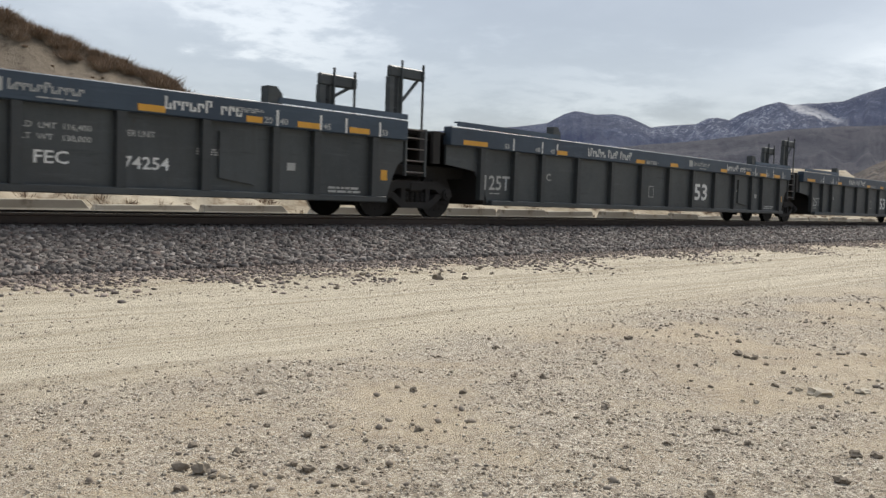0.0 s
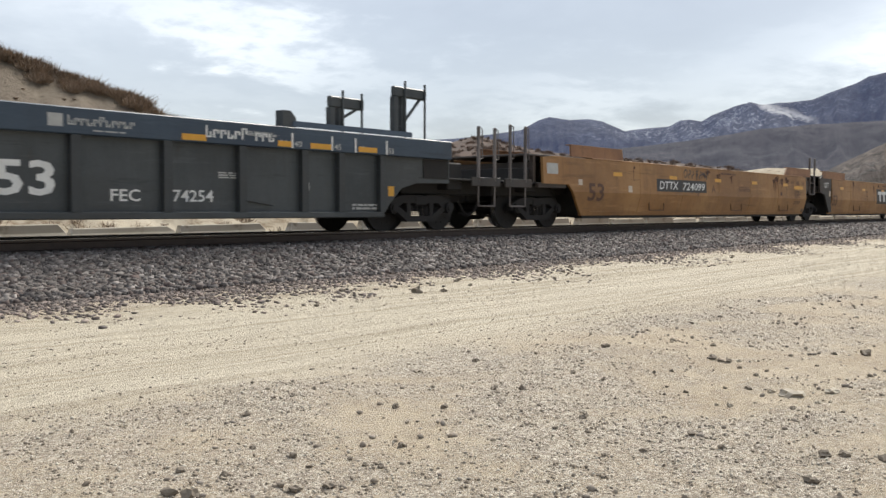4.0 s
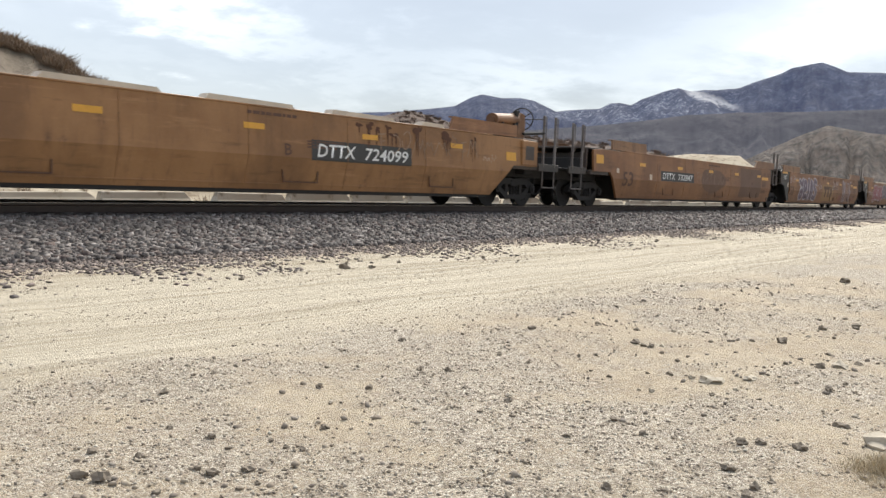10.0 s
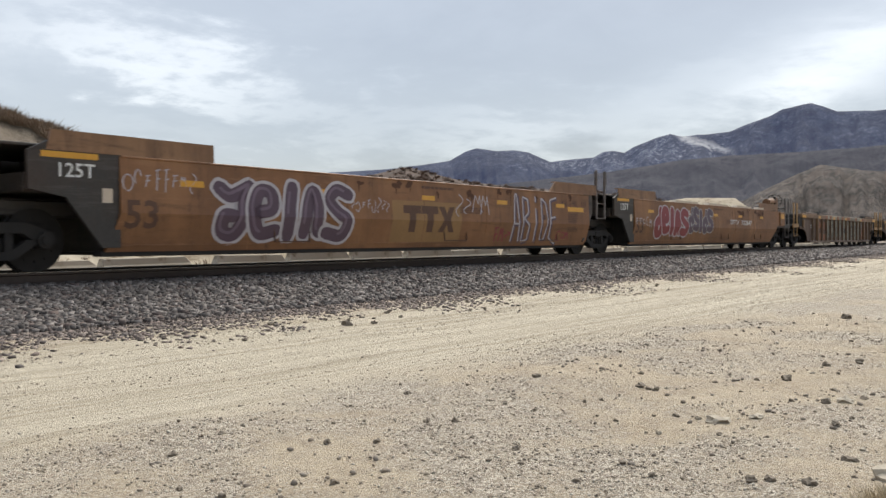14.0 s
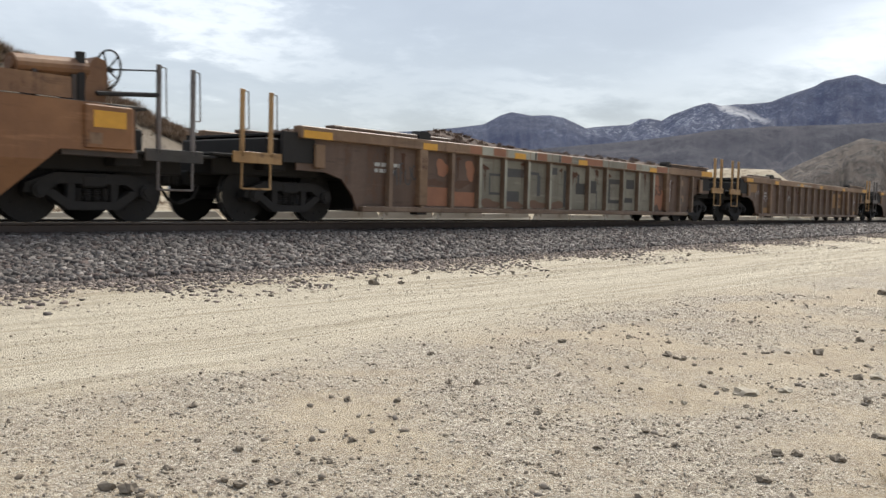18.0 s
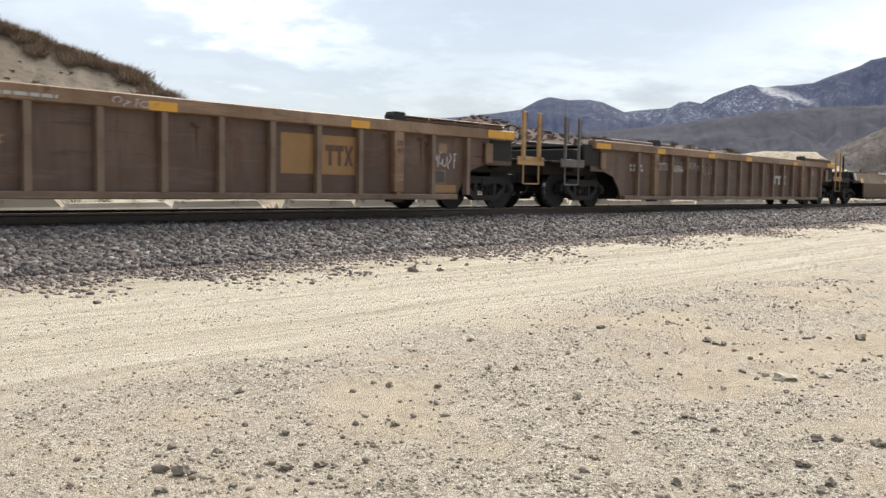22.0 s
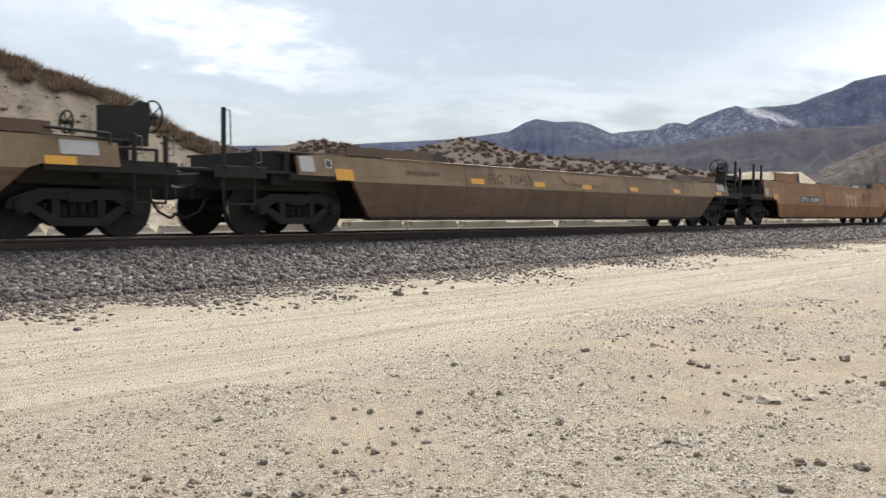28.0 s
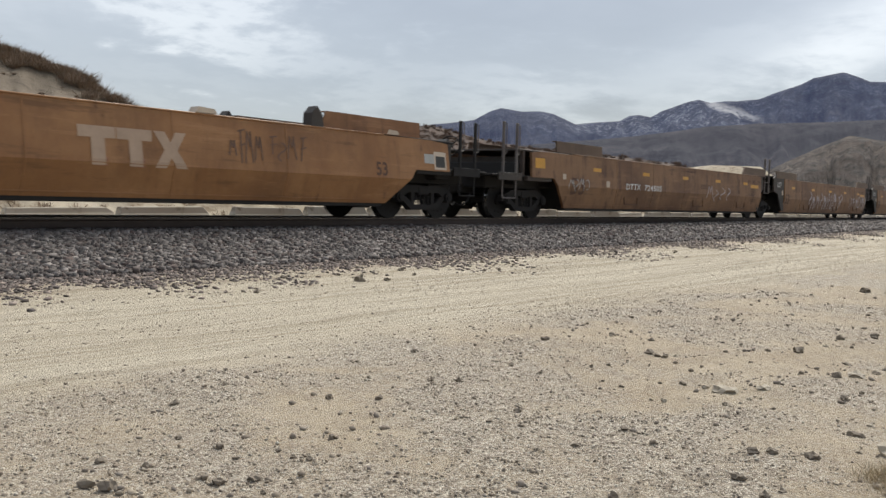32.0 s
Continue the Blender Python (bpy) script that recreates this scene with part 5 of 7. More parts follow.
def coupler(unit, x, d):
    """Coupler, air hose and draft sill at a free end; d is the way it points along x."""
    bm = bmesh.new()
    a, b = sorted((x, x + d * 1.75))
    box(bm, a, b, -0.28, 0.28, 0.72, 1.05, 0.03)
    part("draft_sill", bm, M_GRIME, unit)
    bm = bmesh.new()
    a, b = sorted((x + d * 1.7, x + d * 2.2))
    box(bm, a, b, -0.14, 0.14, 0.72, 1.0, 0.04)
    box(bm, b - 0.2 if d > 0 else a, b if d > 0 else a + 0.2, -0.2, 0.2, 0.70, 1.02, 0.05)
    part("coupler", bm, M_GRIME, unit, "knuckle coupler black with grime")
    bm = bmesh.new()
    tube(bm, [(x + d * 1.6, -0.45, 0.72), (x + d * 1.75, -0.46, 0.45), (x + d * 2.0, -0.42, 0.32), (x + d * 2.2, -0.35, 0.42)], 0.028, 8)
    part("air_hose", bm, M_GRIME, unit, "hanging rubber brake hose")


def end_platform(unit, x, d, material, z=1.32, reach=2.05, post_mat=None, posts=((1.0, 2.65), (1.65, 2.65)), gear="", width=0.07):
    """Walkway over a coupler end, with dark end mass, steps, posts and brake gear. posts: distance beyond the truck's centre and height."""
    pm = post_mat or M_POST
    for side in (-1, 1):
        bm = bmesh.new()
        box(bm, *sorted((x - d * 0.9, x + d * reach)), *sorted((side * 0.35, side * 1.42)), z - 0.05, z, 0.01)
        part("end_platform", bm, M_GRIME, unit, "grimy end walkway")
    bm = bmesh.new()
    box(bm, *sorted((x - d * 0.9, x + d * 1.7)), -0.95, 0.95, z - 0.42, z - 0.05, 0.03)
    box(bm, *sorted((x + d * 0.25, x + d * 0.75)), -1.25, 1.25, z - 0.3, z + 0.42, 0.03)
    part("end_beam", bm, M_GRIME, unit, "grimy end beam over the draft gear")
    ks = [k for k, _ in posts]
    bm = bmesh.new()
    box(bm, *sorted((x + d * (min(ks) - 0.25), x + d * (max(ks) + 0.2))), -1.47, -1.42, z - 0.18, z + 0.06, 0.008)
    part("end_sill", bm, post_mat or M_DARKEND, unit, "worn end sill plate")
    for k, top in posts:
        handrail(unit, x + d * k, z - 0.05, top, -1.44, pm, 1, width)
    p, q = x + d * min(ks), x + d * (max(ks) if len(ks) > 1 else min(ks) + 0.6)
    bm = bmesh.new()
    tube(bm, [(p, -1.44, z - 0.1), (p, -1.44, z - 0.72), (q, -1.44, z - 0.72), (q, -1.44, z - 0.1)], 0.022)
    part("step", bm, pm, unit, "hanging wire step")
    coupler(unit, x, d)
    if gear == "tank":
        bm = bmesh.new()
        rod(bm, (x - 1.32, -1.15, 2.66), (x - 0.22, -1.15, 2.74), 0.19, 18)
        rod(bm, (x - 1.36, -1.15, 2.66), (x - 1.32, -1.15, 2.66), 0.12, 12)
        part("air_reservoir", bm, M_BROWN_B, unit, "brown air tank on the deck")
        bm = bmesh.new()
        for k in (-1.1, -0.5):
            box(bm, x + k, x + k + 0.07, -1.34, -0.96, 2.14, 2.60)
        part("tank_saddle", bm, M_DARKEND, unit)
        bm = bmesh.new()
        prism(bm, [(x - 0.30, 2.1), (x + 0.05, 2.1), (x + 0.1, 2.62), (x + 0.06, 2.92), (x - 0.10, 2.97), (x - 0.24, 2.8)], -1.3, -0.95)
        part("brake_housing", bm, M_BROWN_B, unit, "dark brown hand brake housing")
        brake_wheel(unit, x + 0.20, -1.12, 2.80, 0.36)
        k0, t0 = posts[0]
        bm = bmesh.new()
        rod(bm, (x + 0.16, -1.12, 2.80), (x + d * k0, -1.44, 2.86), 0.016, 6)
        part("brace_rod", bm, M_GRIME, unit, "thin handrail brace")
        bm = bmesh.new()
        rod(bm, (x - 0.15, -1.40, 2.30), (x + d * k0, -1.44, 2.40), 0.045, 6)
        part("brace", bm, M_GRIME, unit, "handrail brace")
        bm = bmesh.new()
        box(bm, x - 0.40, x - 0.28, -1.32, -1.22, 2.1, 3.02, 0.01)
        part("bracket_post", bm, M_GRIME, unit)
    elif gear == "tall":
        bm = bmesh.new()
        prism(bm, [(x + 0.55, z), (x + 0.95, z), (x + 1.00, 2.2), (x + 0.98, 2.62), (x + 0.80, 2.72), (x + 0.62, 2.5)], -1.2, -0.95)
        part("brake_housing", bm, M_GRIME, unit, "black hand brake housing")
        brake_wheel(unit, x + 0.50, -1.10, 2.48, 0.34)
        bm = bmesh.new()
        rod(bm, (x - 0.2, -1.40, 2.30), (x + 0.75, -1.40, 2.34), 0.022, 6)
        part("hand_rail", bm, M_GRIME, unit, "black end handrail")
        for zz in (1.55, 1.78, 2.02):
            bm = bmesh.new()
            box(bm, x - 0.1, x + 1.25, -1.42, -1.36, zz - 0.03, zz + 0.03)
            part("cross_bar", bm, M_GRIME, unit)
    elif gear == "low":
        bm = bmesh.new()
        prism(bm, [(x + 1.15, z), (x + 1.45, z), (x + 1.48, z + 0.7), (x + 1.34, z + 0.92), (x + 1.18, z + 0.78)], -0.75, -0.45)
        part("brake_housing", bm, M_DARKEND, unit, "rusty hand brake housing")
        brake_wheel(unit, x + 1.62, -0.6, z + 0.75, 0.29)
    elif gear == "plate":
        bm = bmesh.new()
        prism(bm, [(x + 0.30, 1.7), (x + 1.10, 1.7), (x + 1.12, 2.52), (x + 0.95, 2.56), (x + 0.80, 2.44), (x + 0.30, 2.40)], -1.2, -1.05)
        part("brake_housing", bm, M_GRIME, unit, "black hand brake plate")
        brake_wheel(unit, x + 1.2, -1.13, 2.28, 0.30)
        brake_wheel(unit, x - 0.15, -1.0, 2.06, 0.2)
        bm = bmesh.new()
        tube(bm, [(x - 0.7, -1.42, 1.9), (x + 0.3, -1.42, 1.86), (x + 0.3, -1.42, 1.34)], 0.03)
        tube(bm, [(x + 0.3, -1.42, 1.62), (x + 1.1, -1.42, 1.62), (x + 1.1, -1.42, 1.2)], 0.03)
        part("hand_rail", bm, M_GRIME, unit, "black end handrail")


def hood(unit, x0, x1, z0, z1, material, cut0, cut1, side=-1, y0=1.50):
    """The raised guide along a well's end: a sloping flap with a folded lip."""
    surf = lambda z: side * float(np.interp(z, [z0, z1], [y0, y0 - 0.015]))
    bm = bmesh.new()
    plate(bm, [(x0, z0), (x1, z0), (x1 + cut1, z1), (x0 + cut0, z1)], surf, 0.05)
    box(bm, x0 + cut0, x1 + cut1, *sorted((side * (y0 - 0.02), side * (y0 - 0.17))), z1 - 0.03, z1)
    return part("guide_hood", bm, material, unit, "raised sloping container guide")


def well_unit(name, label, s, length, left, right, mats, z_top=2.12, z_bot=0.32, rise=0.40, top_y=1.50, crease=1.06):
    """A smooth-sided well car unit. left and right: 'a' for an end shared with the next unit, 'c' for a coupler end."""
    up, low, dark, end_mat = mats
    cap = M_BROWN if up in (M_CARYELLOW, M_YELLOWED, M_ORANGE) else M_BROWN_B if up is M_BROWN else M_TAN_LOW
    unit = thing(name, label, "well car", "well cars of the train", (s, TRACK_Y, RAIL_Z + GRADE * s))
    L = length
    for side in (-1, 1):
        surf = hexside(top_y, HALF, 1.41, z_bot, crease, z_top, side)
        u = []
        if left == "c":
            u += [(-0.35, 1.28), (0.78, 1.28), (0.98, crease)]
        else:
            u += [(1.92, crease)]
        if right == "c":
            u += [(L - 1.0, crease), (L - 0.8, 1.26), (L + 0.42, 1.26), (L + 0.42, z_top - 0.06), (L - 0.2, z_top)]
        else:
            u += [(L - 1.48, crease), (L - 1.46, z_top)]
        u += [(0.2, z_top), (-0.35, z_top - 0.06)] if left == "c" else [(1.92, z_top)]
        bm = bmesh.new()
        plate(bm, u, surf, 0.07)
        side_up = part("upper_side", bm, up, unit, "upper side sheet")
        lo = [(1.58, z_bot), (L - 1.78, z_bot)] if left == "c" else [(1.70, z_bot), (L - 1.9, z_bot)]
        lo = [(1.58 if left == "c" else 1.72, z_bot), (L - 1.70 if right == "c" else L - 1.64, z_bot)]
        lo += [(L - 1.0, crease)] if right == "c" else [(L - 1.52, z_bot + 0.16), (L - 1.48, crease)]
        lo += [(0.98, crease)] if left == "c" else [(1.92, crease)]
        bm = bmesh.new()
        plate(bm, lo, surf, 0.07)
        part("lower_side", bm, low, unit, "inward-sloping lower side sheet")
        bm = bmesh.new()
        y = side * 1.41
        box(bm, 1.66, L - 1.8, *sorted((y - side * 0.02, y - side * 0.28)), z_bot - 0.09, z_bot + 0.02, 0.02)
        part("bottom_sill", bm, dark, unit, "dark bottom sill")
        bm = bmesh.new()
        box(bm, 1.95, L - 1.8, *sorted((side * (top_y + 0.012), side * (top_y - 0.20))), z_top - 0.015, z_top + 0.03, 0.01)
        part("top_chord", bm, up, unit, "flat top chord")
        bm = bmesh.new()
        box(bm, 1.9, L - 1.9, *sorted((side * (surf(0.47) * side + 0.012), side * (surf(0.47) * side - 0.02))), 0.44, 0.465)
        part("weld_bead", bm, low, unit)
        bm = bmesh.new()
        for z0, z1 in ((z_bot + 0.03, crease), (crease, z_top - 0.02)):
            plate(bm, [(-0.012, z0), (0.012, z0), (0.012, z1), (-0.012, z1)], lambda z: surf(z) + side * 0.005, 0.02)
        seam = part("seam", bm, low, unit, "upright welded seam")
        seam.location.x = 4.6
        for k in (1, 2, 3, 4):
            again(seam, 4.6 + (L - 9.2) * k / 4, 0, 0, unit)
        if rise:
            if left == "c":
                hood(unit, 0.95, 3.65, z_top + 0.03, z_top + rise, cap, 0.0, -0.05, side, top_y)
            else:
                hood(unit, 0.70, 3.80, z_top + 0.03, z_top + rise, cap, 0.1, 0.0, side, top_y)
            if right == "c":
                hood(unit, L - 3.65, L - 0.60, z_top + 0.03, z_top + rise, cap, 0.15, 0.0, side, top_y)
            else:
                hood(unit, L - 3.85, L - 0.90, z_top + 0.03, z_top + rise, cap, 0.35, 0.0, side, top_y)
    bm = bmesh.new()
    box(bm, 1.75, L - 1.85, -1.35, 1.35, z_bot - 0.06, z_bot)
    part("well_floor", bm, dark, unit)
    for end, kind in ((0, left), (1, right)):
        x = 0 if end == 0 else L
        d = -1 if end == 0 else 1
        bm = bmesh.new()
        box(bm, *sorted((x - d * 1.98, x - d * 1.90)), -1.4, 1.4, z_bot, z_top + 0.1)
        box(bm, *sorted((x - d * 1.92, x - d * 0.2)), -0.75, 0.75, 0.98, 1.30, 0.04)
        part("bulkhead", bm, end_mat, unit, "dark end bulkhead")
        if kind == "c":
            for side in (-1, 1):
                bm = bmesh.new()
                box(bm, *sorted((x - d * 0.75, x + d * 0.5)), *sorted((side * 1.49, side * 1.38)), 1.16, 1.30, 0.01)
                part("bolster_end", bm, end_mat, unit)
            bm = bmesh.new()
            box(bm, *sorted((x - d * 1.95, x + d * 0.75)), -1.36, 1.36, z_top - 0.03, z_top + 0.03, 0.01)
            part("top_walkway", bm, end_mat, unit, "dark flat end deck")
            bm = bmesh.new()
            for q in (-1, 1):
                box(bm, *sorted((x + d * 0.45, x + d * 0.55)), q * 1.3 - 0.05, q * 1.3 + 0.05, 1.3, z_top)
            box(bm, *sorted((x + d * 0.2, x + d * 0.4)), -1.2, 1.2, 1.35, z_top - 0.2)
            part("end_frame", bm, end_mat, unit)
        else:
            for side in (-1, 1):
                bm = bmesh.new()
                if end == 0:
                    prism(bm, [(0.42, 1.45), (1.02, 1.32), (1.62, 0.40), (1.94, 0.40), (1.94, z_top + 0.2), (0.75, z_top + 0.2), (0.42, z_top)], *sorted((side * 1.49, side * 1.42)))
                else:
                    prism(bm, [(L - 1.78, 0.42), (L - 1.50, 0.66), (L - 1.22, 1.30), (L - 1.12, 1.5), (L - 1.12, z_top + 0.1), (L - 1.78, z_top + 0.1)], *sorted((side * 1.46, side * 1.36)))
                part("end_panel", bm, end_mat, unit, "black-painted end panel")
            bm = bmesh.new()
            if end == 0:
                box(bm, -0.35, 1.95, -1.36, 1.36, z_top + 0.08, z_top + 0.14, 0.01)
                box(bm, 0.45, 1.9, -1.30, 1.30, 1.40, 1.75, 0.02)
                box(bm, -0.30, -0.18, -1.2, 1.2, 1.45, z_top - 0.12)
            else:
                box(bm, L - 1.85, L - 0.62, -1.36, 1.36, z_top + 0.04, z_top + 0.13, 0.01)
                box(bm, L - 1.2, L - 0.6, -1.15, 1.15, 1.35, z_top - 0.08, 0.02)
            part("end_deck", bm, end_mat, unit, "dark deck over the shared truck")
    truck(unit, 0.0)
    if right == "c":
        truck(unit, L)
    MOVERS.append((unit, s))
    return unit, hexside(top_y, HALF, 1.41, z_bot, crease, z_top, -1)


def shared_end_ladder(unit, L, material=None, top=3.1):
    """The tall ladder at a shared end."""
    m = material or M_POST
    for x, loop in ((L - 0.80, -1), (L - 0.22, 1)):
        bm = bmesh.new()
        box(bm, x - 0.035, x + 0.035, -1.47, -1.41, 1.28, top, 0.008)
        post = part("ladder_post", bm, m, unit, "tall ladder post")
        bm = bmesh.new()
        a = x + loop * 0.12
        tube(bm, [(x, -1.44, top - 0.04), (a, -1.44, top - 0.06), (a, -1.44, top - 0.56), (x, -1.44, top - 0.6)], 0.012)
        part("grab_loop", bm, m, post, "thin wire hand loop")
    for z in (1.30, 1.86):
        bm = bmesh.new()
        rod(bm, (L - 0.80, -1.44, z), (L - 0.22, -1.44, z), 0.016, 6)
        part("rung", bm, m, unit)


def ribbed_unit(name, label, s, length, left, right, mats, z_top, z_bot, chord, ribs, hood_mat, fec=False):
    """A well car with upright ribs between a deep top chord and a bottom sill."""
    sheet, chord_mat, rib_mat, end_mat = mats
    rib_w = 0.075 if fec else 0.055
    unit = thing(name, label, "well car", "well cars of the train", (s, TRACK_Y, RAIL_Z + GRADE * s))
    L = length
    x0 = 1.5 if left == "c" else 1.9
    x1 = L - 1.5 if right == "c" else L - 1.2
    for side in (-1, 1):
        y = side * (HALF - 0.13)
        bm = bmesh.new()
        out = [(x0, z_bot), (x1, z_bot)]
        out += [(L - 1.28, 0.66), (L - 0.95, 1.02), (L - 0.5, 1.16), (L + 0.55, 1.18), (L + 0.55, z_top - 0.1)] if right == "c" else [(L - 1.05, 0.85), (L - 0.90, 1.2), (L - 0.75, 1.3), (L - 0.75, z_top - 0.1)]
        out += [(-0.15, z_top - 0.1), (-0.15, 1.14), (0.6, 1.12), (1.05, 0.98), (1.36, 0.62)] if left == "c" else [(0.52, z_top - 0.1), (0.52, 1.3), (0.9, 1.26), (1.45, 1.18), (1.8, 0.75)]
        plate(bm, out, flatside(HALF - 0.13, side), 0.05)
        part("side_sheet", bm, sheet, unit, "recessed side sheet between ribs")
        bm = bmesh.new()
        a = 0.52 if left == "a" else -0.15
        b = L - 0.75 if right == "a" else L + 0.5
        box(bm, a, b, *sorted((side * HALF, side * (HALF - 0.24))), z_top - chord, z_top, 0.02)
        part("top_chord", bm, chord_mat, unit, "deep top chord beam")
        bm = bmesh.new()
        box(bm, x0 + 0.05, x1 - 0.05, *sorted((side * (HALF - 0.02), side * (HALF - 0.3))), z_bot - 0.05, z_bot + 0.09, 0.02)
        part("bottom_sill", bm, rib_mat, unit, "bottom side sill")
        bm = bmesh.new()
        prism(bm, [(-rib_w, z_bot + 0.08), (rib_w, z_bot + 0.08), (rib_w, z_top - chord), (-rib_w, z_top - chord)], *sorted((side * (HALF - 0.02), side * (HALF - 0.14))))
        first = part("rib", bm, rib_mat, unit)
        first.location.x = ribs[0]
        for r in ribs[1:]:
            again(first, r, 0, 0, unit)
        if fec:
            hz = z_top + 0.02
            hood(unit, 0.75, 4.45, hz, hz + 0.12, hood_mat, 0.05, 0.0, side, HALF - 0.02)
            hood(unit, L - 3.9, L - 0.75, hz, hz + 0.12, hood_mat, 0.05, 0.0, side, HALF - 0.02)
        else:
            for a, b in ((0.75, 4.4), (L - 3.4, L + 0.15)):
                bm = bmesh.new()
                box(bm, a, b, *sorted((side * (HALF - 0.05), side * (HALF - 0.32))), z_top + 0.004, z_top + 0.10, 0.02)
                part("guide_rail", bm, hood_mat, unit, "low guide on the top chord")
    bm = bmesh.new()
    box(bm, x0 + 0.1, x1 - 0.1, -1.35, 1.35, z_bot - 0.04, z_bot + 0.02)
    part("well_floor", bm, M_GRIME, unit)
    for end, kind in ((0, left), (1, right)):
        x, d = (0, -1) if end == 0 else (L, 1)
        bm = bmesh.new()
        box(bm, *sorted((x - d * 1.9, x - d * 1.8)), -1.4, 1.4, z_bot, z_top)
        box(bm, *sorted((x - d * 1.85, x + d * 0.3)), -0.8, 0.8, 0.98, 1.28, 0.03)
        part("bulkhead", bm, end_mat, unit)
        bm = bmesh.new()
        box(bm, *sorted((x - d * 1.85, x + d * (0.35 if kind == "c" else -0.1))), -1.38, 1.38, z_top - 0.22, z_top - 0.16, 0.01)
        for q in (-1, 1):
            box(bm, *sorted((x - d * 0.3, x + d * (0.5 if kind == "c" else -0.1))), q * 1.40 - 0.04, q * 1.40 + 0.04, 1.3, z_top - 0.16)
        part("end_deck", bm, end_mat, unit, "dark end deck")
    truck(unit, 0.0)
    if right == "c":
        truck(unit, L)
    MOVERS.append((unit, s))
    return unit, flatside(HALF - 0.13), flatside(HALF)


# ---- slate-blue three-unit car ----
SLATE = (M_SLATE, M_NAVY, M_SLATE, M_GRIME)


def slate_unit(s, L, left, right, seed, number=True):
    ribs = [1.60, 2.80, 3.84, 5.35, 6.94, 8.50, 10.08, 11.55, 13.05, 14.48, 15.85, 16.75, L - 1.6]
    unit, sheet, face = ribbed_unit("well_car", "dark slate-blue ribbed intermodal well car", s, L, left, right, SLATE, 2.25, 0.36, 0.47, ribs, M_NAVY, True)
    # stops standing on the chord ends
    for x in (4.35, L - 3.95):
        bm = bmesh.new()
        prism(bm, [(x - 0.14, 2.2), (x + 0.16, 2.2), (x + 0.16, 2.45), (x + 0.04, 2.60), (x - 0.14, 2.60)], -1.5, -1.3)
        part("guide_stop", bm, M_SLATE, unit, "upright container guide stop")
    # brackets for the stacked box
    for x, w, z in ((L - 2.88, 0.9, 3.06), (L - 1.15, 1.0, 3.50)):
        bm = bmesh.new()
        box(bm, x, x + w, -1.40, -1.28, z - 0.26, z, 0.03)
        box(bm, x, x + 0.12, -1.40, -1.28, 2.3, z - 0.26)
        box(bm, x + 0.22, x + 0.30, -1.40, -1.28, 2.3, z - 0.26)
        rod(bm, (x + 0.22, -1.34, 2.5), (x + 0.85 * w, -1.34, z - 0.22), 0.035)
        part("box_bracket", bm, M_SLATE, unit, "slotted steel bracket for an upper container")
        tops = [(x + w - 0.1, 2.0, z - 0.25 if z < 3 else z + 0.12)] + ([(x + 0.3, 2.2, z + 0.14)] if z > 3 else [])
        for px, z0, z1 in tops:
            bm = bmesh.new()
            rod(bm, (px, -1.42, z0), (px, -1.42, z1), 0.024)
            part("grab_post", bm, M_SLATE, unit, "upright grab rod")
    if right == "a":
        for px in (L - 0.70, L - 0.14):
            bm = bmesh.new()
            box(bm, px - 0.03, px + 0.03, -1.46, -1.40, 0.95, 2.10, 0.008)
            part("ladder_post", bm, M_SLATE, unit, "dark end ladder post")
        for z in (1.05, 1.32, 1.60, 1.86, 2.06):
            bm = bmesh.new()
            rod(bm, (L - 0.70, -1.43, z), (L - 0.14, -1.43, z), 0.018, 6)
            part("rung", bm, M_POST, unit)
    # chord markings
    for x, w in ((0.9, 0.8), (4.3, 0.45), (8.05, 0.46), (9.97, 0.45), (13.28, 0.45), (15.2, 0.32), (L - 3.5, 0.5), (L - 2.3, 0.5)):
        reflector(unit, x, 1.82, face, w, 0.12)
    for x in (L - 3.95, L - 3.0, L - 2.4, L - 1.55, 2.6, 3.7, 4.3):
        panel(unit, x, x + 0.045, 1.80, 2.12, M_WHITE, face, "guide_mark", "white length mark", 0.007)
    for text, x in (("20", L - 4.2), ("40", L - 3.88), ("45", L - 2.92), ("48", L - 2.3), ("53", L - 1.48), ("53", 2.3), ("48", 3.45), ("45", 4.05)):
        letters(unit, text, x, 1.83, 0.13, M_LTGREY, face)
    # company names as plain bars
    word_blocks(unit, 13.72, 15.14, 1.90, 2.13, "txxxxt xxx", M_WHITE, face, "white company web name as plain blocks")
    word_blocks(unit, 5.66, 7.80, 1.88, 2.12, "ttxxtxx txxt txxxt", M_WHITE, face, "white company name as plain blocks")
    word_blocks(unit, 11.42, 12.48, 1.94, 2.11, "txxxxtxxxxx", M_LTGREY, face, "pale company name as plain blocks")
    bars(unit, 11.8, 12.4, 1.85, 1.89, 1, M_LTGREY, face, seed + 3)
    panel(unit, 11.13, 11.35, 1.90, 2.12, M_LTGREY, face, "emblem_block", "pale company emblem")
    bars(unit, 8.6, 9.3, 1.83, 1.95, 3, M_LTGREY, face, seed + 4)
    bars(unit, L - 4.9, L - 4.2, 2.0, 2.1, 3, M_LTGREY, face, seed + 5)
    # sheet stencils
    letters(unit, "125T", 1.79, 0.72, 0.39, M_LTGREY, sheet, 0.90)
    bars(unit, 1.98, 2.42, 0.62, 0.66, 1, M_LTGREY, sheet, seed + 9)
    if number != 2:
        x53 = 10.43 if number else 11.80
        letters(unit, "53", x53, 0.72, 0.60, M_WHITE, sheet, 0.86)
        panel(unit, 9.02, 9.30, 0.74, 1.12, M_LTGREY, sheet, "marking_plate", "outlined marking plate", 0.005)
        panel(unit, 9.04, 9.28, 0.76, 1.10, M_SLATE, sheet, "marking_plate_face", "", 0.007)
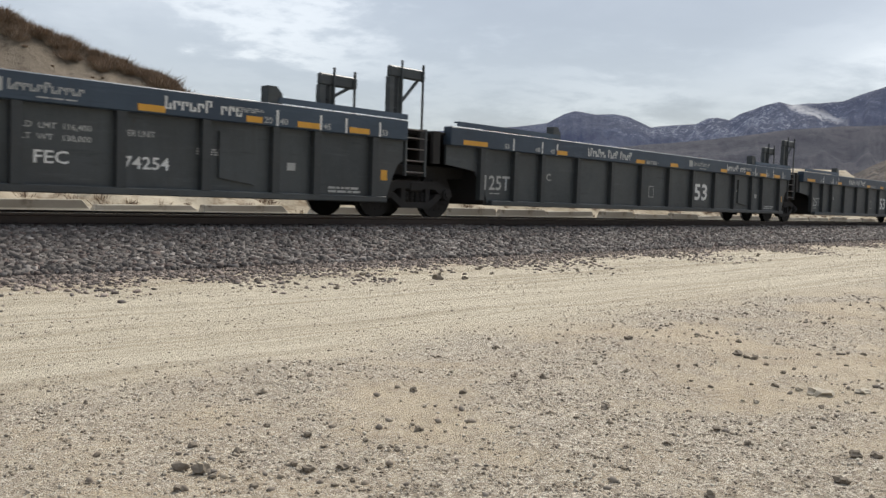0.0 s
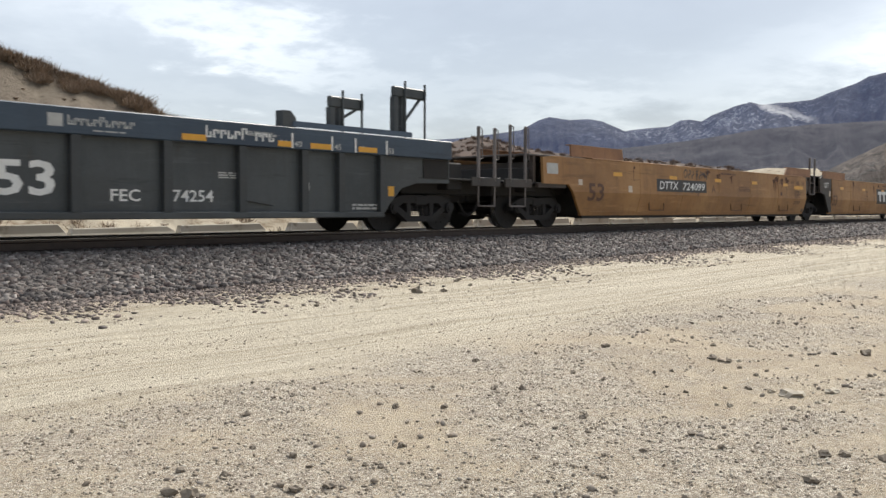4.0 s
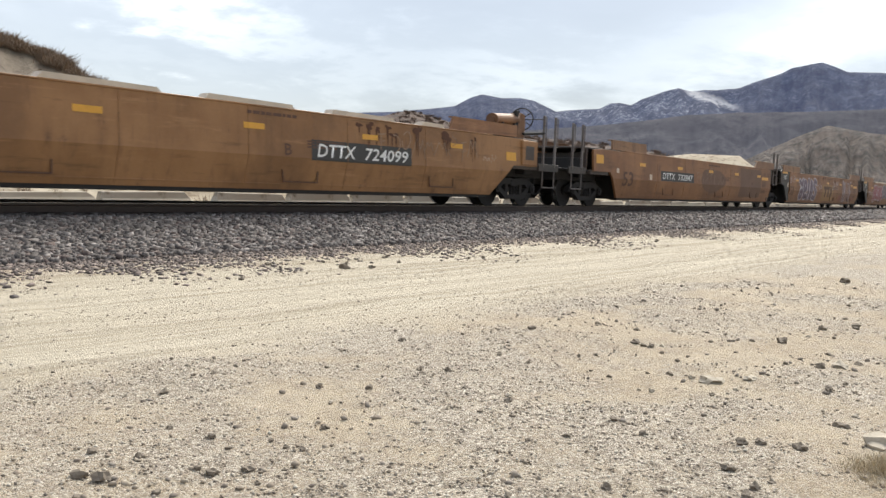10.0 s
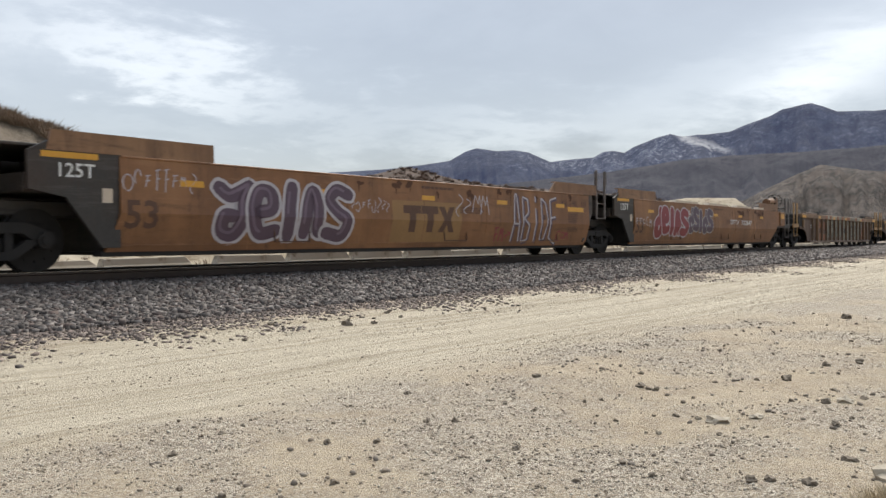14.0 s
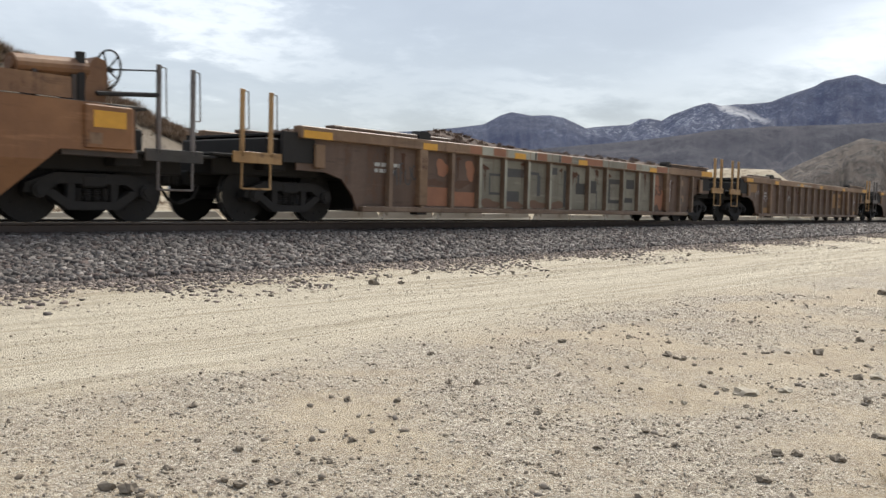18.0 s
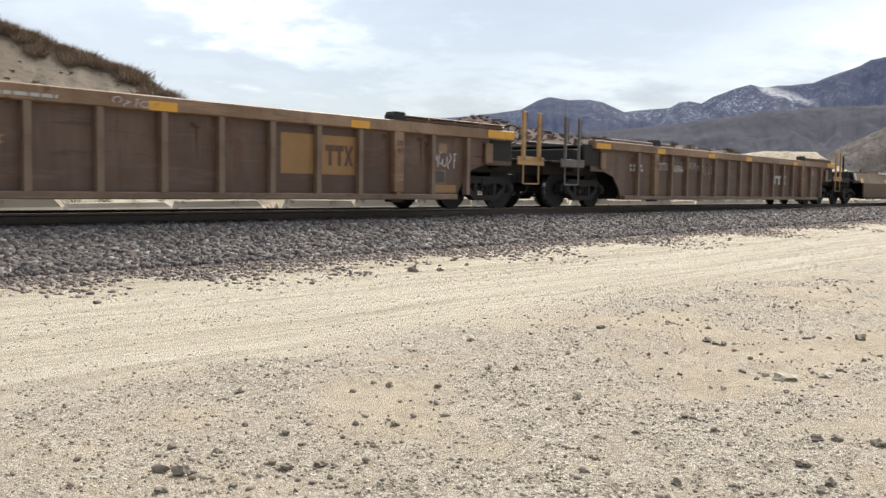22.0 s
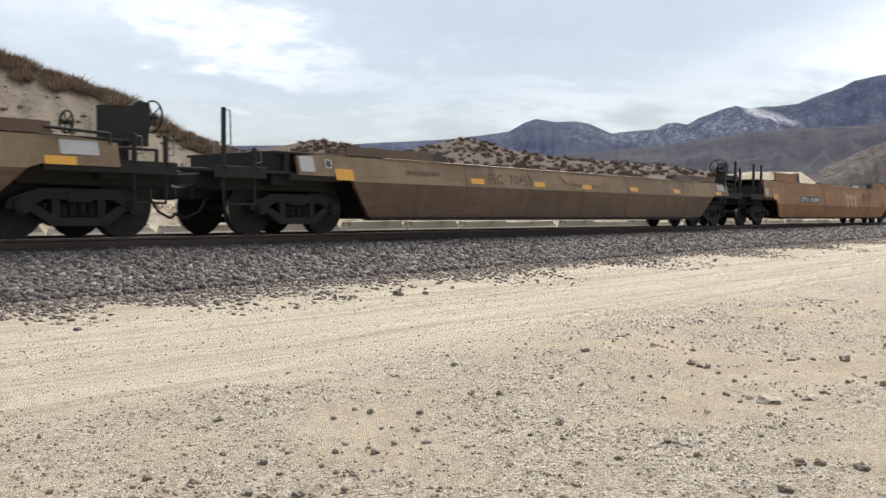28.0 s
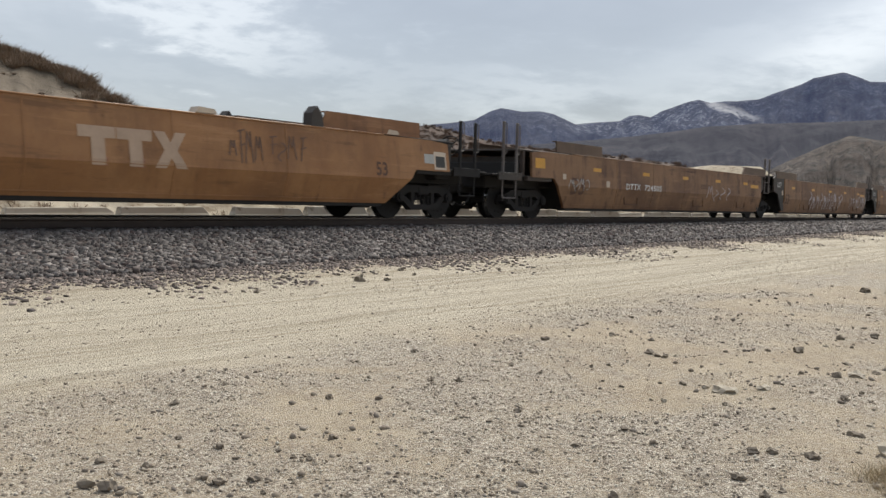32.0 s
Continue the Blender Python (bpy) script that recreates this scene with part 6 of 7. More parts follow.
    letters(unit, "A" if number else "C", 4.1, 1.06, 0.2, M_LTGREY, sheet)
    if number:
        letters(unit, "FEC", 12.13 if number == 1 else 11.82, 0.64 if number == 1 else 0.80, 0.22, M_WHITE, sheet, 0.49)
        letters(unit, "74254", 13.19 if number == 1 else 13.13, 0.64 if number == 1 else 0.78, 0.23, M_WHITE, sheet, 0.76)
    if number == 2:
        letters(unit, "LD  LMT  116,400", 11.64, 1.36, 0.12, M_LTGREY, sheet, 1.0)
        letters(unit, "LT  WT   138,000", 11.64, 1.17, 0.12, M_LTGREY, sheet, 1.0)
        letters(unit, "PER UNIT", 13.14, 1.36, 0.11, M_LTGREY, sheet, 0.5)
    bars(unit, L - 5.4, L - 4.9, 1.12, 1.26, 3, M_LTGREY, sheet, seed + 6)
    bars(unit, 17.1, 18.0, 0.50, 0.66, 2, M_LTGREY, sheet, seed + 7)
    panel(unit, L - 3.6, L - 3.42, 0.92, 1.08, M_LTGREY, sheet, "placard", "small pale placard")
    panel(unit, L - 1.35, L - 1.18, 0.82, 1.06, M_REFLECT, sheet, "placard", "small yellow placard")
    bm = bmesh.new()
    prism(bm, [(L - 5.0, 0.70), (L - 4.3, 0.58), (L - 4.3, 0.72), (L - 4.75, 0.86), (L - 4.85, 1.6), (L - 5.0, 1.6)], -1.47, -1.40)
    part("step_bracket", bm, M_SLATE, unit)
    return unit


slate_unit(-7.2, 19.76, "a", "a", 10, 2)
slate_unit(12.56, 19.86, "a", "a", 20, 0)
u = slate_unit(32.42, 19.45, "a", "c", 30, 1)
end_platform(u, 19.9, 1, M_SLATE, posts=((1.1, 2.75), (1.7, 2.75)))

# ---- yellow three-unit cars ----
YEL = (M_CARYELLOW, M_CARYELLOW, M_GRIME, M_DARKEND)
YEL2 = (M_YELLOWED, M_YELLOWED, M_GRIME, M_DARKEND)
BRN = (M_BROWN, M_BROWN, M_GRIME, M_DARKEND)
BRN2 = (M_BROWN_B, M_BROWN_B, M_GRIME, M_DARKEND)


def number_board(unit, x, z, text, surf, w=3.1, h=0.42, board=True, gap=None):
    if board:
        panel(unit, x, x + w, z, z + h, M_BLACK, surf, "number_board", "black number panel with white figures", 0.005)
    a, b = text.split()
    letters(unit, a, x + 0.05 * w, z + 0.18 * h, h * 0.64, M_WHITE, surf, 0.36 * w, 0.16, "", "lettering", 0.009)
    letters(unit, b, x + 0.50 * w, z + 0.16 * h, h * 0.64, M_WHITE, surf, 0.46 * w, 0.16, "", "lettering", 0.009)


def end_texts(unit, surf, L, kind, seed):
    for t, x in (("20", L - 4.5), ("45", L - 3.2), ("48", L - 2.6), ("53", L - 1.98)):
        letters(unit, t, x, 1.72, 0.17, M_DKBROWN, surf)
        panel(unit, x + 0.26, x + 0.30, 1.68, 1.92, M_DKBROWN, surf, "guide_mark", "", 0.006)
    panel(unit, L - 2.85, L - 1.85, 1.50, 1.66, M_REFLECT, surf, "caution_strip", "orange caution strip", 0.006)
    bars(unit, L - 2.85, L - 2.2, 1.12, 1.46, 5, M_DKBROWN, surf, seed)
    bars(unit, L - 2.85, L - 2.05, 0.80, 0.96, 3, M_DKBROWN, surf, seed + 1)
    panel(unit, L - 4.4, L - 4.2, 1.18, 1.34, M_DKBROWN, surf, "placard", "small dark round placard", 0.005)


def stirrup(unit, surf, x, w=0.95):
    bm = bmesh.new()
    y = surf(0.6) - 0.03
    tube(bm, [(x, y, 0.78), (x + 0.04, y, 0.50), (x + w, y, 0.50), (x + w, y, 0.76)], 0.014)
    part("side_rung", bm, M_DKBROWN, unit, "thin bent grab rung")


def yellow_car(starts, lengths, mats, number, seed, last=None):
    made = []
    for i, (s, L) in enumerate(zip(starts, lengths)):
        paints = last if last and i == 2 else mats
        left, right = ("c", "a") if i == 0 else ("a", "a") if i == 1 else ("a", "c")
        name = "yellow-brown" if mats is YEL else "rusty orange-brown" if mats is BRN else "weathered brown"
        unit, surf = well_unit("well_car", f"{name} smooth-sided intermodal well car, scuffed and rust-streaked", s, L, left, right, paints)
        if right == "a":
            shared_end_ladder(unit, L)
            end_texts(unit, surf, L, right, seed + i)
        else:
            end_platform(unit, L, 1, mats[0], posts=((0.9, 2.98), (1.55, 2.98)), gear="tank")
            bm = bmesh.new()
            box(bm, L - 0.42, L + 0.36, -1.58, -1.48, 1.30, 2.08, 0.02)
            corner = part("corner_post", bm, paints[0], unit, "boxed corner post")
            if mats is YEL:
                panel(corner, L - 0.28, L + 0.16, 1.46, 1.90, M_DARKEND, flatside(1.58), "placard", "grimy dark route board", 0.004)
            else:
                panel(corner, L - 0.30, L + 0.24, 1.68, 1.98, M_REFLECT, flatside(1.58), "reflector", "yellow reflective plate", 0.004)
                panel(corner, L - 0.36, L - 0.16, 1.38, 1.58, M_CHORD, flatside(1.58), "placard", "small tan placard", 0.004)
            rust_runs(unit, L - 7.0, L - 2.6, 2.02, 10, 0.7, surf, seed + 77)
            if mats is YEL:
                panel(unit, L - 1.16, L - 0.68, 1.40, 1.66, M_REFLECT, surf, "reflector", "yellow reflective plate", 0.007)
        if left == "a":
            letters(unit, "125T", 0.90, 1.68, 0.26, M_WHITE, flatside(1.49), 0.60)
            letters(unit, "53", 1.99, 0.76, 0.56, M_DKBROWN, surf, 0.62)
            if mats is BRN:
                panel(unit, 0.62, 1.55, 2.02, 2.13, M_REFLECT, flatside(1.49), "reflector", "yellow reflective strip", 0.007)
            panel(unit, 1.62, 1.80, 1.24, 1.51, M_CREAM, flatside(1.49), "placard", "cream placard")
        else:
            end_platform(unit, 0.0, -1, mats[0], posts=((1.0, 2.90), (1.62, 2.90)))
            letters(unit, "53", 1.72, 0.78, 0.58, M_DKBROWN, surf, 0.82)
            panel(unit, 1.25, 1.44, 1.28, 1.46, M_CREAM, surf, "placard", "cream placard")
            panel(unit, 3.88, 4.10, 1.10, 1.32, M_CREAM, surf, "placard", "cream placard")
            panel(unit, -0.20, 0.30, 1.58, 1.90, M_REFLECT if mats is not YEL else M_LTGREY, surf, "reflector", "yellow reflective plate", 0.007)
        for x in (3.05, 6.45, 9.75, 12.95, 16.1):
            reflector(unit, x, 1.62, surf, 0.5, 0.13)
        for x in (5.2, L - 9.0, L - 4.4):
            stirrup(unit, surf, x)
        bars(unit, L - 8.4, L - 7.3, 1.30, 1.5, 3, M_DKBROWN, surf, seed + 3 * i)
        bars(unit, L - 9.9, L - 8.5, 1.94, 2.02, 1, M_DKBROWN, surf, seed + 5 * i, fill=0.9)
        made.append((unit, surf, L))
    return made


def top_covers(unit, spans):
    for a, b in spans:
        bm = bmesh.new()
        prism(bm, [(a, 2.13), (b + 0.1, 2.13), (b, 2.24), (a + 0.1, 2.26)], -1.50, -1.28)
        part("edge_cover", bm, M_CREAM, unit, "cream sheet cover on the top edge")


B = yellow_car((56.24, 76.40, 96.28), (20.16, 19.88, 19.74), YEL, "724099", 40, YEL2)
u, f, L = B[0]
number_board(u, 5.60, 1.17, "DTTX 724099", f, 3.48, 0.45)
letters(u, "A", 9.48, 1.20, 0.30, M_DKBROWN, f, 0.28)
scrawl(u, 7.45, 9.25, 1.68, 2.10, 15, M_BLACK, f, 3, 0.05, "black sprayed scrawl")
rust_runs(u, 14.9, 16.6, 2.02, 9, 0.75, f, 5)
rust_runs(u, 2.0, 13.5, 2.06, 7, 0.5, f, 6)
u, f, L = B[1]
panel(u, 8.86, 11.50, 0.90, 1.78, M_BLACK, f, "emblem_board", "black panel with white emblem", 0.005)
block_logo(u, 9.12, 11.26, 1.04, 1.64, M_WHITE, f, "white owner's emblem")
letters(u, "C", 7.02, 1.26, 0.36, M_DKBROWN, f)
scrawl(u, L - 5.6, L - 3.6, 1.3, 1.9, 7, M_DKBROWN, f, 8, 0.022)
rust_runs(u, L - 4.9, L - 3.2, 2.02, 7, 0.7, f, 9)
rust_runs(u, 3.0, L - 6, 2.06, 6, 0.5, f, 10)
u, f, L = B[2]
number_board(u, 11.46, 1.02, "DTTX 724099", f, 3.14, 0.48)
letters(u, "B", 10.75, 1.1, 0.26, M_DKBROWN, f)
top_covers(u, [(5.9, 7.95), (8.9, 10.95), (12.0, 13.97), (14.96, 15.8)])
scrawl(u, L - 6.4, L - 2.5, 1.22, 1.98, 18, M_CHORD, f, 12, 0.03, "faint pale sprayed scrawl")
scrawl(u, L - 2.24, L - 1.65, 1.26, 1.52, 8, M_FADED, f, 13, 0.022, "faint pale sprayed scrawl")

C = yellow_car((120.25, 139.90, 159.55), (19.65, 19.65, 19.75), BRN, "732847", 60)
u, f, L = C[0]
number_board(u, 4.87, 1.09, "DTTX 732847", f, 3.22, 0.42)
panel(u, L - 5.95, L - 3.0, 0.53, 2.02, M_GREYPATCH, f, "paint_patch", "dull grey-brown painted-out patch", 0.004)
bm = bmesh.new()
blob(bm, 10.3, 1.25, 1.3, 0.62, random.Random(4), 24, 0.1)
lay(u, bm, M_GREYPATCH, f, "paint_patch", "scrubbed brown patch", 0.0035)
scrawl(u, 8.25, 11.6, 0.8, 1.85, 14, M_CHORD, f, 27, 0.03, "pale worn sprayed lines")
u, f, L = C[1]
throwup(u, ("crook", "curl", "post", "arch", "snake"), 3.95, 7.25, 0.42, 1.98, M_PURPLE, M_PALE, f, "purple bubble graffiti with white outlines", 0.30, 0.07, M_LILAC)
rust_runs(u, 1.95, 17.5, 2.06, 9, 0.5, f, 63)
panel(u, 8.66, 11.32, 0.45, 1.58, M_OCHRE, f, "paint_patch", "fresh ochre paint patch", 0.004)
block_logo(u, 9.05, 11.05, 0.74, 1.46, M_DKBROWN, f, "dark brown owner's emblem")
ABIDE = ((((0.0, 0.0), (0.35, 1.0), (0.55, 1.0), (0.9, 0.0)), ((0.15, 0.38), (0.75, 0.38))),
         (((0.1, 0.0), (0.1, 0.95), (0.7, 0.9), (0.75, 0.62), (0.2, 0.5), (0.85, 0.35), (0.8, 0.05), (0.1, 0.0)),),
         (((0.5, 0.0), (0.5, 0.72)), ((0.5, 0.86), (0.5, 0.98))),
         (((0.1, 0.05), (0.1, 0.95), (0.65, 0.85), (0.9, 0.5), (0.6, 0.05), (0.1, 0.05)),),
         (((0.95, 0.98), (0.1, 0.92), (0.1, 0.08), (1.0, -0.05)), ((0.1, 0.52), (0.75, 0.55))))
line_word(u, ABIDE, 13.7, 16.2, 0.42, 1.95, 0.13, M_PURPLE, f, "purple shade of angular graffiti letters", 0.006)
line_word(u, ABIDE, 13.66, 16.16, 0.45, 1.98, 0.055, M_PALE, f, "bold white angular graffiti letters", 0.010)
scrawl(u, 12.75, 13.7, 0.42, 0.95, 6, M_RED, f, 30, 0.05, "dark red sprayed scrawl")
scrawl(u, 16.2, 16.9, 0.42, 0.85, 6, M_RED, f, 32, 0.05, "dark red sprayed scrawl")
scrawl(u, 1.95, 3.4, 1.45, 1.95, 16, M_PALE, f, 24, 0.022, "small white scrawl")
scrawl(u, 7.3, 8.6, 1.2, 1.62, 16, M_PALE, f, 25, 0.022, "small white scrawl")
scrawl(u, 11.0, 12.6, 1.15, 1.9, 8, M_PALE, f, 26, 0.03, "pale sprayed outline")
u, f, L = C[2]
throwup(u, ("bowl", "curl", "post", "arch", "snake"), 3.7, 6.75, 0.60, 1.95, M_RED, M_PALE, f, "red bubble graffiti with pale outlines", 0.34, 0.055)
throwup(u, ("bowl", "snake", "post", "bowl", "snake"), 6.95, 9.5, 0.78, 2.02, M_PURPLE, M_LTGREY, f, "dark purple bubble graffiti with grey outlines", 0.30, 0.035)
rust_runs(u, 10.0, L - 3, 2.06, 7, 0.5, f, 64)
number_board(u, 11.65, 1.18, "DTTX 732847", f, 3.30, 0.38, False)
letters(u, "20.", L - 12.9, 1.62, 0.2, M_WHITE, f)
top_covers(u, [(L - 14.1, L - 11.7), (L - 10.5, L - 8.1), (L - 7.0, L - 5.0), (L - 3.85, L - 3.0)])
scrawl(u, 1.9, 3.4, 1.0, 1.5, 10, M_PALE, f, 35, 0.03, "small white scrawl")

# ---- ribbed single cars ----
RIBS = [2.40 + 1.065 * k for k in range(15)]
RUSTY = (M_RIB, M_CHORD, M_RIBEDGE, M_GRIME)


def ribbed_single(s, L, seed, label, posts_mat=(M_POST_Y, M_POST_Y), rib0=2.40):
    unit, sheet, face = ribbed_unit("well_car", label, s, L, "c", "c", RUSTY, 2.13, 0.27, 0.28, [r - 2.40 + rib0 for r in RIBS] + [L - 1.2], M_RIB)
    end_platform(unit, 0.0, -1, M_CHORD, z=1.40, posts=((0.80, 2.76), (1.45, 2.76)), post_mat=posts_mat[0], width=0.08)
    end_platform(unit, L, 1, M_CHORD, z=1.40, posts=((1.0, 2.76), (1.65, 2.76)), post_mat=posts_mat[1], gear="low", width=0.13)
    for x in (-0.1, 3.4, 7.0, 10.2, L - 4.8):
        reflector(unit, x, 1.86, face, 0.75 if x < 3 else 0.5, 0.17)
    bars(unit, 2.0, 2.8, 1.2, 1.5, 2, M_LTGREY, sheet, seed)
    for x in (0.25, L - 0.55):
        bm = bmesh.new()
        box(bm, x, x + 0.26, -1.52, -1.44, 1.2, 1.75, 0.02)
        part("corner_post", bm, M_CHORD, unit, "tan corner post")
    for x in (rib0 + 13 * 1.065, rib0 + 1.065):
        bm = bmesh.new()
        box(bm, x - 0.135, x + 0.135, -1.545, -1.40, 0.40, 1.86, 0.015)
        post = part("wide_post", bm, M_CHORD, unit, "wide tan side post")
        for text, z in (("20", 1.52), ("40", 1.34)):
            letters(post, text, x - 0.09, z, 0.13, M_DKBROWN, flatside(1.545), 0.18)
        bm = bmesh.new()
        prism(bm, [(x - 0.20, 2.12), (x + 0.20, 2.12), (x + 0.20, 2.26), (x + 0.12, 2.33), (x - 0.14, 2.33), (x - 0.20, 2.24)], -1.54, -1.30)
        part("guide_lug", bm, M_GRIME, unit, "dark steel guide lug")
        bm = bmesh.new()
        prism(bm, [(x - 0.16, 0.16), (x + 0.16, 0.16), (x + 0.2, 0.34), (x - 0.2, 0.34)], -1.5, -1.3)
        part("jacking_pad", bm, M_GRIME, unit)
    for k in range(4):
        bm = bmesh.new()
        a = L - 3.32 + 0.86 * k
        box(bm, a, a + 0.83, -1.56, -1.30, 2.235, 2.27, 0.01)
        part("guide_board", bm, M_CHORD, unit, "worn tan guide board")
    panel(unit, L - 0.55, L + 0.45, 1.90, 2.11, M_REFLECT, face, "reflector", "worn yellow end strip", 0.008)
    panel(unit, L - 2.10, L - 1.82, 1.42, 1.66, M_CHORD, sheet, "placard", "small tan placard", 0.006)
    panel(unit, L - 2.28, L - 1.86, 0.62, 0.98, M_CHORD, sheet, "placard", "dark placard in a worn frame", 0.006)
    panel(unit, L - 2.24, L - 1.90, 0.66, 0.94, M_BLUEGREY, sheet, "placard_face", "", 0.008)
    letters(unit, "53", rib0 + 12.18 * 1.065, 0.98, 0.40, M_DKBROWN, sheet, 0.62)
    rust_runs(unit, 1.8, L - 2, 1.76, 12, 0.8, sheet, seed + 5)
    return unit, sheet, face, L


u, sh, fc, L = ribbed_single(183.33, 19.57, 70, "brown ribbed well car with silver graffiti panels")
for k in range(3, 12):
    panel(u, RIBS[k] + 0.08, RIBS[k + 1] - 0.08, 0.38, 1.79, M_OLIVE, sh, "graffiti_ground", "olive-grey sprayed ground between ribs", 0.003)
# dark block strokes: panel, its span across and up, tone
BLOCKS = ((3, 0.46, 0.98, 0.66, 0.71, 0), (3, 0.46, 0.52, 0.30, 0.66, 0), (3, 0.46, 0.98, 0.27, 0.32, 0), (4, 0.02, 0.98, 0.66, 0.84, 0), (4, 0.02, 0.76, 0.14, 0.36, 0),
          (5, 0.02, 0.62, 0.74, 0.80, 0), (5, 0.52, 0.70, 0.28, 0.74, 0), (5, 0.10, 0.15, 0.10, 0.74, 0), (6, 0.04, 0.46, 0.78, 0.94, 0), (6, 0.04, 0.09, 0.06, 0.78, 0), (6, 0.84, 0.98, 0.05, 0.90, 0),
          (7, 0.42, 0.98, 0.36, 0.62, 1), (7, 0.50, 0.62, 0.62, 0.84, 1), (8, 0.02, 0.56, 0.40, 0.70, 1), (8, 0.56, 0.62, 0.04, 0.46, 0), (9, 0.06, 0.98, 0.66, 0.78, 1), (9, 0.06, 0.34, 0.26, 0.66, 1), (9, 0.06, 0.98, 0.17, 0.26, 1),
          (10, 0.30, 0.90, 0.56, 0.80, 1), (10, 0.02, 0.80, 0.20, 0.32, 1), (11, 0.10, 0.20, 0.12, 0.80, 0))
for k, u0, u1, v0, v1, tone in BLOCKS:
    a, w = RIBS[k] + 0.08, RIBS[k + 1] - RIBS[k] - 0.16
    panel(u, a + u0 * w, a + u1 * w, 0.38 + 1.41 * v0, 0.38 + 1.41 * v1, (M_BLUEGREY, M_BLACK)[tone], sh, "graffiti_block", "dark blocky graffiti stroke", 0.006)
for k in (3, 4, 5, 6):
    bm = bmesh.new()
    blob(bm, (RIBS[k] + RIBS[k + 1]) / 2, 0.50, 0.40, 0.13, random.Random(60 + k), 24, 0.16)
    lay(u, bm, M_GREYPATCH, sh, "paint_patch", "purple-brown bare patch", 0.0045)
for k in (1, 2):
    panel(u, RIBS[k] + 0.08, RIBS[k + 1] - 0.08, 0.40, 1.0 - 0.1 * k, M_RUSTRED, sh, "paint_patch", "orange-red sprayed patch", 0.004)
    bm = bmesh.new()
    blob(bm, RIBS[k] + 0.78, 1.42, 0.19, 0.26, random.Random(40 + k), 26, 0.18)
    lay(u, bm, M_RUSTRED, sh, "paint_patch", "orange-red sprayed patch", 0.004)
    bm = bmesh.new()
    blob(bm, RIBS[k] + 0.45, 1.02, 0.30, 0.11, random.Random(50 + k), 26, 0.22)
    lay(u, bm, M_DKBROWN, sh, "paint_patch", "dark brown sprayed cloud", 0.006)
bm = bmesh.new()
blob(bm, RIBS[12] + 0.52, 1.05, 0.34, 0.62, random.Random(9), 26, 0.34)
lay(u, bm, M_RUSTRED, sh, "paint_patch", "flaking orange-rust patch", 0.004)
for k in range(3, 13):
    panel(u, RIBS[k] + 0.02, RIBS[k] + 1.05, 1.87, 2.11, M_SILVER, fc, "graffiti_ground", "silver sprayed chord", 0.003)
    panel(u, RIBS[k] - 0.052, RIBS[k] + 0.052, 0.37, 1.79, M_SILVER, flatside(HALF - 0.02), "graffiti_ground", "silver sprayed rib face", 0.004)
for k, u0, u1, m in ((2, 0.55, 0.98, M_RUSTRED), (3, 0.45, 0.95, M_RUSTRED), (5, 0.20, 0.27, M_BLACK), (5, 0.30, 0.75, M_RUSTRED), (6, 0.34, 0.40, M_BLACK), (6, 0.44, 0.96, M_RUSTRED), (7, 0.65, 1.65, M_RUSTRED), (10, 0.10, 0.70, M_RUSTRED), (12, 0.1, 0.9, M_RUSTRED)):
    panel(u, RIBS[k] + 1.065 * u0, RIBS[k] + 1.065 * u1, 1.88, 2.10, m, fc, "paint_patch", "worn sprayed chord patch", 0.006)
scrawl(u, RIBS[0] + 0.1, RIBS[1] - 0.1, 0.9, 1.5, 9, M_BLUEGREY, sh, 71, 0.04)
scrawl(u, L - 3.5, L - 2.8, 0.75, 1.7, 9, M_PALE, sh, 72, 0.03)
panel(u, L - 1.95, L - 1.75, 0.78, 1.04, M_CHORD, sh, "placard", "small tan placard")

u, sh, fc, L = ribbed_single(207.14, 19.25, 80, "weathered brown ribbed well car with a yellow patch", (M_POST_Y, M_POST_Y), 1.97)
panel(u, L - 6.38, L - 4.51, 0.78, 1.65, M_OCHRE, sh, "paint_patch", "ochre emblem patch", 0.004)
block_logo(u, L - 5.33, L - 4.62, 0.98, 1.44, M_DKBROWN, sh, "dark brown owner's emblem")
scrawl(u, L - 2.26, L - 1.5, 0.96, 1.46, 10, M_PALE, sh, 82, 0.03)
panel(u, L - 2.3, L - 1.5, 0.40, 0.60, M_OCHRE, sh, "paint_patch", "ochre scrubbed patch", 0.004)
bars(u, 6.56, 9.1, 1.92, 2.02, 1, M_LTGREY, fc, 83)
panel(u, 0.36, 1.50, 1.38, 1.80, M_OCHRE, sh, "paint_patch", "worn ochre end panel", 0.004)
panel(u, 2.03, 2.93, 0.40, 0.66, M_OCHRE, sh, "paint_patch", "ochre scrubbed patch", 0.004)
scrawl(u, 1.25, 1.75, 1.15, 1.55, 5, M_PALE, sh, 84, 0.018)
scrawl(u, 2.08, 2.85, 0.85, 1.35, 9, M_PALE, sh, 85, 0.018)
scrawl(u, 5.4, 6.0, 0.95, 1.45, 8, M_LTGREY, sh, 86, 0.018)
scrawl(u, 7.5, 8.1, 0.85, 1.35, 7, M_CHORD, sh, 87, 0.022)
scrawl(u, 9.6, 10.4, 1.88, 2.06, 10, M_PALE, fc, 88, 0.016)

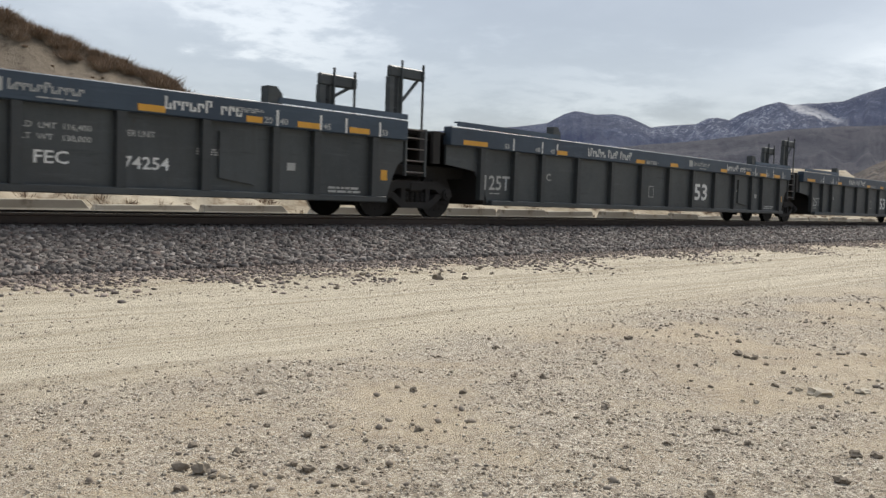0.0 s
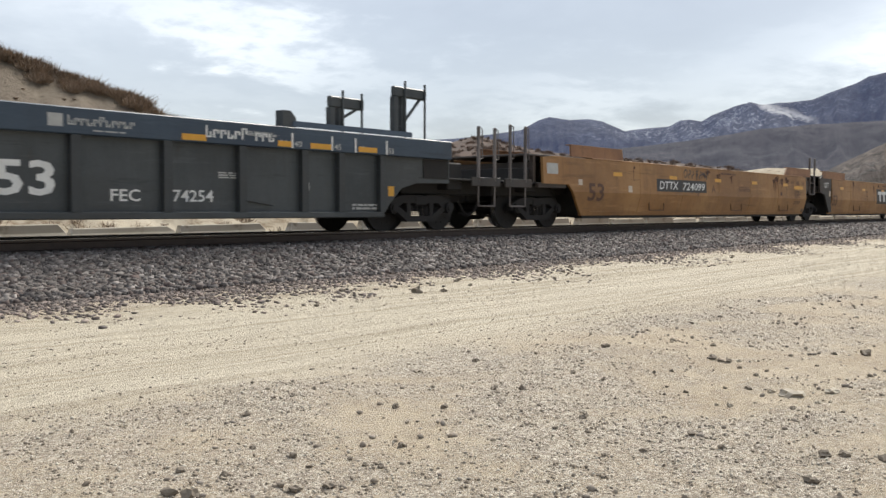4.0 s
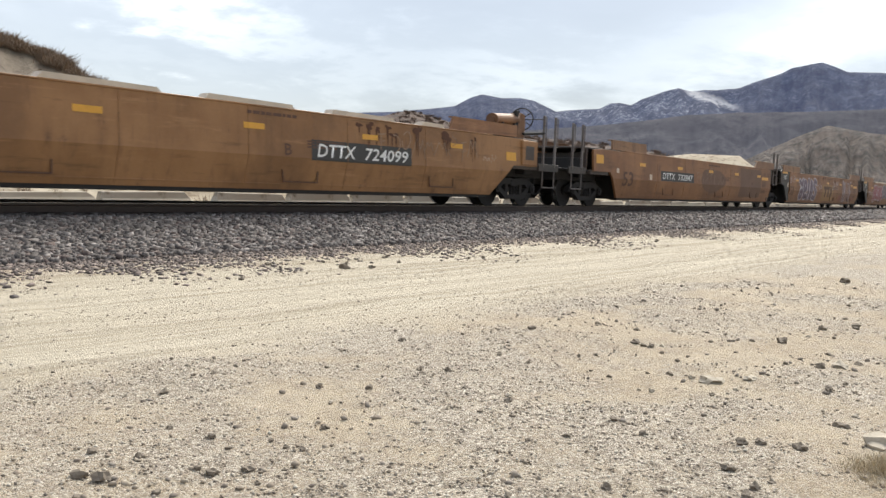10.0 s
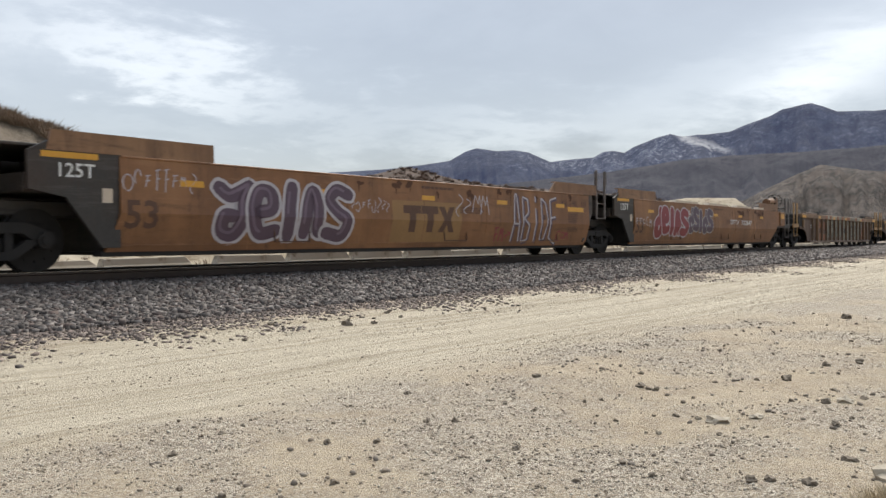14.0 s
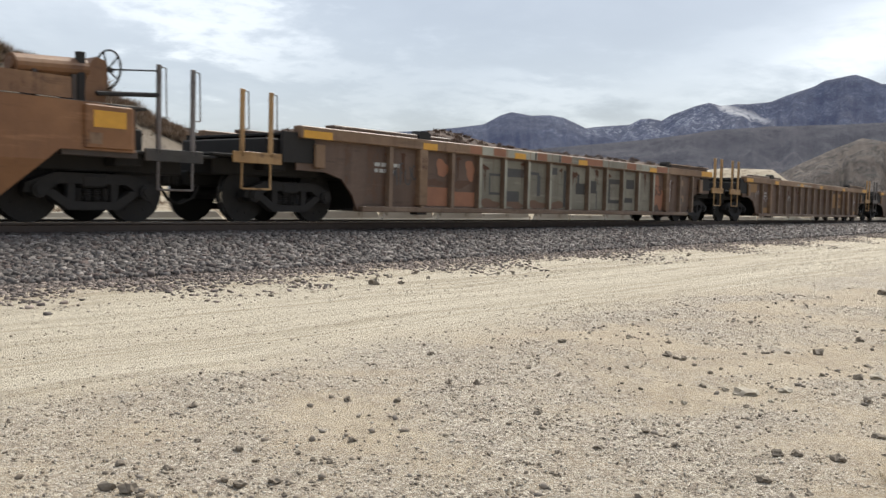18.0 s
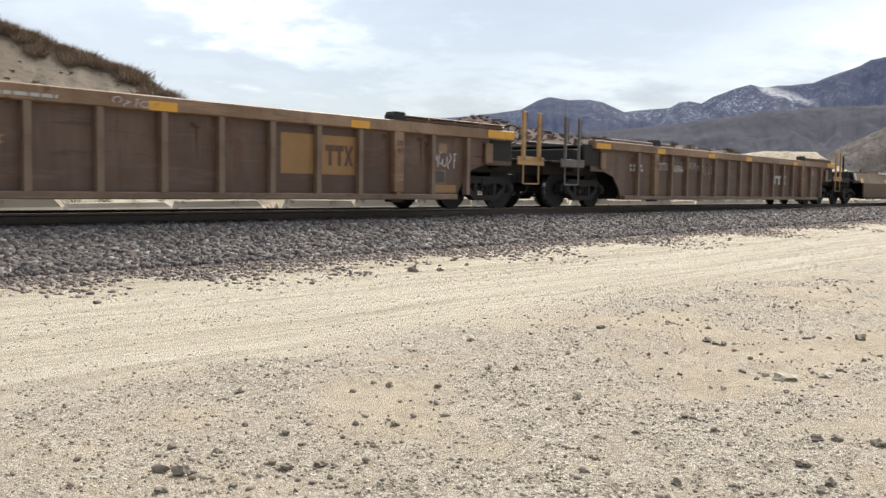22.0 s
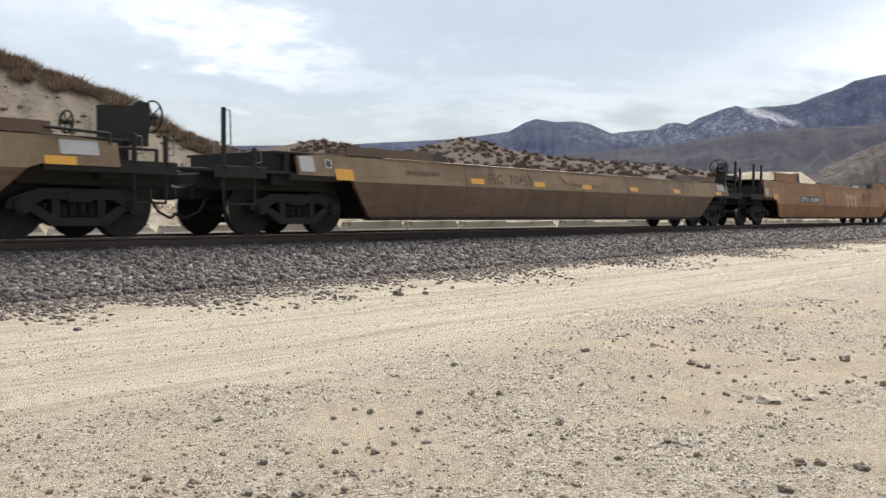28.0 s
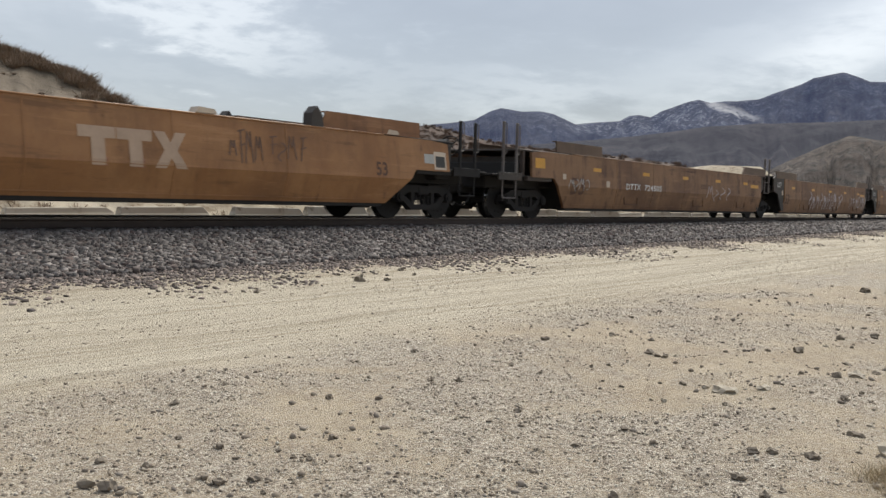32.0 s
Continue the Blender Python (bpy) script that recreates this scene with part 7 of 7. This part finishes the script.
u, sh, fc, L = ribbed_single(230.68, 19.74, 90, "weathered grey-brown ribbed well car with yellow chord marks", (M_POST, M_POST_Y), 2.35)
letters(u, "DTTX", 3.74, 1.28, 0.27, M_LTGREY, sh, 0.64)
letters(u, "658868", 4.66, 1.24, 0.25, M_LTGREY, sh, 0.80)
scrawl(u, 5.75, 6.55, 1.32, 1.66, 9, M_LTGREY, sh, 93, 0.018)
scrawl(u, 6.8, 7.6, 1.05, 1.55, 9, M_LTGREY, sh, 94, 0.018)
block_logo(u, 13.1, 14.55, 0.92, 1.32, M_LTGREY, sh, "worn pale owner's emblem")

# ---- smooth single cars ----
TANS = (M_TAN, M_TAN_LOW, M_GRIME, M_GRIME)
ORA = (M_ORANGE, M_ORANGE, M_GRIME, M_GRIME)


def smooth_single(s, L, mats, label, z_top=1.76, crease=1.18, posts=((1.3, 1.8), (1.95, 2.57)), rise=0.24, gear="plate", rear=((0.7, 1.9), (1.25, 1.9)), marks=True):
    unit, surf = well_unit("well_car", label, s, L, "c", "c", mats, z_top, 0.36, rise, 1.42, crease)
    end_platform(unit, 0.0, -1, mats[3], z=1.34, posts=posts, post_mat=M_GRIME)
    end_platform(unit, L, 1, mats[3], z=1.34, posts=rear, post_mat=M_GRIME, gear=gear)
    panel(unit, -0.30, 0.05, 1.36, 1.70, M_LTGREY, surf, "placard", "scuffed pale patch", 0.006)
    panel(unit, 0.33, 0.50, 1.46, 1.66, M_PALE, surf, "placard", "framed placard", 0.006)
    panel(unit, 0.355, 0.475, 1.485, 1.635, M_BLACK, surf, "placard_face", "", 0.008)
    reflector(unit, 0.56, 1.20, surf, 0.47, 0.26)
    for x in (4.75, 7.30, 9.60, 12.3, 15.2, L - 0.75) if marks else ():
        reflector(unit, x, 1.26, surf, 0.48, 0.15)
    for side in (-1, 1):
        for x, tip in ((3.72, 0.0), (L - 3.75, 0.0)):
            bm = bmesh.new()
            y0, y1 = sorted((side * 1.42, side * 1.18))
            prism(bm, [(x - 0.17, z_top + 0.02), (x + 0.17, z_top + 0.02), (x + 0.12, z_top + rise * 0.75), (x - 0.02, z_top + rise + 0.08), (x - 0.15, z_top + rise * 0.8)], y0, y1)
            part("guide_lug", bm, M_DARKEND, unit, "dark steel guide lug")
    panel(unit, L - 0.5, L + 0.1, 1.45, 1.70, M_LTGREY, surf, "placard", "scuffed pale patch", 0.006)
    return unit, surf, L


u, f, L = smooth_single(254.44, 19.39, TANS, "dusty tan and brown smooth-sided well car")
bars(u, L - 4.4, L - 2.6, 1.4, 1.6, 2, M_DKBROWN, f, 101)
for x in (L - 12, L - 9, L - 6.5):
    bars(u, x, x + 0.7, 1.4, 1.55, 2, M_DKBROWN, f, int(x * 7), "dark worn markings", 0.8)
u, f, L = smooth_single(278.14, 19.25, TANS, "dusty tan and brown smooth-sided well car with orange markers", gear="tall", rear=((0.15, 2.35), (1.15, 2.78), (1.6, 2.5)))
bars(u, 2.6, 4.0, 1.42, 1.58, 1, M_DKBROWN, f, 103)
letters(u, "FEC", 5.43, 1.28, 0.28, M_DKBROWN, f, 0.56)
letters(u, "70453", 6.25, 1.28, 0.28, M_DKBROWN, f, 0.98)
bm = bmesh.new()
bm.faces.new([bm.verts.new((x, 0, z)) for x, z in ((8.86, 1.40), (10.6, 1.40), (11.13, 1.69), (8.47, 1.69))])
lay(u, bm, M_CHORD, f, "side_plate", "tan welded plate below the top edge", 0.012)
u, f, L = smooth_single(301.82, 19.18, ORA, "orange-brown smooth-sided well car with a pale emblem", 2.08, 1.0, ((0.7, 2.75), (1.5, 2.75)), 0.42, "low", ((0.9, 2.72), (1.5, 2.72)), False)
number_board(u, 3.80, 1.12, "DTTX 652386", f, 2.5, 0.31)
block_logo(u, 10.4, 12.35, 0.95, 1.66, M_FADED, f, "faded pale owner's emblem with red foot")
for x in (10.68, 11.33):
    panel(u, x, x + 0.20, 0.94, 1.10, M_RUSTRED, f, "emblem_foot", "worn red emblem foot", 0.006)
scrawl(u, L - 6.0, L - 5.2, 1.1, 1.85, 8, M_GREYPATCH, f, 104, 0.035)
scrawl(u, L - 5.1, L - 4.1, 1.2, 1.85, 8, M_GREYPATCH, f, 105, 0.035)
letters(u, "53", L - 2.14, 1.05, 0.35, M_DKBROWN, f, 0.36)
panel(u, L - 0.15, L + 0.3, 1.3, 1.78, M_CREAM, f, "placard", "cream frame placard", 0.008)
panel(u, L - 0.10, L + 0.25, 1.36, 1.66, M_BLACK, f, "placard_face", "", 0.010)
for a, b in ((L - 6.6, L - 6.15), (L - 1.7, L - 1.3)):
    bm = bmesh.new()
    prism(bm, [(a, 2.12), (b, 2.12), (b - 0.06, 2.22), (a + 0.06, 2.24)], -1.42, -1.2)
    part("edge_cover", bm, M_CREAM, u, "cream lug on the top edge")

J = yellow_car((325.36, 345.2, 364.9), (19.84, 19.7, 19.7), BRN2, "724505", 110)
u, f, L = J[0]
number_board(u, 5.05, 0.99, "DTTX 724505", f, 3.0, 0.36, False)
scrawl(u, 12.0, 14.6, 0.6, 1.5, 9, M_PALE, f, 111, 0.035, "faint pale scrawl")
scrawl(u, 1.6, 2.8, 0.9, 1.4, 8, M_LTGREY, f, 112, 0.03)
u, f, L = J[1]
for i in range(9):
    if i == 5:
        continue
    scrawl(u, 5.9 + i * 1.4, 7.1 + i * 1.4, 0.42, 1.62, 4 + i % 3, M_PALE, f, 120 + i, 0.075, "bold white tall graffiti stroke")


def settle():
    """Bring the bodies, drawn on a tall module, down to their true height over the trucks."""
    done = set()
    for unit, _ in MOVERS:
        for ob in unit.children_recursive:
            if ob.type != "MESH" or ob.data.name in done:
                continue
            done.add(ob.data.name)
            if ob.name.startswith(("wheelset", "bearing_cap")):
                continue
            k, up = (0.90, 0.0) if ob.parent.name.startswith("truck") else (0.83, 0.04)
            ob.data.transform(Matrix(((1, 0, 0, 0), (0, 1, 0, 0), (0, 0, k, up), (0, 0, 0, 1))))


settle()


def motions():
    """The train rolls by towards -x; every wheelset turns with it."""
    whole = [float(t) for t in range(33)]
    c, d = math.cos(radians(HEADING)), math.sin(radians(HEADING))
    for unit, s in MOVERS:
        walk(unit, [(t, pose((s - run(t)) * c, TRACK_Y + (s - run(t)) * d, RAIL_Z + GRADE * (s - run(t)), 0, -math.degrees(GRADE), HEADING)) for t in whole])
    steps = [k / 15 for k in range(481)]
    for w in WHEELSETS:
        x, y, z = w.location
        start = 37.0 * (w.matrix_basis.translation.x > 0)
        walk(w, [(t, pose(x, y, z, 0, start - math.degrees(run(t) / WHEEL_R), 0)) for t in steps])


motions()
